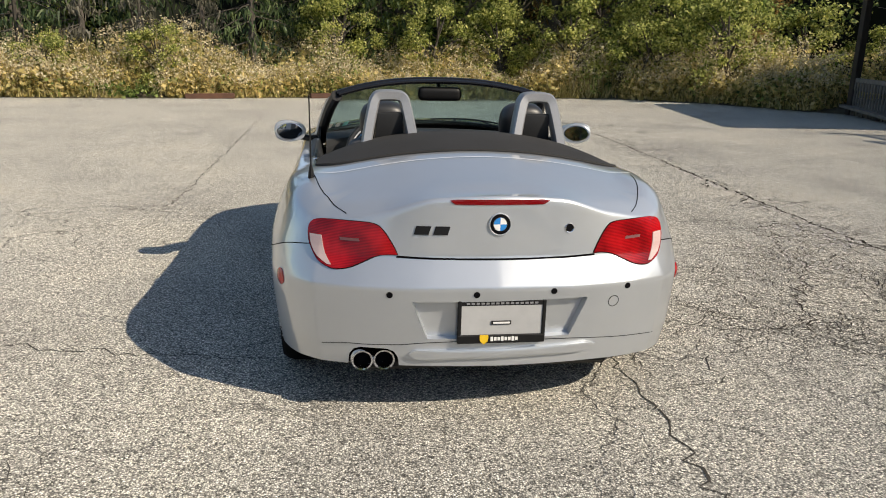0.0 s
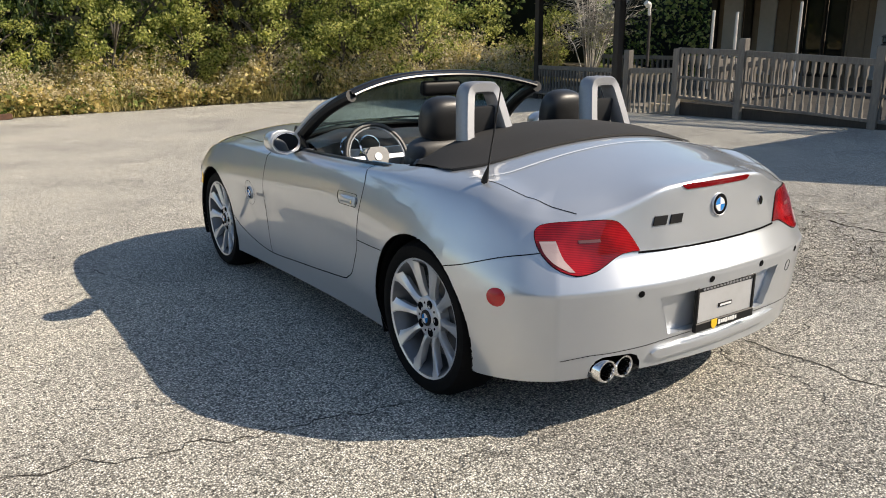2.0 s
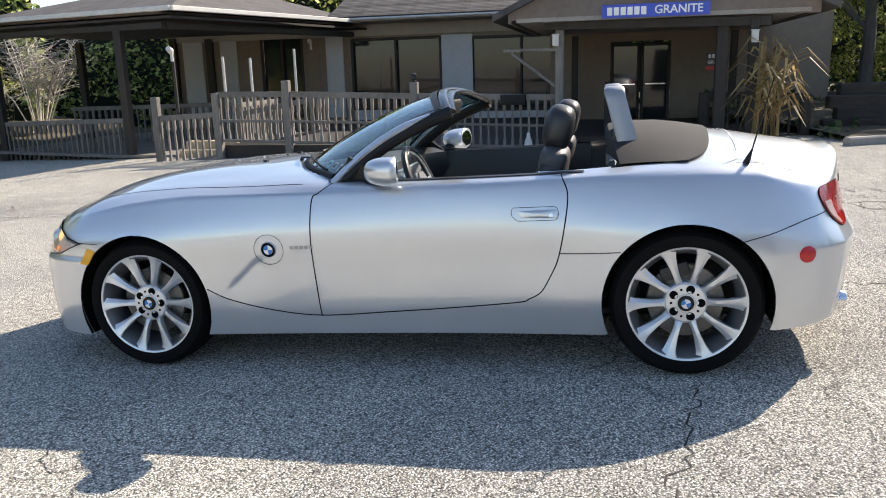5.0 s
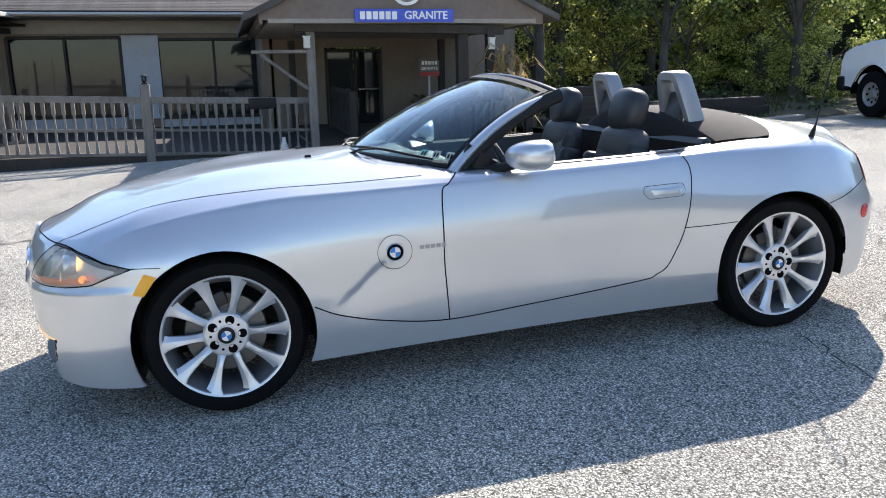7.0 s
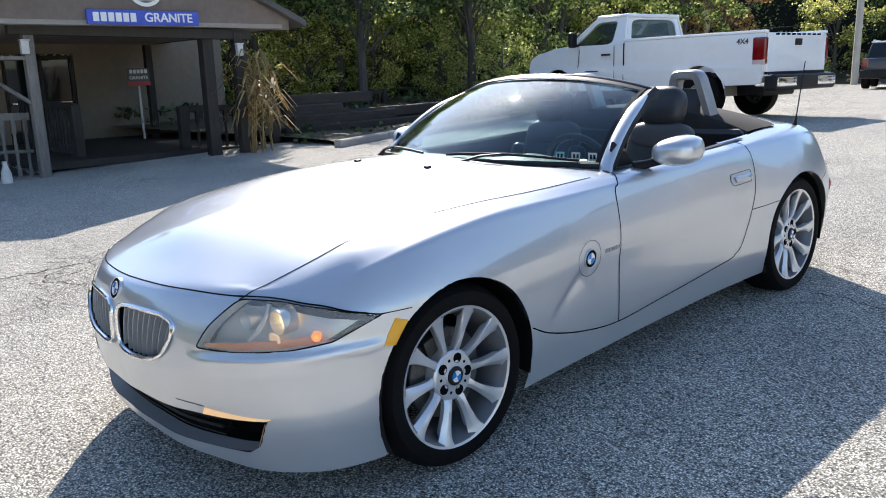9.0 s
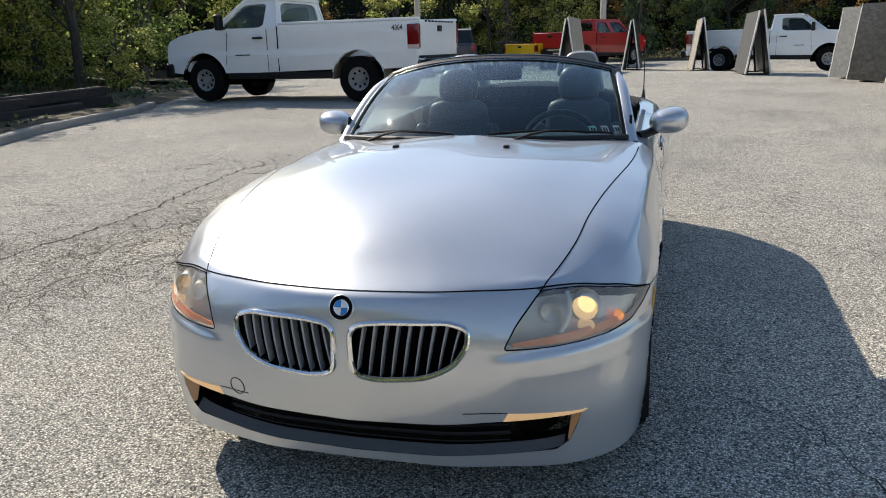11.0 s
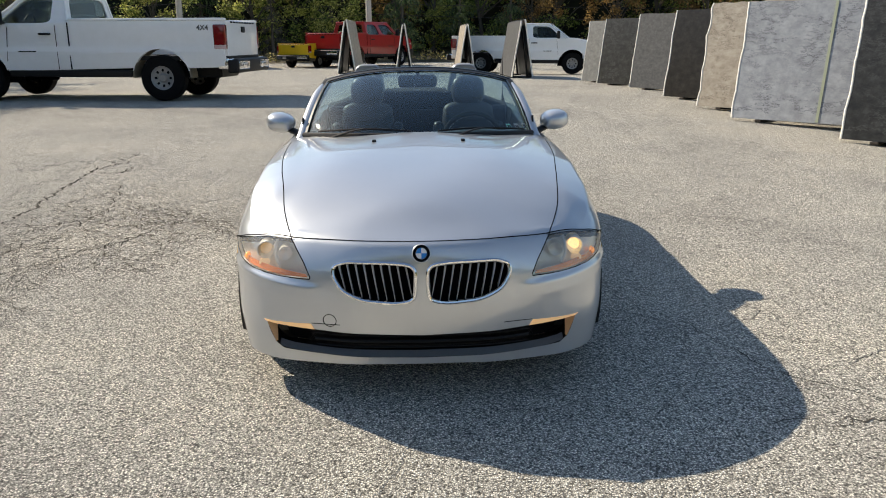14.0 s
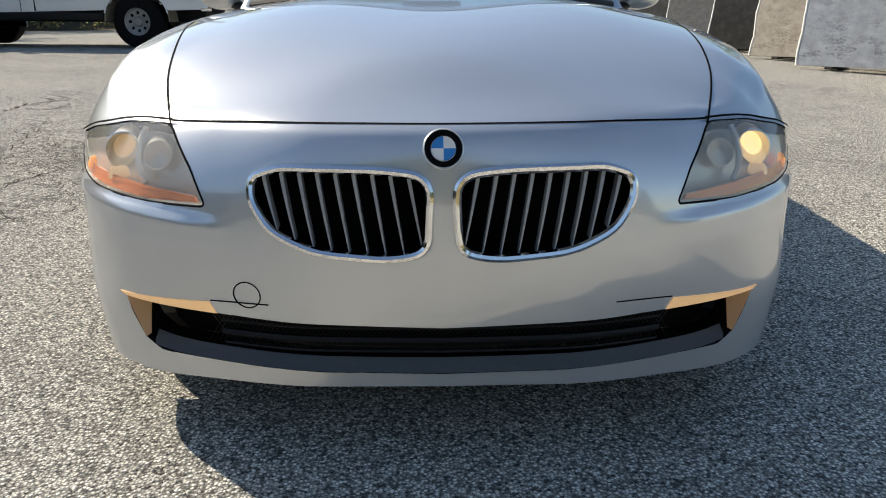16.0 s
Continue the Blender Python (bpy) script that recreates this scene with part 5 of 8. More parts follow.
M.update(
    leaf_green=leaf_material("green leaves", (0.05, 0.085, 0.022), (0.22, 0.30, 0.075), (0.56, 0.62, 0.22), 0.55),
    leaf_yellow=leaf_material("yellowing leaves", (0.13, 0.17, 0.04), (0.44, 0.47, 0.125), (0.86, 0.83, 0.33), 0.55),
    # Darker copy of the green leaves: the bank's shade is in its colour.
    leaf_shade=leaf_material("leaves with painted shade", (0.03, 0.055, 0.024), (0.11, 0.165, 0.06), (0.36, 0.42, 0.14), 0.6),
    leaf_rust=leaf_material("rust leaves", (0.12, 0.08, 0.03), (0.30, 0.19, 0.07), (0.50, 0.33, 0.12), 0.5),
    needle=leaf_material("fir needles", (0.022, 0.045, 0.02), (0.07, 0.11, 0.04), (0.17, 0.22, 0.09), 0.3),
    needle_grey=leaf_material("grey dry fir", (0.05, 0.05, 0.035), (0.11, 0.105, 0.075), (0.18, 0.17, 0.13), 0.15),
    weed=leaf_material("meadow weeds", (0.20, 0.19, 0.06), (0.62, 0.52, 0.20), (0.92, 0.76, 0.38), 0.5),
    tall_grass=leaf_material("tall straw-coloured grass", (0.20, 0.18, 0.06), (0.52, 0.44, 0.17), (0.80, 0.68, 0.36), 0.4),
    seed=leaf_material("pale seed heads", (0.45, 0.37, 0.21), (0.66, 0.56, 0.36), (0.84, 0.76, 0.55)),
    grass=leaf_material("rough grass", (0.04, 0.05, 0.02), (0.10, 0.11, 0.04), (0.20, 0.19, 0.09)),
    straw=leaf_material("dry corn leaves", (0.22, 0.15, 0.06), (0.40, 0.29, 0.13), (0.55, 0.43, 0.22)),
    bark=material("bark", (0.05, 0.042, 0.034), 0.9, vary=(0.13, 0.115, 0.095), grain=18, bump=0.02, stretch=(1, 1, 0.25)),
    pale_bark=material("pale twigs", (0.42, 0.39, 0.34), 0.9, vary=(0.56, 0.53, 0.47), grain=18),
    soil=material("leaf-strewn soil", (0.045, 0.038, 0.026), 0.95, vary=(0.12, 0.10, 0.06), grain=14, broad=1.2, bump=0.03),
    fence=material("weathered grey wood", (0.115, 0.104, 0.092), 0.85, vary=(0.24, 0.222, 0.198), grain=30, bump=0.003, stretch=(1, 1, 0.2), per_object=0.15),
    dark_wood=material("dark stained wood", (0.022, 0.018, 0.015), 0.7, vary=(0.05, 0.042, 0.035), grain=30, bump=0.002, stretch=(1, 1, 0.2)),
    new_wood=material("pale timber step", (0.42, 0.34, 0.23), 0.8, vary=(0.52, 0.43, 0.31), grain=22, bump=0.002, stretch=(0.2, 1, 1)),
    siding=material("taupe siding", (0.19, 0.15, 0.108), 0.8, vary=(0.25, 0.20, 0.15), grain=8, broad=0.8, bump=0.002),
    panel=material("pale grey panel", (0.42, 0.43, 0.44), 0.7, vary=(0.50, 0.51, 0.52), grain=10),
    fascia=material("grey-brown fascia", (0.15, 0.118, 0.098), 0.75, vary=(0.20, 0.162, 0.138), grain=12),
    soffit=material("tan soffit", (0.30, 0.275, 0.235), 0.8, vary=(0.36, 0.33, 0.29), grain=10),
    shingle=material("grey shingles", (0.062, 0.058, 0.056), 0.95, vary=(0.135, 0.128, 0.124), grain=45, bump=0.004, per_object=0.35, spec=0.2),
    gutter=material("white gutter", (0.70, 0.68, 0.64), 0.5, vary=(0.58, 0.56, 0.52), grain=14),
    pane=material("dark window glass", (0.010, 0.014, 0.015), 0.04, vary=(0.018, 0.023, 0.023), grain=2, spec=0.5),
    sign_blue=material("sign blue", (0.05, 0.09, 0.50), 0.5, vary=(0.07, 0.11, 0.55), grain=20),
    sign_red=material("sign red", (0.45, 0.05, 0.05), 0.5),
    truck_white=material("white truck paint", (0.86, 0.87, 0.88), 0.25, vary=(0.80, 0.81, 0.81), grain=6, broad=1.0, coat=0.6),
    truck_red=material("red truck paint", (0.42, 0.012, 0.012), 0.3, vary=(0.36, 0.01, 0.01), grain=6, coat=0.6),
    truck_yellow=material("yellow paint", (0.68, 0.44, 0.012), 0.4, vary=(0.60, 0.38, 0.01), grain=6, coat=0.3),
    truck_dark=material("dark blue paint", (0.03, 0.035, 0.05), 0.3, vary=(0.04, 0.045, 0.06), grain=6, coat=0.6),
    arch_tan=material("tan arch lining", (0.20, 0.17, 0.125), 0.9, vary=(0.27, 0.23, 0.17), grain=20),
    concrete=material("pale concrete kerb", (0.24, 0.23, 0.21), 0.9, vary=(0.34, 0.325, 0.30), grain=30, bump=0.004),
    # Weathered boards darkened so the floor's shadow is in their colour.
    decking=material("weathered decking, shade painted in", (0.022, 0.020, 0.018), 0.9, vary=(0.05, 0.046, 0.041), grain=24, bump=0.003, stretch=(0.2, 1, 1)),
    tie=material("old railway ties", (0.025, 0.021, 0.018), 0.9, vary=(0.06, 0.05, 0.042), grain=16, bump=0.01, stretch=(1, 0.2, 1)),
)


def ground():
    bm = bmesh.new()
    xs = [-400, -150, -60, -40] + list(np.arange(-30, 31, 1.0)) + [40, 60, 150, 400]
    ys = [-400, -150, -80, -60] + list(np.arange(-50, 31, 1.0)) + [40, 60, 150, 400]
    rows = [[bm.verts.new((x, y, ground_at(x, y))) for y in ys] for x in xs]
    for a, b in zip(rows, rows[1:]):
        for i in range(len(ys) - 1):
            bm.faces.new((a[i], b[i], b[i + 1], a[i + 1]))
    ob = part("ground", bm, M["asphalt"])
    ob.matrix_world = SLOPE
    return tagged(ob, "worn pale asphalt lot with cracks and patches", "ground", kind="structure")


lot = ground()
M["crack"] = material("dirt-filled crack", (0.03, 0.027, 0.023), 0.95, vary=(0.06, 0.052, 0.042), grain=40)


def crack(points, width, seed, branch=0.0, jag=.02):
    """A jagged crack across the asphalt, with side branches; lies in the lot's frame."""
    rng = random.Random(seed)
    bm = bmesh.new()

    def run(pts, w, depth):
        line = []
        for a, b in zip(pts, pts[1:]):
            a, b = Vector(a), Vector(b)
            n = max(2, int((b - a).length / .045))
            line += [a.lerp(b, i / n) + Vector((rng.gauss(0, jag), rng.gauss(0, jag))) * (i > 0) for i in range(n)]
        line.append(Vector(pts[-1]))
        rows = []
        for i, p in enumerate(line):
            d = (line[min(i + 1, len(line) - 1)] - line[max(i - 1, 0)])
            side = Vector((-d.y, d.x)).normalized() * w * rng.uniform(.25, 1.0) * min(1, .2 + i * .2, .2 + (len(line) - 1 - i) * .2) / 2
            z = ground_at(p.x, p.y) + .0022
            rows.append([bm.verts.new((p.x + side.x, p.y + side.y, z)), bm.verts.new((p.x - side.x, p.y - side.y, z))])
            if depth and rng.random() < branch:
                a = rng.uniform(0, 6.28)
                far = rng.uniform(.15, .6)
                run([p, p + Vector((math.cos(a), math.sin(a))) * far, p + Vector((math.cos(a + .6), math.sin(a + .6))) * far * 1.7], w * .6, depth - 1)
        for a, b in zip(rows, rows[1:]):
            bm.faces.new((a[0], a[1], b[1], b[0]))

    run(points, width, 2)
    return part("crack", bm, M["crack"], lot, smooth=False)


crack([(3.42, -3.4), (3.36, -2.2), (3.28, -1.3), (3.5, .5), (3.49, 1.1), (3.56, 2.2), (3.6, 3.4), (3.79, 5.5), (3.94, 8.3), (4.0, 11)], .035, 71, .10)
crack([(.72, -1.3), (.69, -1.95), (.66, -2.5), (.68, -3.4)], .014, 72, .06)
crack([(-2.09, 2.3), (-2.08, 3.6), (-2.1, 6.4), (-2.16, 12.0)], .018, 73, .05)
crack([(-5.2, 1.8), (-3.35, 2.0), (-2.7, 2.15), (-2.05, 2.25), (-1.3, 2.2)], .012, 74, .05)
crack([(3.1, 1.4), (2.67, .5), (2.66, .15), (2.1, -.7), (1.9, -1.2)], .013, 75, .34)
crack([(1.1, -.9), (1.6, -1.08), (2.3, -.95), (2.75, -1.15), (3.3, -.5)], .012, 76, .36)
crack([(2.9, .2), (2.88, -.5), (2.6, -1.4), (2.9, -2.6)], .012, 77, .34)
crack([(-1.3, 1.1), (-1.45, 1.33), (-1.6, 1.76), (-1.95, 2.05), (-2.5, 2.3)], .008, 78, .04)
crack([(-.8, -1.31), (-1.32, -1.23), (-1.83, -1.13), (-2.6, -.9)], .010, 79, .10)
crack([(-3.2, -2.6), (-2.4, -2.9), (-1.9, -2.7)], .007, 80, .15)


def verge(name, edge, depth, rise, label):
    """Soil behind the lot's edge, climbing a little; edge runs with the soil on its left."""
    bm = bmesh.new()
    rows = []
    for i, (x, y) in enumerate(edge):
        a, b = Vector(edge[max(i - 1, 0)]), Vector(edge[min(i + 1, len(edge) - 1)])
        d = (b - a).normalized()
        n = Vector((-d.y, d.x))
        row = []
        for k, f in enumerate((0, .02, .12, .3, .6, 1.0)):
            q = Vector((x, y)) + n * depth * f
            z = ground_at(q.x, q.y) + (0.012 if k == 0 else 0.05 + rise * f) + 0.08 * noise.noise(Vector((q.x * .7, q.y * .7, 3)))* (k > 0)
            row.append(bm.verts.new(SLOPE @ Vector((q.x, q.y, z))))
        rows.append(row)
    for a, b in zip(rows, rows[1:]):
        for k in range(5):
            bm.faces.new((a[k], b[k], b[k + 1], a[k + 1]))
    bmesh.ops.recalc_face_normals(bm, faces=bm.faces)
    return tagged(part(name, bm, M["soil"]), label, "soil", kind="structure")


def resample(edge, step):
    return [(p.x, p.y) for p in dense([Vector(e) for e in edge], step)]


NORTH = [(16, 9.8), (12.6, 11.5), (11.0, 13.2), (9.6, 16.0), (7.6, 18.2), (4.5, 19.2), (0, 18.9), (-3.3, 17.7), (-6.5, 16.9), (-10, 16.6), (-18, 16.2), (-30, 15.5)]
EAST = [(11.5, -16.5), (10.2, -12.5), (9.0, -9.4), (8.5, -7.5), (8.0, -5.4), (7.7, -4.3)]
SOUTH = [(-34, -36), (-12, -39), (0, -40), (14, -40), (20, -34), (17, -24), (13, -18.5)]
verge("verge_north", resample(NORTH[::-1], 1.0), 14, 1.2, "dark soil bank under weeds beside the asphalt")
verge("verge_east", resample(EAST, 0.7)[::-1], 12, 0.5, "shaded soil under trees behind the kerb")
verge("verge_south", resample(SOUTH, 2.0), -14, 1.0, "soil bank below the far trees")


# ---- plants ----
def leaf(bm, p, size, rng, droop=0.0):
    a = Vector((rng.gauss(0, 1), rng.gauss(0, 1), rng.gauss(0, .7) - droop)).normalized() * size
    b = a.cross(Vector((rng.gauss(0, 1), rng.gauss(0, 1), rng.gauss(0, 1)))).normalized() * size * .36
    q = [bm.verts.new(p), bm.verts.new(p + a * .5 + b), bm.verts.new(p + a), bm.verts.new(p + a * .5 - b)]
    bm.faces.new(q)


def limb(bm, pts, r0, r1, sides=6):
    n = len(pts)
    sweep_r = [r0 + (r1 - r0) * i / (n - 1) for i in range(n)]
    pts = [Vector(p) for p in pts]
    rings = []
    for i, p in enumerate(pts):
        d = (pts[min(i + 1, n - 1)] - pts[max(i - 1, 0)]).normalized()
        s = d.cross(Vector((.3, .9, .1))).normalized()
        u = s.cross(d)
        rings.append([bm.verts.new(p + sweep_r[i] * (math.cos(t) * s + math.sin(t) * u)) for t in [2 * math.pi * k / sides for k in range(sides)]])
    for a, b in zip(rings, rings[1:]):
        for k in range(sides):
            bm.faces.new((a[k], a[(k + 1) % sides], b[(k + 1) % sides], b[k]))


def broadleaf(h, spread, seed, mat, leaves=3200, size=.12, low=.18, label="broad green tree beside the lot", trunk_r=.13):
    rng = random.Random(seed)
    t = thing("tree", Matrix(), label, "tree", "trees round the lot")
    wood, crown = bmesh.new(), bmesh.new()
    top = Vector((rng.uniform(-.3, .3), rng.uniform(-.3, .3), h * .8))
    limb(wood, [(0, 0, -.3), (.03, .02, h * .25), top * .6, top], trunk_r, .03, 8)
    clumps = []
    for i in range(46):
        f = rng.uniform(low, 1.0)
        ang = rng.uniform(0, 2 * math.pi)
        wide = spread * (math.sin(math.pi * min(1, max(.05, (f - low * .7) / (1.12 - low)))) ** .6) * rng.uniform(.35, 1.05)
        c = Vector((wide * math.cos(ang), wide * math.sin(ang), h * f))
        clumps.append((c, rng.uniform(.35, .8) * spread * .36))
        if i % 2 == 0:
            base = top * min(.85, max(.15, f - .18))
            limb(wood, [base, base.lerp(c, .5) + Vector((0, 0, .12)), c], .03 + .02 * rng.random(), .008, 5)
    for i in range(leaves):
        c, r = clumps[rng.randrange(len(clumps))]
        d = Vector((rng.gauss(0, 1), rng.gauss(0, 1), rng.gauss(0, .75)))
        leaf(crown, c + d * r * .46, size * rng.uniform(.6, 1.3), rng, .3)
    part("trunk", wood, M["bark"], t)
    part("crown", crown, mat, t, smooth=False)
    return t


def fir(h, spread, seed, mat, label="dark drooping fir tree beside the lot"):
    rng = random.Random(seed)
    t = thing("fir_tree", Matrix(), label, "tree", "trees round the lot")
    wood, crown = bmesh.new(), bmesh.new()
    limb(wood, [(0, 0, -.3), (0, 0, h * .5), (0, 0, h)], .16, .02, 8)
    for k in range(int(h * 9)):
        z = h * (.04 + .94 * rng.random())
        ang = rng.uniform(0, 2 * math.pi)
        r = spread * (1 - z / h) ** .8 * rng.uniform(.65, 1.1) + .1
        tip = Vector((r * math.cos(ang), r * math.sin(ang), z - r * .28))
        root = Vector((0, 0, z))
        limb(wood, [root, root.lerp(tip, .5) + Vector((0, 0, .06)), tip], .022, .006, 4)
        side = Vector((-math.sin(ang), math.cos(ang), 0))
        for i in range(int(10 + r * 16)):
            f = rng.uniform(.2, 1.03)
            p = root.lerp(tip, f) + side * rng.gauss(0, .16 * r * (1.1 - f * .5)) + Vector((0, 0, rng.gauss(-.04, .05)))
            a = Vector((rng.gauss(0, .4), rng.gauss(0, .4), -1)).normalized() * rng.uniform(.14, .32)
            b = Vector((rng.gauss(0, 1), rng.gauss(0, 1), 0)).normalized() * .035
            q = [crown.verts.new(p + b), crown.verts.new(p - b), crown.verts.new(p + a - b * .4), crown.verts.new(p + a + b * .4)]
            crown.faces.new(q)
    part("trunk", wood, M["bark"], t)
    part("crown", crown, mat, t, smooth=False)
    return t


def plant_out(source, places, seed):
    rng = random.Random(seed)
    first = True
    for x, y, k in places:
        source.scale = (k, k, k * rng.uniform(.92, 1.1))
        m = on_lot(x, y, rng.uniform(0, 360), -.05 + .06 * max(0, min(14, (y - 17) if y > 10 else (x - 9 if y > -30 else -y - 40))))
        if first:
            source.matrix_world = m @ Matrix.Diagonal((*source.scale, 1))
            first = False
        else:
            copy_thing(source, m)


green_a = broadleaf(6.5, 2.4, 1, M["leaf_green"], label="broad green tree with dense leaves", leaves=8500)
green_b = broadleaf(5.2, 2.0, 2, M["leaf_green"], low=.08, label="dense green tree in the thicket", leaves=8500)
yellow_a = broadleaf(5.6, 2.1, 3, M["leaf_yellow"], low=.1, label="yellow-green autumn tree behind the weeds", leaves=8500)
yellow_b = broadleaf(3.2, 1.5, 4, M["leaf_yellow"], low=.05, size=.10, label="yellow-green leafy shrub behind the weeds", leaves=7000, trunk_r=.05)
rust_a = broadleaf(5.4, 2.0, 5, M["leaf_rust"], label="rust-brown autumn tree behind the yard", leaves=6500)
dark_a = broadleaf(6.2, 2.5, 9, M["leaf_shade"], low=.44, label="broadleaf tree shading the bank, shade painted into its leaves", leaves=6000, size=.13, trunk_r=.17)
fir_a = fir(7.5, 2.2, 6, M["needle"])
fir_b = fir(5.0, 2.0, 7, M["needle_grey"], "grey-green fir with dry twigs")
plant_out(green_a, [(1.5, 24.5, 1.1), (5.5, 24.0, 1.0), (-1.5, 25.5, 1.15), (10.0, 22.5, 1.0), (19.5, -6.0, 1.0), (21, -12, 1.2), (17, -16, 1.1), (-9, -48, 1.5), (3, -49, 1.6), (12, -48, 1.4), (24, -40, 1.5), (-22, -46, 1.5), (24.5, 5.5, 1.3), (24, -3, 1.2)], 11)
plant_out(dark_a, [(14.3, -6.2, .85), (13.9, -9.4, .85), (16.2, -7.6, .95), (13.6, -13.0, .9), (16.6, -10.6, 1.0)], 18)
plant_out(green_b, [(3.2, 22.6, 1.0), (8.0, 21.0, .9), (11.2, 18.6, .8), (-0.5, 22.2, .95), (16.6, -14.0, 1.0), (16.5, -19.5, 1.2), (19.5, -24, 1.3), (-4, -45, 1.2), (7.5, -45, 1.3), (-15, -45, 1.3), (18.5, -32, 1.3), (-28, -42, 1.4)], 12)
plant_out(yellow_a, [(6.6, 21.8, 1.0), (9.6, 19.4, .95), (11.8, 20.6, 1.05), (18.5, -10.0, .95), (15.6, -14.6, .9), (20.5, -18, 1.1), (5.2, -44, 1.15), (10, -44.5, 1.15), (15.5, -43, 1.1), (-1, -46.5, 1.2), (-19, -44, 1.1), (21, -29, 1.2)], 13)
plant_out(yellow_b, [(4.6, 20.6, .95), (6.8, 19.9, .95), (8.6, 18.6, .85), (10.4, 16.6, .9), (14.2, 19.0, .9), (16.6, 18.4, .8), (18.6, 19.4, 1.0), (2.4, 20.8, .9), (-5.4, 18.2, .62), (-8.4, 17.9, .5), (-0.6, 20.8, .85), (16.4, -9.4, .8), (14.6, -12.8, .7), (12.4, -13.0, .6), (15.6, -6.6, .75), (17.6, -8.0, .9), (15.9, -11.2, .8), (17.8, -13.0, .9), (17.2, -5.4, .8)], 14)
plant_out(rust_a, [(12.8, 21.5, .9), (7.4, 23.4, .85), (-12, -43.5, 1.1), (-17, -42, 1.2), (-24, -41, 1.3), (-30, -38, 1.3), (19, -37, 1.1), (1.5, -47, 1.1), (-7, -44, .9)], 15)
plant_out(fir_a, [(-9.6, 19.8, 1.0), (-13.0, 20.4, 1.1), (-3.2, 20.9, .95), (-1.4, 22.8, 1.1), (-7.0, 22.2, 1.15), (-16.5, 19.5, 1.1), (-11.2, 23.5, 1.2), (0.8, 22.4, .9), (-20.5, 20.5, 1.2), (13.5, -46, 1.1), (-2.5, -43.5, .8), (-5.5, -43.0, .75), (0.9, -41.5, .95)], 16)
plant_out(fir_b, [(-6.1, 19.2, 1.0), (-8.0, 20.2, .9), (-4.6, 20.4, .8), (-11.4, 18.6, .7), (8.6, -43, .8)], 17)


def bare_bush():
    rng = random.Random(8)
    t = thing("bare_bush", on_lot(15.7, 15.1), "leafless pale-twigged bush beside the porch", "bush")
    bm = bmesh.new()
    for k in range(15):
        a = rng.uniform(0, 2 * math.pi)
        r = rng.uniform(.3, 1.7)
        p = Vector((r * math.cos(a), r * math.sin(a), rng.uniform(1.8, 4.0)))
        limb(bm, [(0, 0, 0), p * .5 + Vector((0, 0, .3)), p], .026, .008, 5)
        for j in range(26):
            q = p * rng.uniform(.5, .95)
            limb(bm, [q, q + Vector((rng.gauss(0, .30), rng.gauss(0, .30), rng.uniform(.0, .4))), q + Vector((rng.gauss(0, .5), rng.gauss(0, .5), rng.uniform(.2, .7)))], .009, .003, 3)
    part("branch", bm, M["pale_bark"], t)


bare_bush()


def weeds(name, edge, near, far, count, tall, seed, mats, label, thin=-.02, front=.35):
    """A band of weeds behind an edge; kinds of stems with leaves and seed heads."""
    rng = random.Random(seed)
    line = [Vector(e) for e in resample(edge, .5)]
    for kin, (mat, share, kind, lab) in enumerate(mats):
        bm = bmesh.new()
        for i in range(int(count * share)):
            k = rng.randrange(len(line) - 1)
            d = (line[k + 1] - line[k]).normalized()
            f = rng.random() ** 1.4
            q = line[k].lerp(line[k + 1], rng.random()) + Vector((-d.y, d.x)) * (near + (far - near) * f)
            p = SLOPE @ Vector((q.x, q.y, ground_at(q.x, q.y) + .02 + .09 * max(0, f * (far - near) - .3)))
            if noise.noise(Vector((q.x * .62, q.y * .62, seed + 7.3 * kin))) < thin + .10 * rng.random():
                continue
            h = tall * (front + (1 - front) * f ** .5) * rng.uniform(.6, 1.1) * (.78 + .75 * noise.noise(Vector((q.x * .5, q.y * .5, seed))))
            if kind == "stem":
                tip = p + Vector((rng.gauss(0, .12), rng.gauss(0, .12), h))
                for j in range(rng.randint(5, 9)):
                    s = rng.uniform(.1, 1.0)
                    leaf(bm, p.lerp(tip, s) + Vector((rng.gauss(0, .06), rng.gauss(0, .06), 0)), rng.uniform(.07, .17), rng, .1)
                w = Vector((rng.gauss(0, 1), rng.gauss(0, 1), 0)).normalized() * .006
                bm.faces.new([bm.verts.new(v) for v in (p - w, p + w, tip + w * .4, tip - w * .4)])
            elif kind == "head":
                tip = p + Vector((rng.gauss(0, .1), rng.gauss(0, .1), h * 1.12))
                for j in range(9):
                    leaf(bm, tip + Vector((rng.gauss(0, .07), rng.gauss(0, .07), rng.gauss(0, .05))), rng.uniform(.03, .08), rng, -.3)
                w = Vector((rng.gauss(0, 1), rng.gauss(0, 1), 0)).normalized() * .005
                bm.faces.new([bm.verts.new(v) for v in (p - w, p + w, tip + w * .4, tip - w * .4)])
            else:
                for j in range(5):
                    a = Vector((rng.gauss(0, .35), rng.gauss(0, .35), 1)).normalized() * h * .55 * rng.uniform(.6, 1.2)
                    w = Vector((rng.gauss(0, 1), rng.gauss(0, 1), 0)).normalized() * .017
                    o = p + Vector((rng.gauss(0, .06), rng.gauss(0, .06), 0))
                    bm.faces.new([bm.verts.new(v) for v in (o - w, o + w, o + a)])
        tagged(part(name, bm, M[mat], smooth=False), lab, "weeds", kind="stuff")


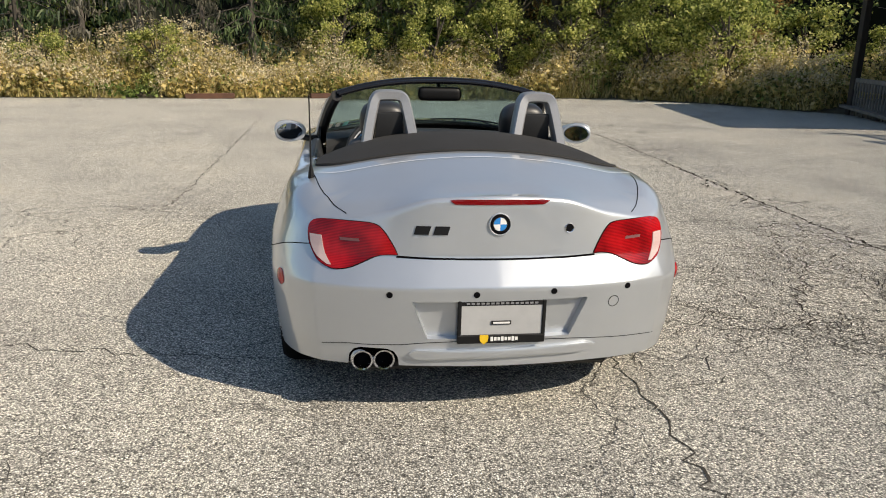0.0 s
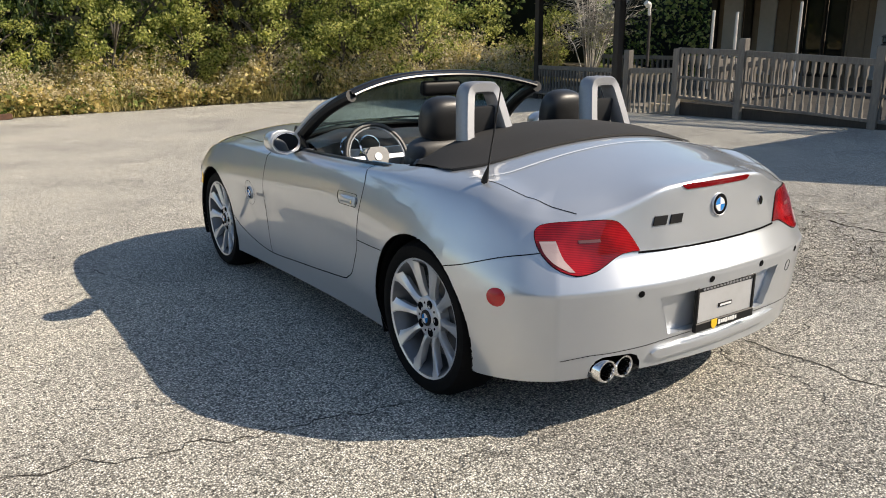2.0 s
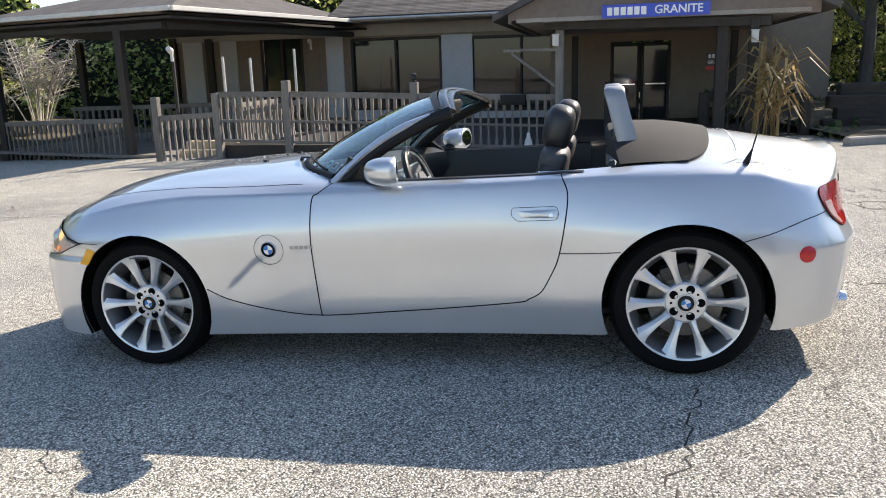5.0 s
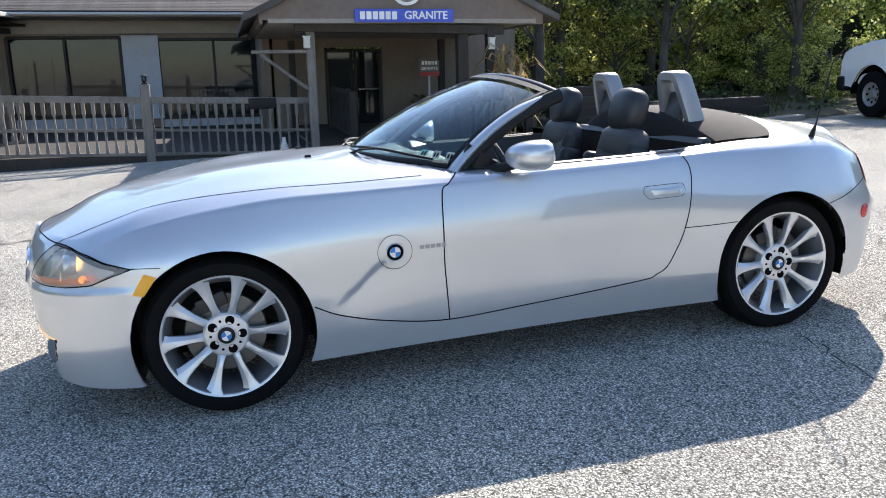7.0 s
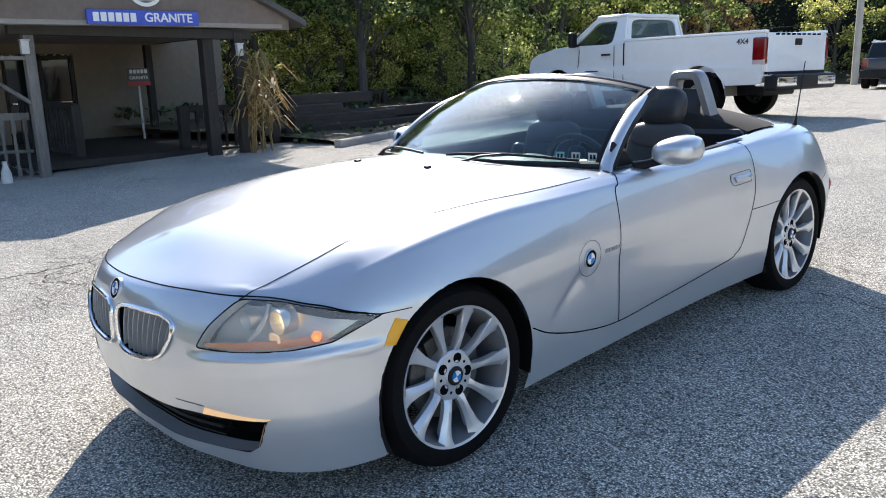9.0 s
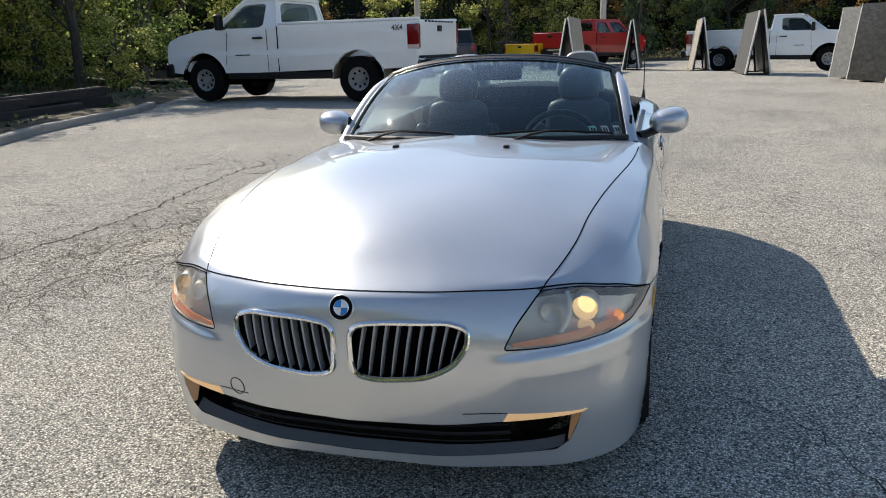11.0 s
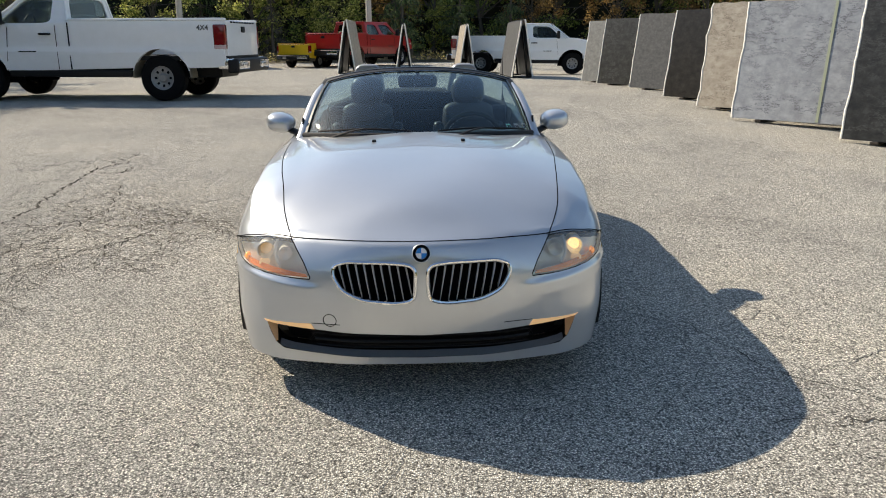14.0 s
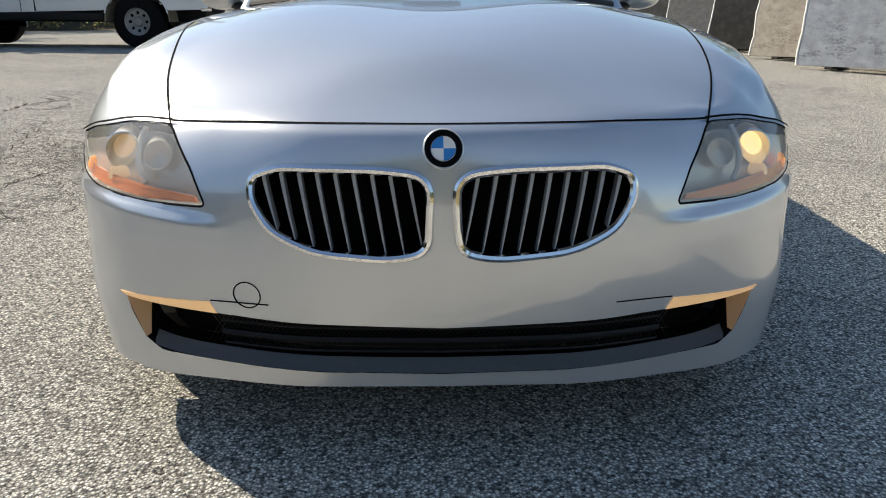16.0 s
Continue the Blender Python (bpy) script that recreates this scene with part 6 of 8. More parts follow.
FIELD = [e for e in NORTH[::-1] if -18 <= e[0] <= 11.2]
weeds("weeds", FIELD, .05, 3.8, 21000, 1.7, 21, [("weed", .66, "stem", "yellow-green goldenrod and weeds along the lot's edge"), ("seed", .36, "head", "pale dried seed heads above the weeds"),
      ("leaf_green", .10, "stem", "low green weeds along the lot's edge"), ("tall_grass", .55, "blade", "tall straw-coloured grass among the weeds")], "weeds", -.22, .45)
weeds("undergrowth", EAST[::-1], .6, 9, 2600, .42, 22, [("grass", .8, "blade", "shaded rough grass behind the kerb"), ("needle", .2, "stem", "shaded undergrowth behind the kerb")], "undergrowth")
weeds("undergrowth", SOUTH, -.4, -6, 3000, 1.0, 23, [("grass", .4, "blade", "grass below the far trees"), ("weed", .6, "stem", "brush below the far trees")], "brush")

# Rusty beams half hidden at the lot's edge.
for x, y, rz, w in ((-4.05, 17.45, 14, 1.3), (-.95, 18.35, 18, .9)):
    tagged(part("beam", boxed((w, .16, .14), on_lot(x, y, rz, .07), .01), material("rusty beam", (.05, .028, .02), .8, vary=(.13, .06, .035), grain=20, bump=.003)), "rusty timber beam lying at the weeds' edge", "beam")


# Dense woods behind the single trees.
def woods(name, edge, depth, tall, count, seed, mats, label, gap=.05):
    rng = random.Random(seed)
    line = [Vector(e) for e in resample(edge, 1.0)]
    out = []
    for i, p in enumerate(line):
        d = (line[min(i + 1, len(line) - 1)] - line[max(i - 1, 0)]).normalized()
        out.append(p + Vector((-d.y, d.x)) * depth)
    # Near-black sheet behind the leaves paints the shade between the trees.
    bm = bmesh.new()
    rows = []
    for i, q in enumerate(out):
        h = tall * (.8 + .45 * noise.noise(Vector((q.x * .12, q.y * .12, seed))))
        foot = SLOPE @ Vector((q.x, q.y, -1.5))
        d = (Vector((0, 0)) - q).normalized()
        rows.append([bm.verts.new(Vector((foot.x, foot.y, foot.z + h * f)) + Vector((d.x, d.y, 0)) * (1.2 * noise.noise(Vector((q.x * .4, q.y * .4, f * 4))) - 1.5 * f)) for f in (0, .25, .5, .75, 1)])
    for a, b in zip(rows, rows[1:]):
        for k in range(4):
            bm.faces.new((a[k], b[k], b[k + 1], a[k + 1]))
    tagged(part(name + "_depth", bm, M["shade"]), "near-black sheet painting the shade inside the woods", "woods", kind="structure")
    for mat, share in mats:
        bm = bmesh.new()
        for i in range(int(count * share)):
            k = rng.randrange(len(out) - 1)
            q = out[k].lerp(out[k + 1], rng.random())
            d = (Vector((0, 0)) - q).normalized()
            h = tall * (.85 + .45 * noise.noise(Vector((q.x * .12, q.y * .12, seed))))
            f = rng.random()
            if noise.noise(Vector((q.x * .34, q.y * .34, f * 3.5 + seed))) < gap:
                continue
            p = SLOPE @ Vector((q.x, q.y, -1.2)) + Vector((0, 0, h * f)) + Vector((d.x, d.y, 0)) * (rng.random() * 1.8 - 1.0 * f)
            leaf(bm, p, rng.uniform(.12, .27), rng, .3)
        tagged(part(name, bm, M[mat], smooth=False), label, "woods", kind="stuff")


M["shade"] = material("painted woods shade", (0.004, 0.006, 0.003), 0.95, vary=(0.012, 0.015, 0.006), grain=3, broad=.6)
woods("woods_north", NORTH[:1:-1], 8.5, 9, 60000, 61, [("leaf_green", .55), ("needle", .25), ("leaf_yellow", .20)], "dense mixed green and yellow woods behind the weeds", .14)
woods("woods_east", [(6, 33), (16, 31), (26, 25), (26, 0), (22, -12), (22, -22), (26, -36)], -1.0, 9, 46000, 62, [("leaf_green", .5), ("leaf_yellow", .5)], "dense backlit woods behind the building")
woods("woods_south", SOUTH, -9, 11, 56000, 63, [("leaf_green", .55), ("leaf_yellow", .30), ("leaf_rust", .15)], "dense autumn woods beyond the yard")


# ---- the building ----
def gz(x, y):
    return (SLOPE @ Vector((x, y, ground_at(x, y)))).z


def post(p, q, r, parent, mat="fence", name="post", bevel=.008):
    """A square timber from p to q."""
    p, q = Vector(p), Vector(q)
    d = q - p
    turn = d.to_track_quat("Z", "X").to_matrix().to_4x4()
    w = r if isinstance(r, tuple) else (r, r)
    return part(name, boxed((w[0], w[1], d.length), Matrix.Translation((p + q) / 2) @ turn, bevel), M[mat], parent)


def turned(p, q, r):
    """A baluster from p to q, square at its ends and waisted between."""
    bm = bmesh.new()
    rows = []
    for f, k in ((0, .62), (.16, .62), (.21, .36), (.48, .52), (.72, .36), (.78, .68), (1, .68)):
        c, w = Vector(p).lerp(Vector(q), f), r * k
        rows.append([bm.verts.new(c + Vector((x * w, y * w, 0))) for x, y in ((-1, -1), (1, -1), (1, 1), (-1, 1))])
    for a, b in zip(rows, rows[1:]):
        for i in range(4):
            bm.faces.new((a[i], a[(i + 1) % 4], b[(i + 1) % 4], b[i]))
    return bm


def railing(name, a, b, low, high, pitch, label, mat="fence", mid=None, posts=(True, True), post_top=.18, r=.038):
    """A railing between two plan points; low and high: heights at a and b over the ground datum given as ((la, ha), (lb, hb))."""
    t = thing(name, Matrix.Translation((a[0], a[1], low[0])), label, "railing", "railings of the deck")
    inv = Matrix.Translation((-a[0], -a[1], -low[0]))
    A, B = Vector((a[0], a[1], 0)), Vector((b[0], b[1], 0))
    at = lambda f, z0, z1: inv @ (A.lerp(B, f) + Vector((0, 0, z0 + (z1 - z0) * f)))  # noqa: E731
    length = (B - A).length
    post(at(0, high[0], high[1]), at(1, high[0], high[1]), (.10, .045), t, mat, "top_rail")
    post(at(0, low[0] + .06, low[1] + .06), at(1, low[0] + .06, low[1] + .06), (.05, .06), t, mat, "bottom_rail")
    if mid:
        post(at(0, mid[0], mid[1]), at(1, mid[0], mid[1]), (.045, .05), t, mat, "mid_rail")
    n = max(2, int(length / pitch))
    for i in range(n):
        f = (i + .5) / n
        lo, hi = low[0] + (low[1] - low[0]) * f, high[0] + (high[1] - high[0]) * f
        part("baluster", turned(at(f, lo + .05, lo + .05), at(f, hi - .02, hi - .02), r), M[mat], t)
    for on, f in zip(posts, (0, 1)):
        if on:
            post(at(f, low[0] - .35, low[1] - .35), at(f, high[0] + post_top, high[1] + post_top), .135, t, mat, "post")
    return t


D = -.03  # floor of the deck
LOWER = -.19


def lower_railing(name, a, b, low, high, pitch, label, mid=None, **rest):
    """A railing of the sunken deck."""
    drop = lambda pair: tuple(z + LOWER for z in pair) if pair else None  # noqa: E731
    return railing(name, a, b, drop(low), drop(high), pitch, label, mid=drop(mid), **rest)


lower_railing("deck_railing", (9.30, 4.75), (9.18, 2.36), (D + .32, D + .26), (1.20, 1.12), .135, "weathered grey wooden deck railing with square balusters", mid=(.72, .66), post_top=.24)
lower_railing("deck_railing", (9.18, 2.36), (8.92, -.10), (D + .26, D + .22), (1.12, 1.06), .135, "weathered grey wooden deck railing in shade", mid=(.66, .60), posts=(False, False))
lower_railing("deck_railing", (9.34, 6.15), (9.30, 4.75), (D + .36, D + .32), (1.22, 1.20), .135, "weathered grey wooden deck railing beside the steps", mid=(.75, .72), posts=(True, False), post_top=.03)
lower_railing("ramp_railing", (9.42, 7.44), (9.34, 6.15), (-.15, .05), (.80, .86), .13, "sunlit wooden ramp railing beside steps", posts=(True, False), post_top=.40)
lower_railing("ramp_railing", (10.4, 6.3), (10.1, 4.3), (.1, .45), (.80, 1.12), .13, "sloping wooden ramp railing beside steps", posts=(False, False))
lower_railing("porch_railing", (10.4, 8.75), (11.45, 12.55), (-.15, -.28), (.72, .62), .16, "dark-shaded porch railing beside the bank", posts=(False, False))
lower_railing("porch_railing", (11.1, 6.6), (14.5, 6.9), (.05, .05), (.95, .95), .16, "shaded porch railing beside the wall", posts=(True, False), post_top=.05)
lower_railing("porch_railing", (13.6, 12.4), (13.4, 7.5), (-.1, -.1), (.85, .9), .18, "shaded porch railing at the back of the deck", posts=(False, False))
railing("yard_fence", (13.4, -4.6), (14.6, -10.6), (-.35, -.1), (.62, .85), .15, "dark picket fence under the trees", "dark_wood", posts=(True, True), post_top=.05)
lantern = thing("post_lantern", Matrix.Translation((9.18, 2.36, 1.36 + LOWER)), "small black lantern on a railing post", "lantern")
part("base", lathe(bmesh.new(), [(0, 0), (.045, 0), (.045, .02), (.02, .03)], 12), M["black"], lantern)
part("glass", lathe(bmesh.new(), [(.02, .03), (.04, .05), (.035, .11)], 12), M["pane"], lantern)
part("cap", lathe(bmesh.new(), [(.055, .11), (.05, .13), (.012, .15), (0, .15)], 12), M["black"], lantern)

planter = thing("planter_box", Matrix.Translation((8.96, .63, .76)), "small dark planter box hung on the deck railing", "planter")
part("box", boxed((.15, .40, .15), pose(0, 0, .075), .02, 2, 1.06), M["black"], planter)
part("rim", boxed((.17, .42, .025), pose(0, 0, .155), .01, 2), M["black"], planter)
for y in (-.13, .13):
    part("hook", sweep(bmesh.new(), [(.06, y, .14), (.075, y, .19), (.13, y, .20)], .008, 6), M["black"], planter)

deck = thing("deck", Matrix.Translation((9, 2, 0)), "weathered timber deck with a dark skirt board", "deck", kind="structure")
inv = Matrix.Translation((-9, -2, 0))
part("skirt", prismed([(9.42, 6.2), (8.98, -.2), (9.02, -.2), (9.46, 6.2)], .30, inv @ Matrix.Translation((0, 0, -.20))), M["dark_wood"], deck)
part("decking", prismed([(9.46, 6.2), (9.02, -.2), (17, -.2), (17, 6.2)], .05, inv @ Matrix.Translation((0, 0, .02))), M["decking"], deck)
part("entry_deck", prismed([(9.0, -.2), (9.1, -4.2), (17, -4.2), (17, -.2)], .10, inv @ Matrix.Translation((0, 0, .12))), M["dark_wood"], deck)
part("porch_floor", prismed([(10.2, 8.6), (11.3, 12.8), (17, 12.8), (17, 6.2), (10.4, 6.25)], .06, inv @ Matrix.Translation((0, 0, -.22))), M["fence"], deck)
steps = thing("steps", Matrix.Translation((9.6, 6.8, -.2)), "pale timber steps up to the deck", "steps", kind="structure")
for k in range(3):
    part("tread", boxed((.30, 1.1, .06), pose(.2 + .28 * k, 0, -.02 + .15 * k), .008), M["new_wood"], steps)
    part("riser", boxed((.04, 1.1, .13), pose(.08 + .28 * k, 0, -.10 + .15 * k)), M["new_wood"], steps)
part("landing_block", boxed((.6, .5, .16), pose(-.25, -.4, -.06), .02), M["concrete"], steps)

house = thing("wall_east", Matrix(), "single-storey taupe building with dark windows and shingle roof", "building", kind="structure")


def wall_with_holes(name, x, y0, y1, z0, z1, holes, mat, thick=.2):
    """A wall in the plane x, its openings (ya, yb, za, zb) cut through."""
    bm = bmesh.new()
    ys = sorted({y0, y1, *[h[0] for h in holes], *[h[1] for h in holes]})
    zs = sorted({z0, z1, *[h[2] for h in holes], *[h[3] for h in holes]})
    for ya, yb in zip(ys, ys[1:]):
        for za, zb in zip(zs, zs[1:]):
            ym, zm = (ya + yb) / 2, (za + zb) / 2
            if not any(h[0] < ym < h[1] and h[2] < zm < h[3] for h in holes):
                box(bm, (thick, yb - ya, zb - za), pose(x + thick / 2, ym, zm))
    bmesh.ops.remove_doubles(bm, verts=bm.verts, dist=.0005)
    return part(name, bm, M[mat], house, smooth=False)


HOLES = [(3.53, 6.0, .38, 2.23), (.05, 2.68, .30, 2.18), (7.45, 8.65, .2, 2.35)]
wall_with_holes("main_wall", 17.0, -.5, 11.47, -.6, 2.9, HOLES, "siding")
part("end_wall", boxed((6, .2, 3.5), pose(20.2, 11.37, 1.15)), M["siding"], house)
for y in np.arange(-.4, 11.4, .41):
    if not any(h[0] - .02 < y < h[1] + .02 for h in HOLES):
        part("batten", boxed((.03, .05, 3.0), pose(16.985, float(y), 1.2)), M["siding"], house)
part("pale_panel", boxed((.05, .84, 2.0), pose(16.96, 3.07, 1.28), .01), M["panel"], house, "pale grey panel between windows")
part("pale_panel", boxed((.05, .5, 2.2), pose(16.96, 6.5, 1.25), .01), M["panel"], house)
part("pale_panel", boxed((.05, .62, 2.2), pose(16.96, 10.75, 1.25), .01), M["panel"], house)
part("pale_panel", boxed((.05, .50, 2.2), pose(16.96, 9.65, 1.25), .01), M["panel"], house)
part("dark_post", boxed((.12, .20, 2.5), pose(16.92, 11.33, 1.2), .01), M["dark_wood"], house)
part("dark_post", boxed((.10, .22, 2.4), pose(16.93, 10.22, 1.2), .01), M["dark_wood"], house)
for y0, y1, top in ((3.53, 6.0, .33), (.05, 2.68, .25)):
    for k in range(6):
        w = (y1 - y0) / 6
        part("sill_board", boxed((.04, w - .012, top + .55), pose(16.965, y0 + (k + .5) * w, (top - .55) / 2), .004), M["panel"], house)
for k, (ya, yb, za, zb) in enumerate(HOLES):
    w = thing("window_%d" % (k + 1) if k < 2 else "door_1", Matrix.Translation((17.0, (ya + yb) / 2, za)), "dark window in a black frame reflecting the lot" if k < 2 else "dark glazed side door in a black frame", "window" if k < 2 else "door", kind="structure")
    ww, hh = yb - ya, zb - za
    for dy, dz, sy, sz in ((0, 0, ww, .07), (0, hh, ww, .07), (-ww / 2, hh / 2, .07, hh), (ww / 2, hh / 2, .07, hh), (0, hh / 2, .06, hh)):
        part("frame", boxed((.09, sy, sz), pose(.0, dy, dz), .006), M["dark_wood"], w)
    for s in (-1, 1):
        part("pane", boxed((.015, ww / 2 - .05, hh - .06), pose(.08, s * ww / 4, hh / 2)), M["pane"], w)
part("frieze", boxed((.06, 12.0, .30), pose(16.94, 5.47, 2.47)), M["soffit"], house, "tan board above the windows")
part("soffit", boxed((1.25, 6.6, .05), pose(16.4, 2.5, 2.66)), M["soffit"], house)
# Main roof, laid with courses of shingles.
part("roof_deck", prismed([(0, 0), (6.0, 0), (6.0, 2.3)], 7.2, Matrix.Translation((15.75, 6.2, 2.72)) @ pose(0, 0, 0, 90)), M["shingle"], house, "dark grey shingle roof")
course = None
for r in range(26):
    ob = part("shingle_course", boxed((.15, 7.2, .020), pose(0, 0, 0, 0, -19, 0)), M["shingle"], house) if course is None else new("shingle_course", course)
    course = ob.data
    ob.parent = house
    ob.matrix_local = pose(15.78 + .11 * r, 2.6, 2.772 + .0421 * r)
part("gutter", boxed((.10, 7.0, .06), pose(15.72, 2.5, 2.69), .02), M["panel"], house, "metal gutter along the eave")
# Porch wing at the left with its own roof on posts.
porch = thing("roof_porch", Matrix(), "low porch roof on dark posts, its shingles sunlit", "roof", kind="structure")
for p in ((11.47, 12.6), (10.4, 8.7), (14.5, 12.6)):
    post((p[0], p[1], -.6), (p[0], p[1], 2.30), .16, porch, "dark_wood", "post")
for (a, b) in (((10.35, 7.6), (11.6, 13.1)), ((10.4, 7.7), (16.6, 5.9))):
    post((*a, 2.36), (*b, 2.36), (.12, .26), porch, "dark_wood", "beam")
    post((*a, 2.60), (*b, 2.60), (.05, .20), porch, "fascia", "fascia")
EAVE = [(10.1, 7.35), (11.45, 13.6), (17.2, 13.6), (17.2, 5.45)]
part("ceiling", prismed(EAVE, .05, Matrix.Translation((0, 0, 2.48))), M["dark_wood"], porch)
bm = bmesh.new()
v = [bm.verts.new((x, y, 2.66)) for x, y in EAVE] + [bm.verts.new((14.2, 8.9, 3.7)), bm.verts.new((17.2, 9.4, 3.75))]
for f in ((0, 1, 4), (1, 2, 5, 4), (0, 4, 5, 3)):
    bm.faces.new([v[i] for i in f])
bm.faces.new([v[i] for i in (3, 2, 1, 0)])
bmesh.ops.recalc_face_normals(bm, faces=bm.faces)
part("shingles", bm, M["shingle"], porch, "sunlit grey shingles", smooth=False)
post((10.05, 7.3, 2.66), (16.2, 5.5, 2.66), (.09, .12), porch, "gutter", "gutter")
post((10.05, 7.3, 2.66), (11.45, 13.6, 2.66), (.09, .12), porch, "gutter", "gutter")
for x, y, z in ((9.44, 7.03, 1.86), (16.2, 6.9, 2.2)):
    fl = thing("flood_light", Matrix.Translation((x, y, z)), "white twin flood light on a bracket", "lamp")
    part("head", lathe(bmesh.new(), [(0, .05), (.05, .05), (.06, -.05), (.02, -.08)], 14, pose(-.03, 0, 0, 0, -60)), M["gutter"], fl)
    part("bracket", boxed((.05, .05, .22), pose(.04, 0, -.10), .005), M["gutter"], fl)
post((9.5, 7.03, .7), (9.5, 7.03, 1.8), .05, house, "dark_wood", "lamp_pole")
for x, y, z1 in ((11.2, 6.9, 1.75), (11.0, 6.2, 1.7), (12.6, 5.9, 1.9)):
    po = thing("umbrella_pole", Matrix.Translation((x, y, .2)), "thin pale pole standing on the deck", "pole", "poles on the deck")
    part("shaft", sweep(bmesh.new(), [(0, 0, 0), (0, 0, z1 - .2)], .03, 8), M["gutter"], po)

# Entrance canopy with a gable.
canopy = thing("entrance_canopy", Matrix.Translation((8.5, -1.6, 0)), "grey gabled entrance canopy on dark posts over the deck", "canopy", kind="structure")
inv = Matrix.Translation((-8.5, 1.6, 0))
GABLE = [(.62, 2.06), (-3.82, 2.0), (-3.82, 2.14), (-2.7, 2.72), (-1.6, 3.2), (-.5, 2.75), (.62, 2.22)]
part("gable_front", prismed([(y, z) for y, z in GABLE], .10, inv @ Matrix.Translation((8.30, 0, 0)) @ Matrix(((0, 0, 1, 0), (1, 0, 0, 0), (0, 1, 0, 0), (0, 0, 0, 1)))), M["fascia"], canopy, "grey-brown gable board")
part("canopy_ceiling", boxed((5.2, 4.2, .06), inv @ pose(10.9, -1.6, 2.05)), M["soffit"], canopy)
for s in (1, -1):
    a = inv @ Vector((8.15, -1.6, 3.30))
    run = prismed([(0, 0), (2.45, -1.16), (2.45, -1.26), (0, -.10)], 5.6)
    m = Matrix.Translation(a) @ Matrix(((0, 0, 1, 0), (s, 0, 0, 0), (0, 1, 0, 0), (0, 0, 0, 1)))
    bmesh.ops.transform(run, matrix=m, verts=run.verts)
    bmesh.ops.recalc_face_normals(run, faces=run.faces)
    part("canopy_roof", run, M["shingle"], canopy)
    part("side_fascia", boxed((5.2, .05, .22), inv @ pose(10.9, -1.6 + s * 2.2, 2.12)), M["fascia"], canopy)
post(inv @ Vector((8.62, .1, 1.98)), inv @ Vector((8.45, -3.2, 1.92)), (.14, .14), canopy, "dark_wood", "beam")
for x, y in ((8.68, -.14), (8.44, -2.97), (8.6, -2.55), (12.6, -3.3), (12.9, -.2)):
    post(inv @ Vector((x, y, -.15)), inv @ Vector((x, y, 1.96)), .13 if y > -2 or y < -2.9 else .17, canopy, "fence" if y == -.14 else "dark_wood", "post")
post(inv @ Vector((8.70, .75, 1.62)), inv @ Vector((8.68, -.1, 1.62)), (.05, .10), canopy, "fence", "bracket")
post(inv @ Vector((8.70, .62, 1.58)), inv @ Vector((8.68, -.08, 1.05)), (.05, .09), canopy, "fence", "brace")
for x, y, z in ((8.60, -.08, 1.75), (8.36, -2.97, 1.70)):
    bx = thing("post_lamp", Matrix.Translation((x, y, z)), "small white lamp box on a canopy post", "lamp", "lamps on the canopy posts")
    part("box", boxed((.09, .10, .17), None, .015, 2), M["gutter"], bx)
    part("cap", boxed((.11, .12, .02), pose(0, 0, .09), .005), M["gutter"], bx)
wall_with_holes("entry_wall", 13.4, -5.2, .2, -.4, 2.3, [(-2.18, -.93, .15, 1.84)], "siding")
part("entry_side", boxed((3.6, .2, 2.9), pose(15.2, .25, 1.1)), M["siding"], house)
part("entry_end", boxed((7, .2, 2.7), pose(17, -5.2, .95)), M["siding"], house)
door = thing("door_2", Matrix.Translation((13.4, -1.55, .15)), "dark double glass entrance doors under the canopy", "door", kind="structure")
for s in (-1, 1):
    for dy, dz, sy, sz in ((s * .31, .03, .58, .08), (s * .31, 1.62, .58, .07), (s * .04, .83, .06, 1.6), (s * .58, .83, .06, 1.6), (s * .31, .80, .56, .05)):
        part("frame", boxed((.08, sy, sz), pose(.05, dy, dz), .005), M["dark_wood"], door)
    part("pane", boxed((.02, .52, 1.6), pose(.06, s * .31, .83)), M["pane"], door)
    part("push_bar", boxed((.04, .42, .035), pose(-.02, s * .31, .80), .008), M["chrome"], door)


def lettering(text, size, m, mat, parent, name="lettering", depth=.008):
    cu = bpy.data.curves.new(name, "FONT")
    cu.body, cu.size, cu.extrude, cu.align_x, cu.align_y, cu.offset = text, size, depth, "CENTER", "CENTER", size * .018
    ob = new(name, cu)
    dg = bpy.context.evaluated_depsgraph_get()
    me = bpy.data.meshes.new_from_object(ob.evaluated_get(dg))
    bpy.data.objects.remove(ob)
    me.materials.clear()
    me.materials.append(M[mat])
    out = new(name, me)
    out.parent = parent
    out.matrix_local = m
    return out


FACE = Matrix(((0, 0, -1, 0), (-1, 0, 0, 0), (0, 1, 0, 0), (0, 0, 0, 1)))
sign = thing("business_sign", Matrix.Translation((8.27, -1.55, 2.125)), "blue sign with white capitals on the canopy's gable", "sign")
part("board", boxed((.03, 1.54, .19), None, .004), M["sign_blue"], sign)
for k in range(6):
    part("name_bar", boxed((.012, .075, .115), pose(-.018, .655 - .098 * k, 0)), M["white"], sign)
lettering("GRANITE", .165, Matrix.Translation((-.018, -.33, 0)) @ FACE, "white", sign)
disc = thing("gable_vent", Matrix.Translation((8.27, -1.58, 2.52)), "round white louvred vent in the canopy's gable", "vent")
part("ring", lathe(bmesh.new(), [(.20, 0), (.245, 0), (.25, .02), (.20, .02)], 40, pose(0, 0, 0, 0, -90), True), M["white"], disc)
part("backing", lathe(bmesh.new(), [(0, .004), (.20, .004), (.20, 0)], 40, pose(0, 0, 0, 0, -90)), M["fascia"], disc)
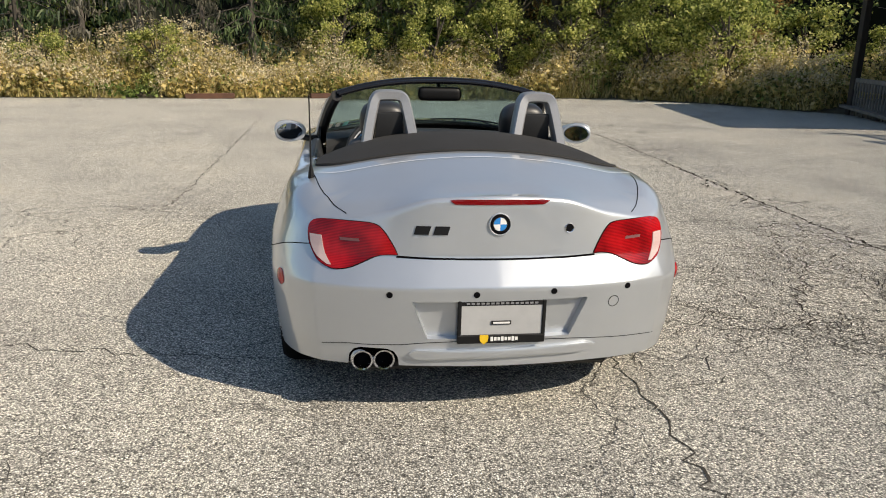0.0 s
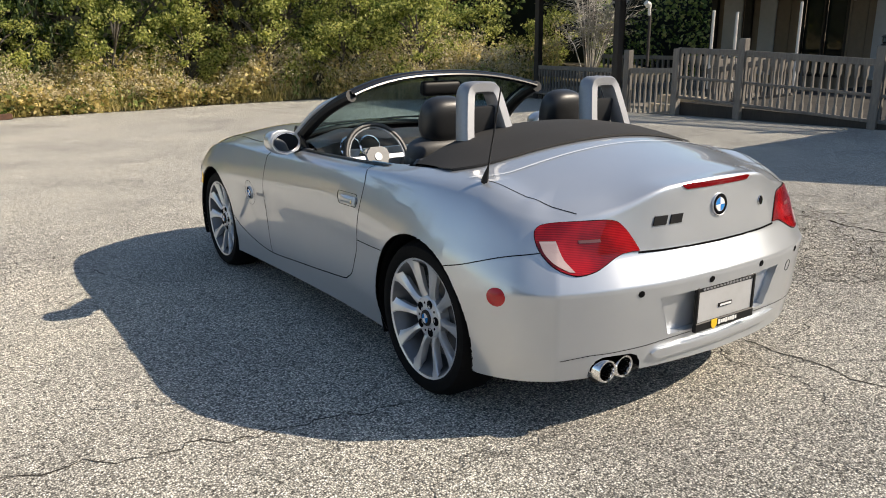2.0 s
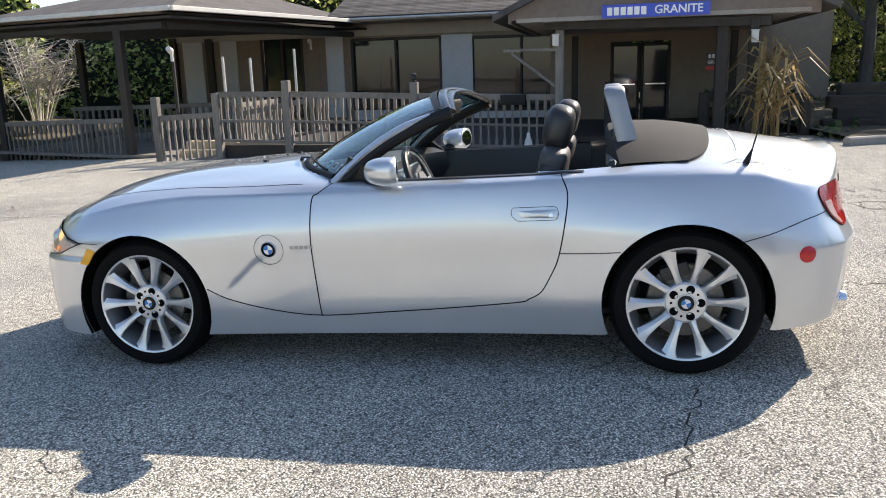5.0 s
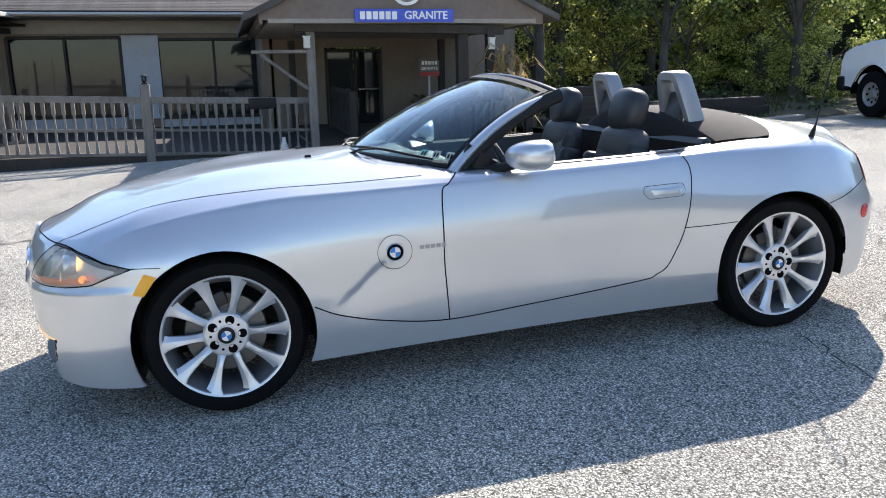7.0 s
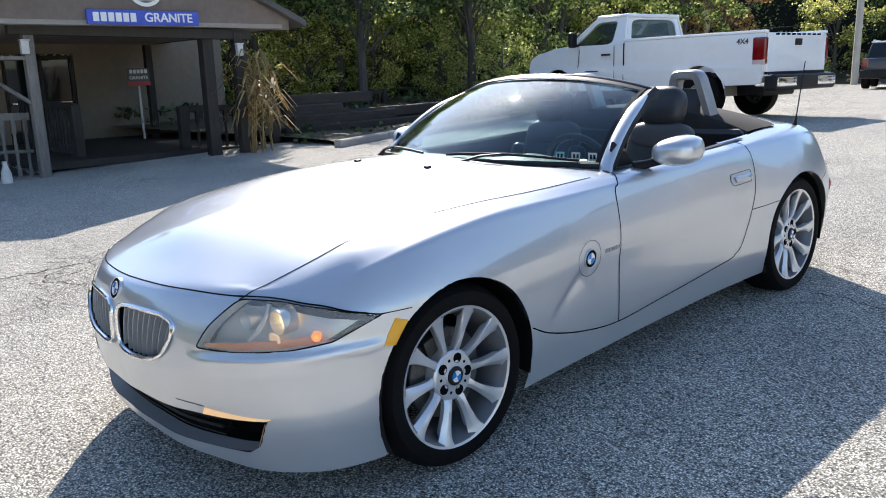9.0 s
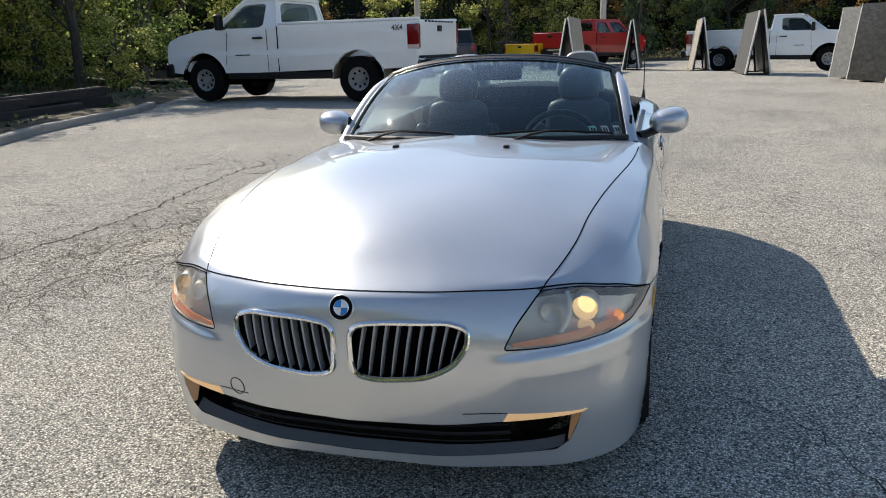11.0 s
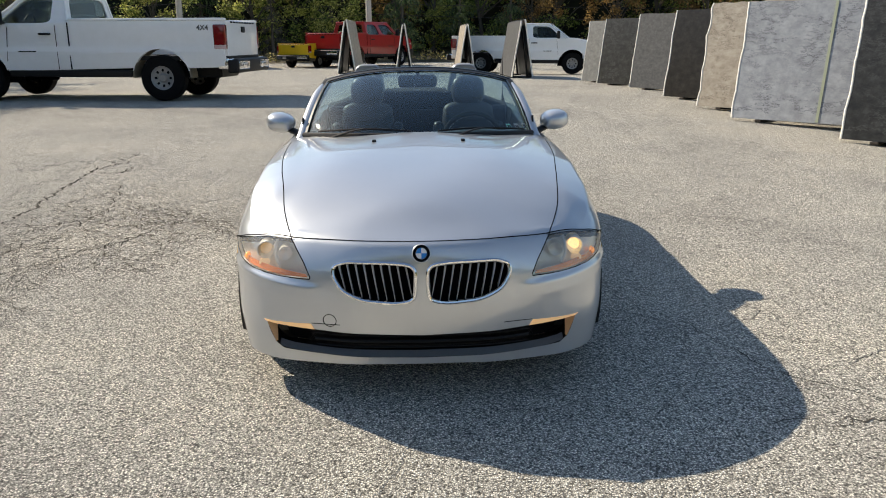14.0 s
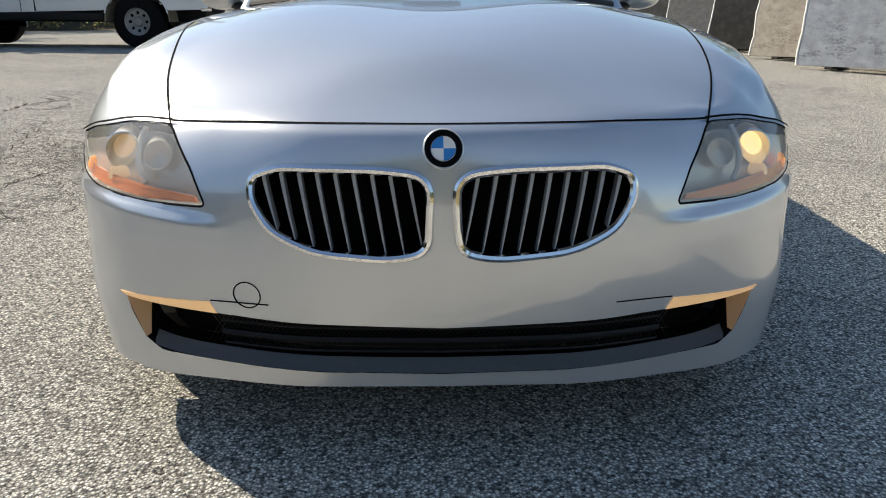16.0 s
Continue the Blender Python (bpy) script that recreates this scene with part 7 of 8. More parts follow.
for k in range(-3, 4):
    part("louvre", boxed((.03, 2 * math.sqrt(.20 ** 2 - (.052 * k) ** 2), .034), pose(-.014, 0, .052 * k, 0, 28), .004), M["panel"], disc)
yard = thing("small_sign", Matrix.Translation((12.3, -2.95, .2)), "small dark sign on a thin pale post", "sign")
part("post", boxed((.035, .035, 1.3), pose(0, 0, .6)), M["gutter"], yard)
part("board", boxed((.02, .42, .30), pose(-.03, 0, 1.18)), M["truck_dark"], yard)
part("red_band", boxed((.012, .42, .08), pose(-.042, 0, 1.05)), M["sign_red"], yard)
for k in range(5):
    part("name_bar", boxed((.01, .05, .07), pose(-.043, .14 - .07 * k, 1.27)), M["white"], yard)
lettering("GRANITE", .085, Matrix.Translation((-.044, 0, 1.155)) @ FACE, "white", yard, depth=.003)
railing("entry_railing", (9.6, -.9), (12.2, -.9), (.15, .25), (.95, 1.0), .16, "dark entrance railing in shade", "dark_wood", posts=(True, True), post_top=.03)
railing("entry_railing", (9.3, -2.4), (9.1, -3.9), (-.05, -.05), (.85, .8), .15, "dark entrance railing beside the corn stalks", "dark_wood", posts=(True, True), post_top=.03)


def corn_bundle():
    rng = random.Random(31)
    t = thing("corn_stalks", Matrix.Translation((8.35, -3.15, gz(8.35, -3.15))), "bundle of dried corn stalks tied to a post", "corn stalks")
    blades = bmesh.new()
    for i in range(16):
        stalk = bmesh.new()
        a = rng.uniform(0, 6.28)
        foot = Vector((.22 * math.cos(a), .22 * math.sin(a), 0))
        tip = Vector((.30 * math.cos(a + .4), .30 * math.sin(a + .4), rng.uniform(1.15, 1.6)))
        limb(stalk, [foot, foot.lerp(tip, .5) * .8 + Vector((0, 0, .15)), tip], .014, .006, 5)
        part("stalk", stalk, M["straw"], t)
        for j in range(9):
            f = rng.uniform(.3, 1)
            p = foot.lerp(tip, f)
            b = rng.uniform(0, 6.28)
            out = Vector((math.cos(b), math.sin(b), 0))
            w = Vector((-out.y, out.x, 0)) * .022
            L = rng.uniform(.25, .6)
            pts = [p, p + out * L * .5 + Vector((0, 0, .10)), p + out * L + Vector((0, 0, -.18))]
            for q, r, k0, k1 in ((pts[0], pts[1], 1, 1), (pts[1], pts[2], 1, .15)):
                blades.faces.new([blades.verts.new(v) for v in (q - w * k0, q + w * k0, r + w * k1, r - w * k1)])
    part("foliage", blades, M["straw"], t, smooth=False)


corn_bundle()
cone = thing("bottle", Matrix.Translation((8.6, .35, gz(8.6, .35))), "small pale bottle standing by the deck", "bottle")
part("body", lathe(bmesh.new(), [(0, 0), (.07, 0), (.06, .14), (.03, .22), (.025, .28), (0, .28)], 16), M["gutter"], cone)

# Kerb and timber edging under the trees.
kerb = thing("kerb", Matrix(), "low pale concrete kerb along the shaded bank", "kerb", kind="structure")
line = [SLOPE @ Vector((x, y, ground_at(x, y) + .04)) for x, y in ((7.55, -4.1), (8.0, -5.4), (8.3, -6.9), (8.55, -8.4), (9.0, -9.5))]
for a, b in zip(line, line[1:]):
    post(a, b, (.14, .16), kerb, "concrete", "kerb_stone", .02)
for (x0, y0), (x1, y1), z in (((9.3, -4.2), (9.6, -8.2), .12), ((9.35, -4.4), (9.6, -6.9), .30), ((9.8, -6.2), (9.9, -9.4), .16), ((9.4, -4.3), (9.55, -5.6), .48), ((9.55, -5.3), (9.75, -7.6), .34), ((9.6, -4.5), (9.7, -6.4), .66), ((9.75, -7.4), (9.95, -9.3), .34)):
    a, b = SLOPE @ Vector((x0, y0, z + ground_at(x0, y0))), SLOPE @ Vector((x1, y1, z + ground_at(x1, y1)))
    t = thing("railway_tie", Matrix.Translation(a), "old dark railway tie edging the bank", "timber", "timbers edging the bank")
    post((0, 0, 0), b - a, (.20, .20), t, "tie", "timber", .02)


# ---- vehicles ----
def arch_line(cx, r, z0, n=10):
    a0 = math.asin(min(1, (z0 - .42) / r)) if z0 > .42 else 0
    return [(cx + r * math.cos(t), .42 + r * math.sin(t)) for t in [a0 + (math.pi - 2 * a0) * i / n for i in range(n + 1)]]


def half_ring(r, w, m):
    """The upper half of a wheel arch's lining."""
    bm = bmesh.new()
    rows = []
    for a in [math.pi * i / 14 for i in range(15)]:
        rows.append([bm.verts.new(m @ Vector((q * math.cos(a), y, q * math.sin(a)))) for q, y in ((r, -w / 2), (r, w / 2), (r + .02, w / 2), (r + .02, -w / 2))])
    for a, b in zip(rows, rows[1:]):
        for k in range(4):
            bm.faces.new((a[k], a[(k + 1) % 4], b[(k + 1) % 4], b[k]))
    bmesh.ops.recalc_face_normals(bm, faces=bm.faces)
    return bm


M["truck_rim"] = material("dusty steel rim", (.26, .255, .245), .5, .5, vary=(.36, .35, .34), grain=20)


def truck_wheel(parent, x, y, side, r=.42):
    hub = new("wheel")
    hub.parent = parent
    hub.matrix_local = pose(x, y, r) @ pose(0, 0, 0, -90 * side, 0, 0)
    part("tyre", lathe(bmesh.new(), [(.22, -.12), (.30, -.13), (r - .03, -.12), (r, -.09), (r, .09), (r - .03, .12), (.30, .13), (.22, .12)], 40), M["rubber"], hub)
    part("rim", lathe(bmesh.new(), [(0, .10), (.06, .105), (.075, .09), (.09, .06), (.19, .085), (.215, .12), (.225, .12), (.225, .0)], 32), M["truck_rim"], hub)
    for k in range(8):
        a = 2 * math.pi * k / 8
        part("slot", boxed((.055, .045, .02), pose(.145 * math.cos(a), .145 * math.sin(a), .072, 0, 0, math.degrees(a)), .008), M["gap"], hub)


def ring_panel(corners, hole, thick):
    """A sloping panel of that thickness with an opening; the hole in shares of its width and height, the corners from lower left round."""
    a, b, c, d = [Vector(q) for q in corners]
    n = (b - a).cross(d - a).normalized() * thick
    mid = Vector((sum(p[0] for p in hole) / len(hole), sum(p[1] for p in hole) / len(hole)))
    put = lambda q: a.lerp(b, q[0]).lerp(d.lerp(c, q[0]), q[1])  # noqa: E731
    rim = []
    for p in hole:
        w = Vector(p) - mid
        k = min([((1 if w[i] > 0 else 0) - mid[i]) / w[i] for i in (0, 1) if abs(w[i]) > 1e-6])
        rim.append(mid + w * k)
    bm = bmesh.new()
    rows = [[bm.verts.new(put(q) + n * k) for q in line] for line, k in ((rim, -1), (rim, 0), (hole, 0), (hole, -1))]
    m = len(hole)
    for r in range(4):
        p, q = rows[r], rows[(r + 1) % 4]
        for i in range(m):
            bm.faces.new((p[i], p[(i + 1) % m], q[(i + 1) % m], q[i]))
    bmesh.ops.recalc_face_normals(bm, faces=bm.faces)
    return bm


def pane_in(corners, hole, sink):
    """A thin pane that fills such an opening."""
    a, b, c, d = [Vector(q) for q in corners]
    n = (b - a).cross(d - a).normalized()
    g = bmesh.new()
    put = lambda q, k: g.verts.new(a.lerp(b, q[0]).lerp(d.lerp(c, q[0]), q[1]) - n * k)  # noqa: E731
    hi, lo = [put(q, sink) for q in hole], [put(q, sink + .006) for q in hole]
    g.faces.new(hi)
    g.faces.new(lo[::-1])
    for i in range(len(hole)):
        g.faces.new((lo[i], lo[(i + 1) % len(hole)], hi[(i + 1) % len(hole)], hi[i]))
    bmesh.ops.recalc_face_normals(g, faces=g.faces)
    return g


def opening(points):
    return [tuple(p) for p in dense([Vector(q) for q in rounded(points, .22, 5)], .12, True)]


M["cab_glass"] = material("tinted cab glass", (.36, .45, .44), .02, trans=1.0, ior=1.4)


def pickup(m, paint, label, rear=1.25, base=3.42, length=5.72, crew=False, name="pickup_truck", cab_paint=None, badge=""):
    """A pickup; x forward from its tailgate, y to its left."""
    t = thing(name, m, label, "pickup truck", "vehicles in the yard")
    fx = rear + base
    cab0 = rear + 1.72 if not crew else 1.95
    bed = 1.46
    low = .54
    coat = cab_paint or paint
    side = [(0.05, .62), (rear - .57, .60)] + arch_line(rear, .55, .60)[::-1] + [(fx - .56, low)] + arch_line(fx, .56, low)[::-1] + [(length - .12, .58), (length - .03, .80), (length - .05, 1.06), (length - .13, 1.20), (length - .40, 1.30), (fx - .30, 1.38), (cab0 + .1, 1.40), (cab0, bed), (.03, bed)]
    for s in (1, -1):
        bm = prismed(side, .07, Matrix(((1, 0, 0, 0), (0, 0, s, .91 * s), (0, 1, 0, 0), (0, 0, 0, 1))), .018)
        for z in (.66, .78, .90, 1.02, 1.14, 1.26, 1.36):
            bmesh.ops.bisect_plane(bm, geom=bm.verts[:] + bm.edges[:] + bm.faces[:], plane_co=(0, 0, z), plane_no=(0, 0, 1))
        for v in bm.verts:
            if abs(v.co.y) > .95:
                nose = max(0, v.co.x - fx - .35)
                v.co.y -= s * (.16 * (v.co.z - .98) ** 2 + .16 * nose * nose - .010 * math.exp(-((v.co.z - 1.10) / .06) ** 2))
        bmesh.ops.recalc_face_normals(bm, faces=bm.faces)
        part("side_panel", bm, M[paint], t)
        part("bed_rail", boxed((cab0 - .04, .10, .05), pose(cab0 / 2, s * .915, bed + .01), .02, 3), M[paint], t)
        for cx, r, tone in ((rear, .54, "arch_tan"), (fx, .55, "gap")):
            part("arch_lining", half_ring(r, .34, pose(cx, s * .78, .42)), M[tone], t)
            lip = [(cx + (r + .012) * math.cos(q), s * .968, .42 + (r + .012) * math.sin(q)) for q in [math.radians(d) for d in range(14, 167, 8)]]
            part("arch_lip", sweep(bmesh.new(), lip, .014, 8, flat=.8), M[paint], t)
        part("inner_arch", boxed((1.36, .04, .86), pose(fx + .06, s * .60, .74)), M["gap"], t)
        truck_wheel(t, rear, s * .83, s)
        truck_wheel(t, fx, s * .83, s)
        part("sill", boxed((base - 1.14, .08, .12), pose(rear + base / 2, s * .92, .50), .02, 2), M["black"], t)
        part("door_gap", boxed((.009, .01, .80), pose(cab0 + .24, s * .974, .98)), M["steel"], t)
        part("door_gap", boxed((.009, .01, .62), pose(fx - .60, s * .974, 1.03, 0, -6)), M["steel"], t)
        part("cab_gap", boxed((.016, .02, .84), pose(cab0, s * .966, 1.0)), M["gap"], t)
        part("door_handle", sweep(bmesh.new(), [(cab0 + .34, s * .972, 1.215), (cab0 + .36, s * .997, 1.215), (cab0 + .54, s * .997, 1.215), (cab0 + .56, s * .972, 1.215)], .02, 8), M["black"], t, "black door handle")
        part("side_badge", boxed((.34, .008, .022), pose(fx - .98, s * .984, .90)), M["steel"], t)
        mirror = part("side_mirror", boxed((.12, .17, .30), pose(fx - .56, s * 1.10, 1.53), .045, 4), M["black"], t, "large black tow mirror")
        part("arm", boxed((.05, .16, .05), pose(fx - .56, s * 1.0, 1.42), .01), M["black"], mirror)
        part("tail_light", boxed((.24, .10, .44), pose(.125, s * .940, 1.16), .035, 3), M["red_lens"], t, "red tail light")
        part("reverse_lamp", boxed((.225, .102, .08), pose(.122, s * .940, .985), .012, 2), M["pink_lens"], t)
        part("headlight", boxed((.22, .34, .22), pose(length - .16, s * .76, 1.03), .05, 3), M["lamp_grey"], t)
        part("bumper_corner", boxed((.30, .10, .20), pose(.05, s * .90, .68), .04, 3), M["chrome"], t, "chrome bumper corner")
        if badge:
            lettering(badge, .13, Matrix.Translation((.44, s * .968, 1.32)) @ Matrix(((-s, 0, 0, 0), (0, 0, s, 0), (0, 1, 0, 0), (0, 0, 0, 1))), "disc", t, "decal", .002)
    part("tailgate", boxed((.07, 1.80, .76), pose(.045, 0, 1.07), .025, 3), M[paint], t)
    part("tailgate_latch", boxed((.03, .20, .11), pose(0.005, 0, 1.30), .012, 2), M["black"], t)
    for k in range(9):
        part("tailgate_vent", boxed((.03, .10, .03), pose(0.012, -.64 + .16 * k, 1.425), .006), M["gap"], t)
    part("bed_floor", boxed((cab0, 1.8, .08), pose(cab0 / 2, 0, .78)), M["black"], t)
    part("rear_bumper", boxed((.22, 1.92, .26), pose(-.08, 0, .64), .06, 3), M["black"], t, "black step bumper")
    part("bumper_face", boxed((.03, .58, .15), pose(-.19, .62, .65), .03, 3), M["chrome"], t)
    part("bumper_face", boxed((.03, .58, .15), pose(-.19, -.62, .65), .03, 3), M["chrome"], t)
    part("nose", boxed((.5, 1.72, .60), pose(length - .32, 0, .88), .10, 4), M[paint], t)
    part("grille", boxed((.06, 1.1, .30), pose(length - .06, 0, .98), .03, 2), M["black"], t)
    part("front_bumper", boxed((.26, 1.92, .30), pose(length - .06, 0, .62), .09, 4), M["black"], t)
    hood = bmesh.new()
    prism(hood, [(fx - .32, 1.24), (length - .24, 1.10), (length - .16, 1.19), (length - .40, 1.32), (fx + .2, 1.39), (fx - .30, 1.43)], 1.74, Matrix(((1, 0, 0, 0), (0, 0, 1, -.87), (0, 1, 0, 0), (0, 0, 0, 1))), .05)
    bmesh.ops.recalc_face_normals(hood, faces=hood.faces)
    part("hood", hood, M[paint], t)
    # Cab: panels with openings round a real cabin.
    back, roof0, roof1, front = cab0 + .02, cab0 + .10, fx - .98, fx - .26
    for s in (1, -1):
        at = lambda u: ((back + (front - back) * u, s * .93, 1.36), (roof0 + (roof1 - roof0) * u, s * .76, 1.93))  # noqa: E731
        spans = [(0, .47), (.47, 1)] if crew else [(0, 1)]
        for u0, u1 in spans:
            (la, ta), (lb, tb) = at(u0), at(u1)
            quad = [la, lb, tb, ta] if s < 0 else [lb, la, ta, tb]
            hole = [(.22, .09), (.94, .09), (.91, .86), (.26, .88)] if not crew else [(.10, .10), (.92, .10), (.90, .86), (.14, .86)]
            if s > 0:
                hole = [(1 - x, z) for x, z in hole[::-1]]
            part("cab_side", ring_panel(quad, opening(hole), .06), M[coat], t)
            part("side_window", pane_in(quad, opening(hole), .03), M["cab_glass"], t).visible_shadow = False
        part("drip_rail", sweep(bmesh.new(), [(front - .02, s * .915, 1.40), (roof1 + .03, s * .765, 1.915), (roof1 - .2, s * .76, 1.945), (roof0, s * .76, 1.94), (back + .01, s * .90, 1.45)], .028, 8), M[coat], t)
    for nm, quad, hole in (("cab_back", [(back, .93, 1.36), (back, -.93, 1.36), (roof0, -.76, 1.93), (roof0, .76, 1.93)], [(.10, .14), (.90, .14), (.91, .90), (.09, .90)]),
                           ("windscreen_frame", [(front, -.93, 1.36), (front, .93, 1.36), (roof1, .76, 1.93), (roof1, -.76, 1.93)], [(.05, .08), (.95, .08), (.93, .92), (.07, .92)])):
        part(nm, ring_panel(quad, opening(hole), .05), M[coat], t)
        part("window", pane_in(quad, opening(hole), .025), M["cab_glass"], t).visible_shadow = False
    part("roof", boxed((roof1 - roof0 + .10, 1.56, .07), pose((roof0 + roof1) / 2, 0, 1.945), .032, 4), M[coat], t)
    part("roof_light", boxed((.05, .28, .04), pose(roof0 - .02, 0, 1.955), .01), M["red_lens"], t)
    part("cab_floor", boxed((front - back - .1, 1.72, .30), pose((front + back) / 2, 0, .80)), M["gap"], t)
    part("bench_seat", boxed((.22, 1.5, .62), pose(back + .30, 0, 1.28, 0, -10), .07, 3), M["steel"], t, "dark cab seat")
    part("dashboard", boxed((.35, 1.7, .24), pose(front - .22, 0, 1.30), .06, 3), M["black"], t)
    part("steering_wheel", sweep(bmesh.new(), [(front - .48 - .05 * math.sin(q), .40 + .19 * math.cos(q), 1.40 + .17 * math.sin(q)) for q in [2 * math.pi * i / 20 for i in range(20)]], .018, 6, True), M["black"], t)
    part("underbody", boxed((length - .6, 1.0, .22), pose(length / 2, 0, .52), .03), M["black"], t)
    return t


def vehicle_pose(rear_xy, front_xy, rear):
    (x0, y0), (x1, y1) = rear_xy, front_xy
    d = Vector((x1 - x0, y1 - y0)).normalized()
    org = Vector(rear_xy) - d * rear
    return on_lot(org.x, org.y, math.degrees(math.atan2(d.y, d.x)), gz(x0, y0) - gz(org.x, org.y))


pickup(vehicle_pose((4.67, -10.92), (8.19, -11.30), 1.28), "truck_white", "white regular-cab pickup with a long bed, parked on asphalt", 1.28, 3.52, 5.76, badge="4X4")
pickup(vehicle_pose((3.5, -31.0), (1.6, -34.1), 1.2), "truck_red", "red crew-cab pickup parked behind stone slabs", 1.2, 3.6, 5.8, True)
pickup(vehicle_pose((-2.8, -28.6), (-6.6, -27.6), 1.25), "truck_white", "white heavy pickup parked behind stone slabs", 1.25, 3.7, 5.9)
pickup(vehicle_pose((5.0, -30.9), (3.6, -33.9), 1.0) @ Matrix.Diagonal((.72, .84, .70, 1)), "truck_yellow", "small yellow pickup with a red cab beside a red one", 1.2, 3.4, 5.5, cab_paint="truck_red")


def suv(m):
    t = thing("parked_suv", m, "dark estate car with a white roof rack, seen from behind", "car", "vehicles in the yard")
    part("body", boxed((4.5, 1.8, .75), pose(2.25, 0, .75), .16, 4), M["truck_dark"], t)
    part("cabin", boxed((3.0, 1.6, .62), pose(1.7, 0, 1.38), .14, 4, .82), M["pane"], t)
    part("roof", boxed((2.4, 1.35, .06), pose(1.7, 0, 1.70), .03, 2), M["truck_white"], t)
    part("rear_bumper", boxed((.2, 1.8, .3), pose(0, 0, .55), .05, 2), M["black"], t)
    for s in (1, -1):
        part("tail_light", boxed((.08, .2, .3), pose(0.0, s * .76, .95), .02), M["red_lens"], t)
        part("roof_rail", boxed((2.0, .04, .05), pose(1.7, s * .62, 1.77), .01), M["gutter"], t)
        truck_wheel(t, .85, s * .78, s, .34)
        truck_wheel(t, 3.5, s * .78, s, .34)


suv(on_lot(7.9, -28.6, -77))


# ---- stone slabs ----
def stone(name, a, b, c, scale, vein, rough=.5):
    mat = bpy.data.materials.new(name)
    mat.use_nodes = True
    nt = mat.node_tree
    p = nt.nodes["Principled BSDF"]
    p.inputs["Roughness"].default_value = rough
    p.inputs["Specular IOR Level"].default_value = 0.3
    n1 = noise_node(nt, scale, 7, .7, stretch=(1, 1, 1.2))
    col = ramp_node(nt, n1, [(.3, a), (.5, b), (.72, c)])
    wv = noise_node(nt, 1.6, 8, .75, stretch=(.7, 1, 2.0))
    where = ramp_node(nt, noise_node(nt, 1.9, 3, .6), [(.42, (.15, .15, .15)), (.60, (1, 1, 1))])
    line = ramp_node(nt, math_node(nt, "ABSOLUTE", math_node(nt, "SUBTRACT", wv, .5)), [(0, (1, 1, 1)), (.017, (0, 0, 0))])
    line = math_node(nt, "MULTIPLY", line, where)
    nt.links.new(mix_node(nt, math_node(nt, "MULTIPLY", line, .85), col, vein), p.inputs["Base Color"])
    speck = nt.nodes.new("ShaderNodeBump")
    speck.inputs["Strength"].default_value, speck.inputs["Distance"].default_value = .3, .003
    nt.links.new(noise_node(nt, 60, 3, .6), speck.inputs["Height"])
    nt.links.new(speck.outputs[0], p.inputs["Normal"])
    return mat


STONES = dict(
    blue=stone("blue-grey granite", (.25, .265, .29), (.345, .365, .395), (.46, .48, .51), 6, (.05, .055, .07)),
    tan=stone("tan granite", (.26, .228, .18), (.37, .33, .275), (.46, .42, .36), 7, (.13, .105, .08)),
    brown=stone("dark brown granite", (.014, .013, .011), (.030, .027, .023), (.052, .047, .041), 9, (.03, .026, .022), .28),
    pale=stone("pale grey granite", (.13, .135, .13), (.18, .185, .18), (.24, .245, .24), 10, (.11, .11, .11)),
    dark=stone("dark granite", (.016, .0165, .016), (.034, .034, .032), (.06, .0605, .06), 9, (.09, .09, .088), .3),
    grey=stone("grey granite", (.05, .052, .055), (.08, .083, .086), (.115, .118, .122), 14, (.06, .06, .065)),
)
M["raw_edge"] = material("rough stone edge, sunlight painted in", (.66, .64, .59), .9, vary=(.82, .80, .75), grain=20, bump=.01)


def slab(t, w, h, mat, tilt, gap, seed, raw=True):
    """One slab of a pair, leaning against its stand; x along its length from its near end."""
    rng = random.Random(seed)
    wav = lambda k: (.025 * noise.noise(Vector((k * 2.2, seed, 0))) + .012 * noise.noise(Vector((k * 9, seed, 5)))) * raw  # noqa: E731
    wide = 2.6 if mat == "tan" else 1.0
    left = [(wide * wav(z), z) for z in np.linspace(0, h, 26)]
    top = [(x, h + (2.2 if mat == "tan" else .5) * wav(x + 30)) for x in np.linspace(.05, w - .05, 24)]
    right = [(w + wav(z + 60), z) for z in np.linspace(h, 0, 20)]
    m = Matrix.Translation((0, gap, .035)) @ pose(0, 0, 0, 90 + tilt)
    bm = prismed(left + top + right, .035, m)
    bmesh.ops.recalc_face_normals(bm, faces=bm.faces)
    part("slab", bm, STONES[mat], t)
    # Rough pale edge, widened and brightened to paint the sunlight along it.
    edge = sweep(bmesh.new(), [m @ Vector((x - .004, z, .0175)) for x, z in left], .024, 6)
    part("rough_edge", edge, M["raw_edge"], t, "rough edge left from quarrying, sunlight in its pale colour")


def slab_stand(x, y, rz, w, h, front, back, seed, label, band=False):
    t = thing("stone_slabs", on_lot(x, y, rz), label, "stone slabs", "slab stands in the yard")
    slab(t, w * .97, h * .98, back, 9, .32, seed + 1)
    slab(t, w, h, front, -9, -.29, seed)
    if band:
        part("tape_band", boxed((.04, .006, h * .98), pose(w * .46, -.331, .035) @ pose(0, 0, 0, -9) @ pose(0, 0, h / 2)), M["band"], t, "pale green tape band")
    for k in (.4, w - .4):
        for s in (1, -1):
            part("stand_leg", sweep(bmesh.new(), [(k, s * .22, 0.03), (k, s * .04, h * .9)], .03, 6), M["steel"], t)
        part("stand_foot", boxed((.10, .66, .035), pose(k, 0, .0175), .008), M["tie"], t)
    return t


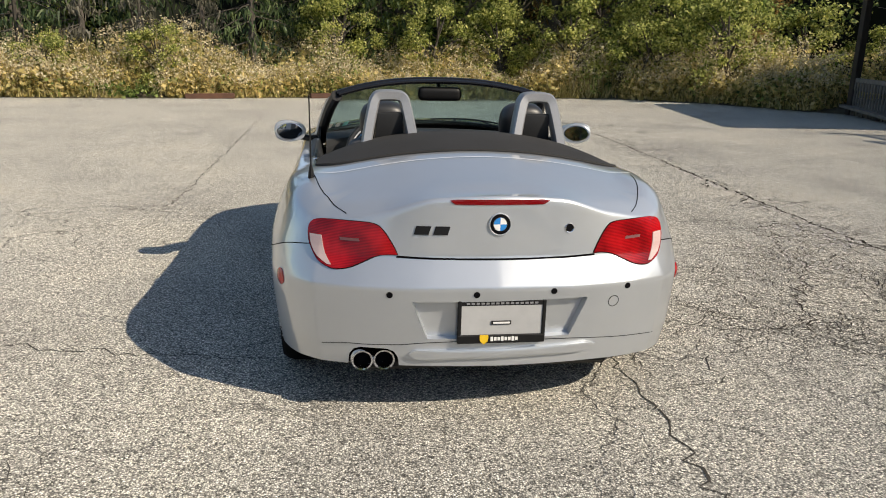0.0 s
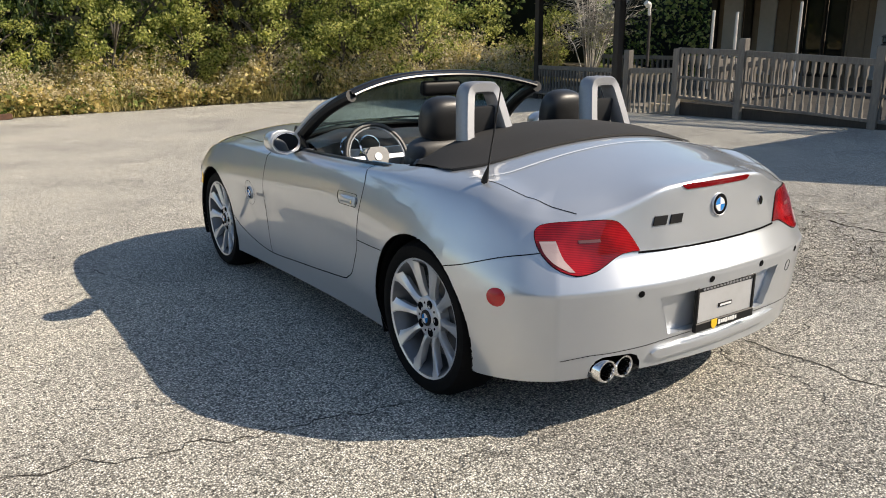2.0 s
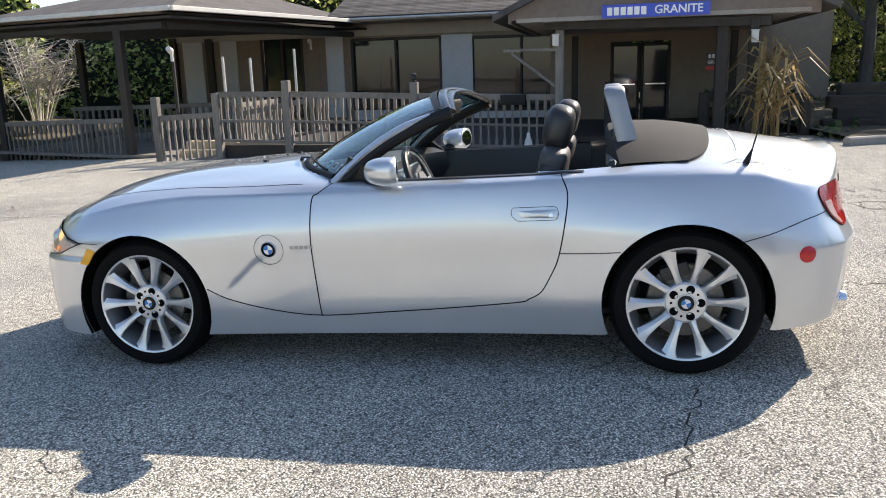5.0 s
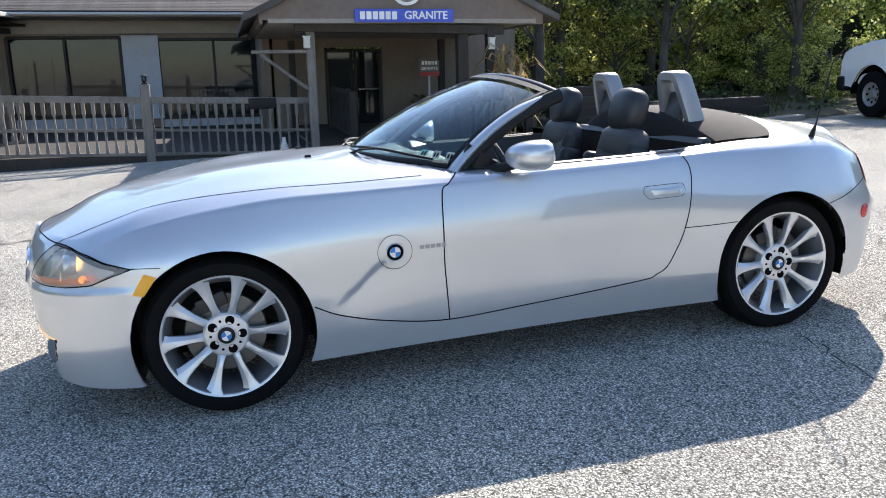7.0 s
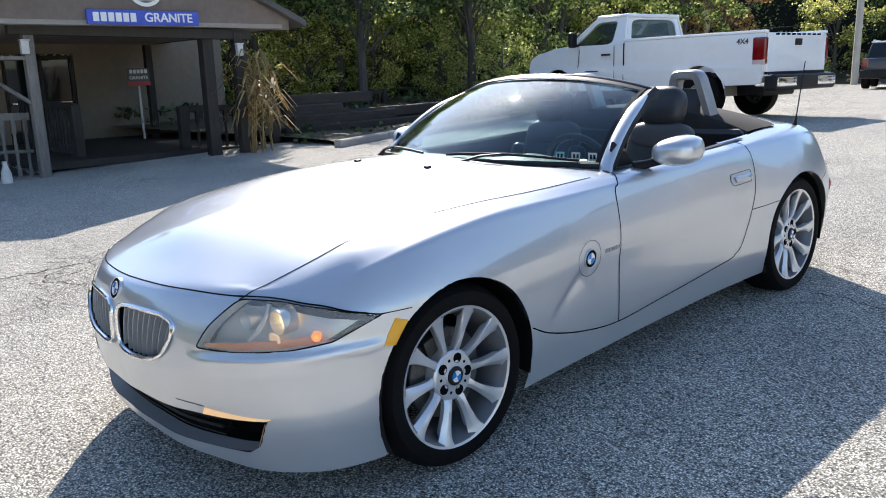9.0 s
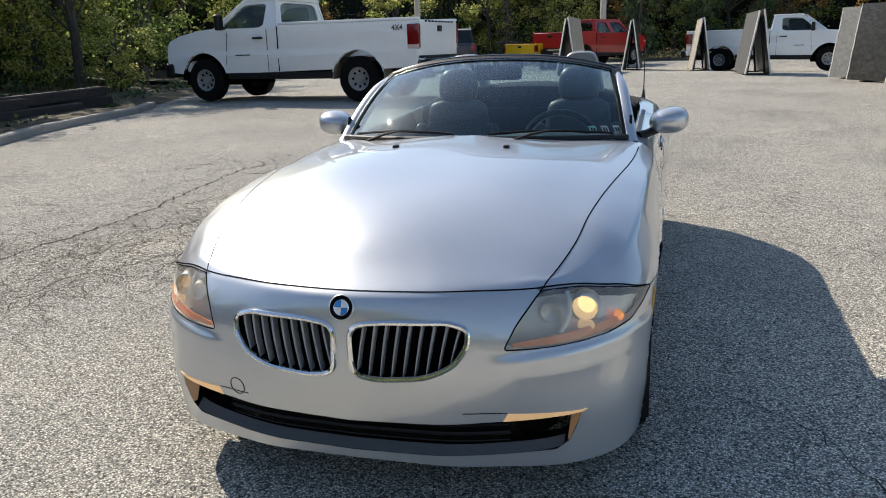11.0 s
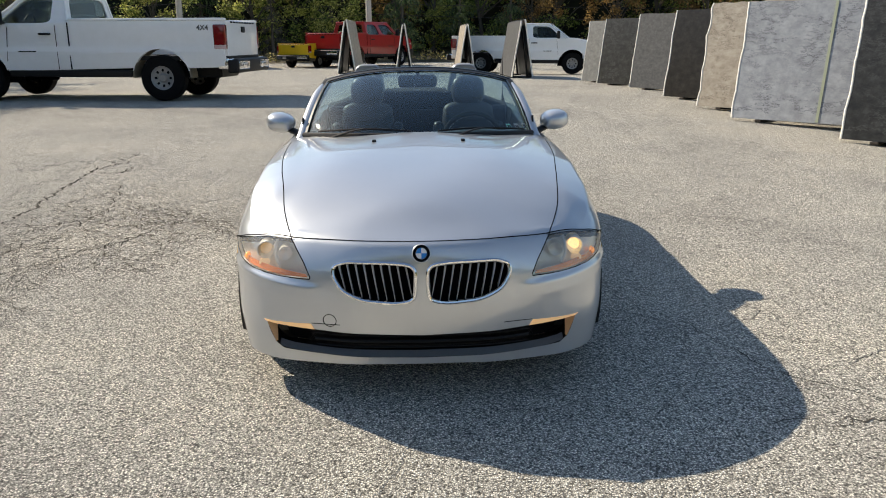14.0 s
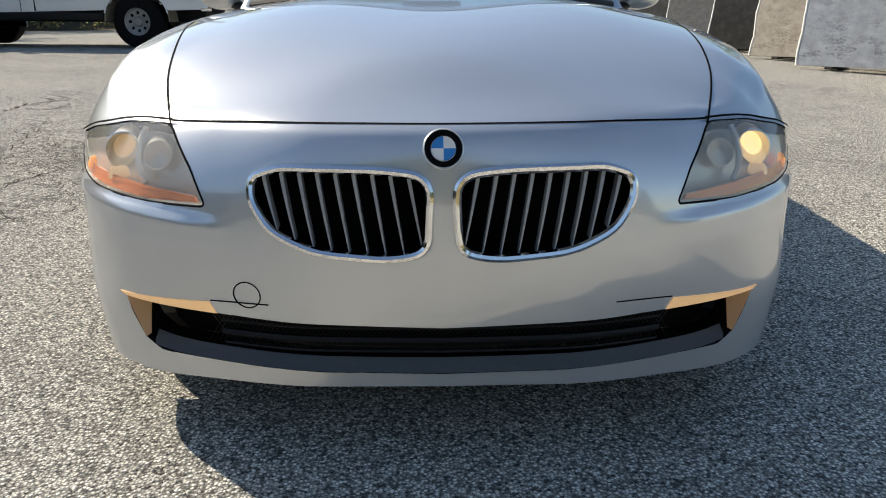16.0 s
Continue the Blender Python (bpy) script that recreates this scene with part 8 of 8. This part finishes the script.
M["band"] = material("pale green tape", (.36, .40, .28), .6, vary=(.42, .45, .33), grain=12)
slab_stand(-5.66, -5.05, 130, 2.7, 1.86, "dark", "grey", 61, "pair of dark grey granite slabs on a stand")
slab_stand(-5.02, -7.10, 134, 2.7, 1.72, "blue", "tan", 41, "pair of blue-grey veined granite slabs on a stand", True)
slab_stand(-5.05, -8.65, 128, 2.7, 1.72, "tan", "tan", 43, "pair of tan granite slabs with rough edges on a stand")
slab_stand(-5.00, -10.40, 128, 2.8, 1.62, "brown", "grey", 45, "pair of dark brown granite slabs on a stand")
slab_stand(-5.05, -13.10, 126, 2.8, 1.62, "grey", "grey", 47, "pair of speckled grey granite slabs on a stand")
slab_stand(-4.72, -14.90, 124, 2.8, 1.56, "dark", "grey", 49, "pair of dark grey granite slabs on a stand")
slab_stand(-4.62, -16.30, 124, 2.4, 1.54, "pale", "dark", 51, "pair of pale grey granite slabs on a stand")
slab_stand(2.42, -22.0, -92, 2.6, 1.75, "tan", "dark", 53, "granite slabs leaning edge-on against a stand")
slab_stand(.55, -25.5, -90, 2.6, 1.75, "dark", "tan", 55, "granite slabs leaning edge-on against a stand")
slab_stand(-1.85, -25.5, -88, 2.6, 1.8, "dark", "tan", 57, "granite slabs leaning edge-on against a stand")
slab_stand(-3.0, -18.0, -88, 2.6, 1.62, "dark", "grey", 59, "granite slabs leaning edge-on against a stand")

# Utility poles beyond the yard.
for x, y in ((2.6, -38), (12.5, -38), (19.9, -37)):
    p = thing("utility_pole", on_lot(x, y), "grey wooden utility pole before the far trees", "pole", "utility poles")
    part("shaft", sweep(bmesh.new(), [(0, 0, -.3), (0, 0, 5), (0, 0, 10)], [.17, .15, .12], 10), M["pale_bark"], p)

# Wires from pole to pole.
for z, drop in ((3.3, .25), (2.75, .3)):
    ends = [SLOPE @ Vector((x, y, 0)) for x, y in ((-30, -38.5), (2.6, -38), (12.5, -38), (19.9, -37), (40, -34))]
    line = []
    for a, b in zip(ends, ends[1:]):
        line += [Vector((a.x + (b.x - a.x) * f, a.y + (b.y - a.y) * f, z - drop * 4 * f * (1 - f))) for f in [i / 12 for i in range(12)]]
    wire = thing("utility_wire", Matrix(), "thin dark wire sagging between utility poles", "wire", "wires between the poles")
    part("strand", sweep(bmesh.new(), line, .012, 5), M["black"], wire)
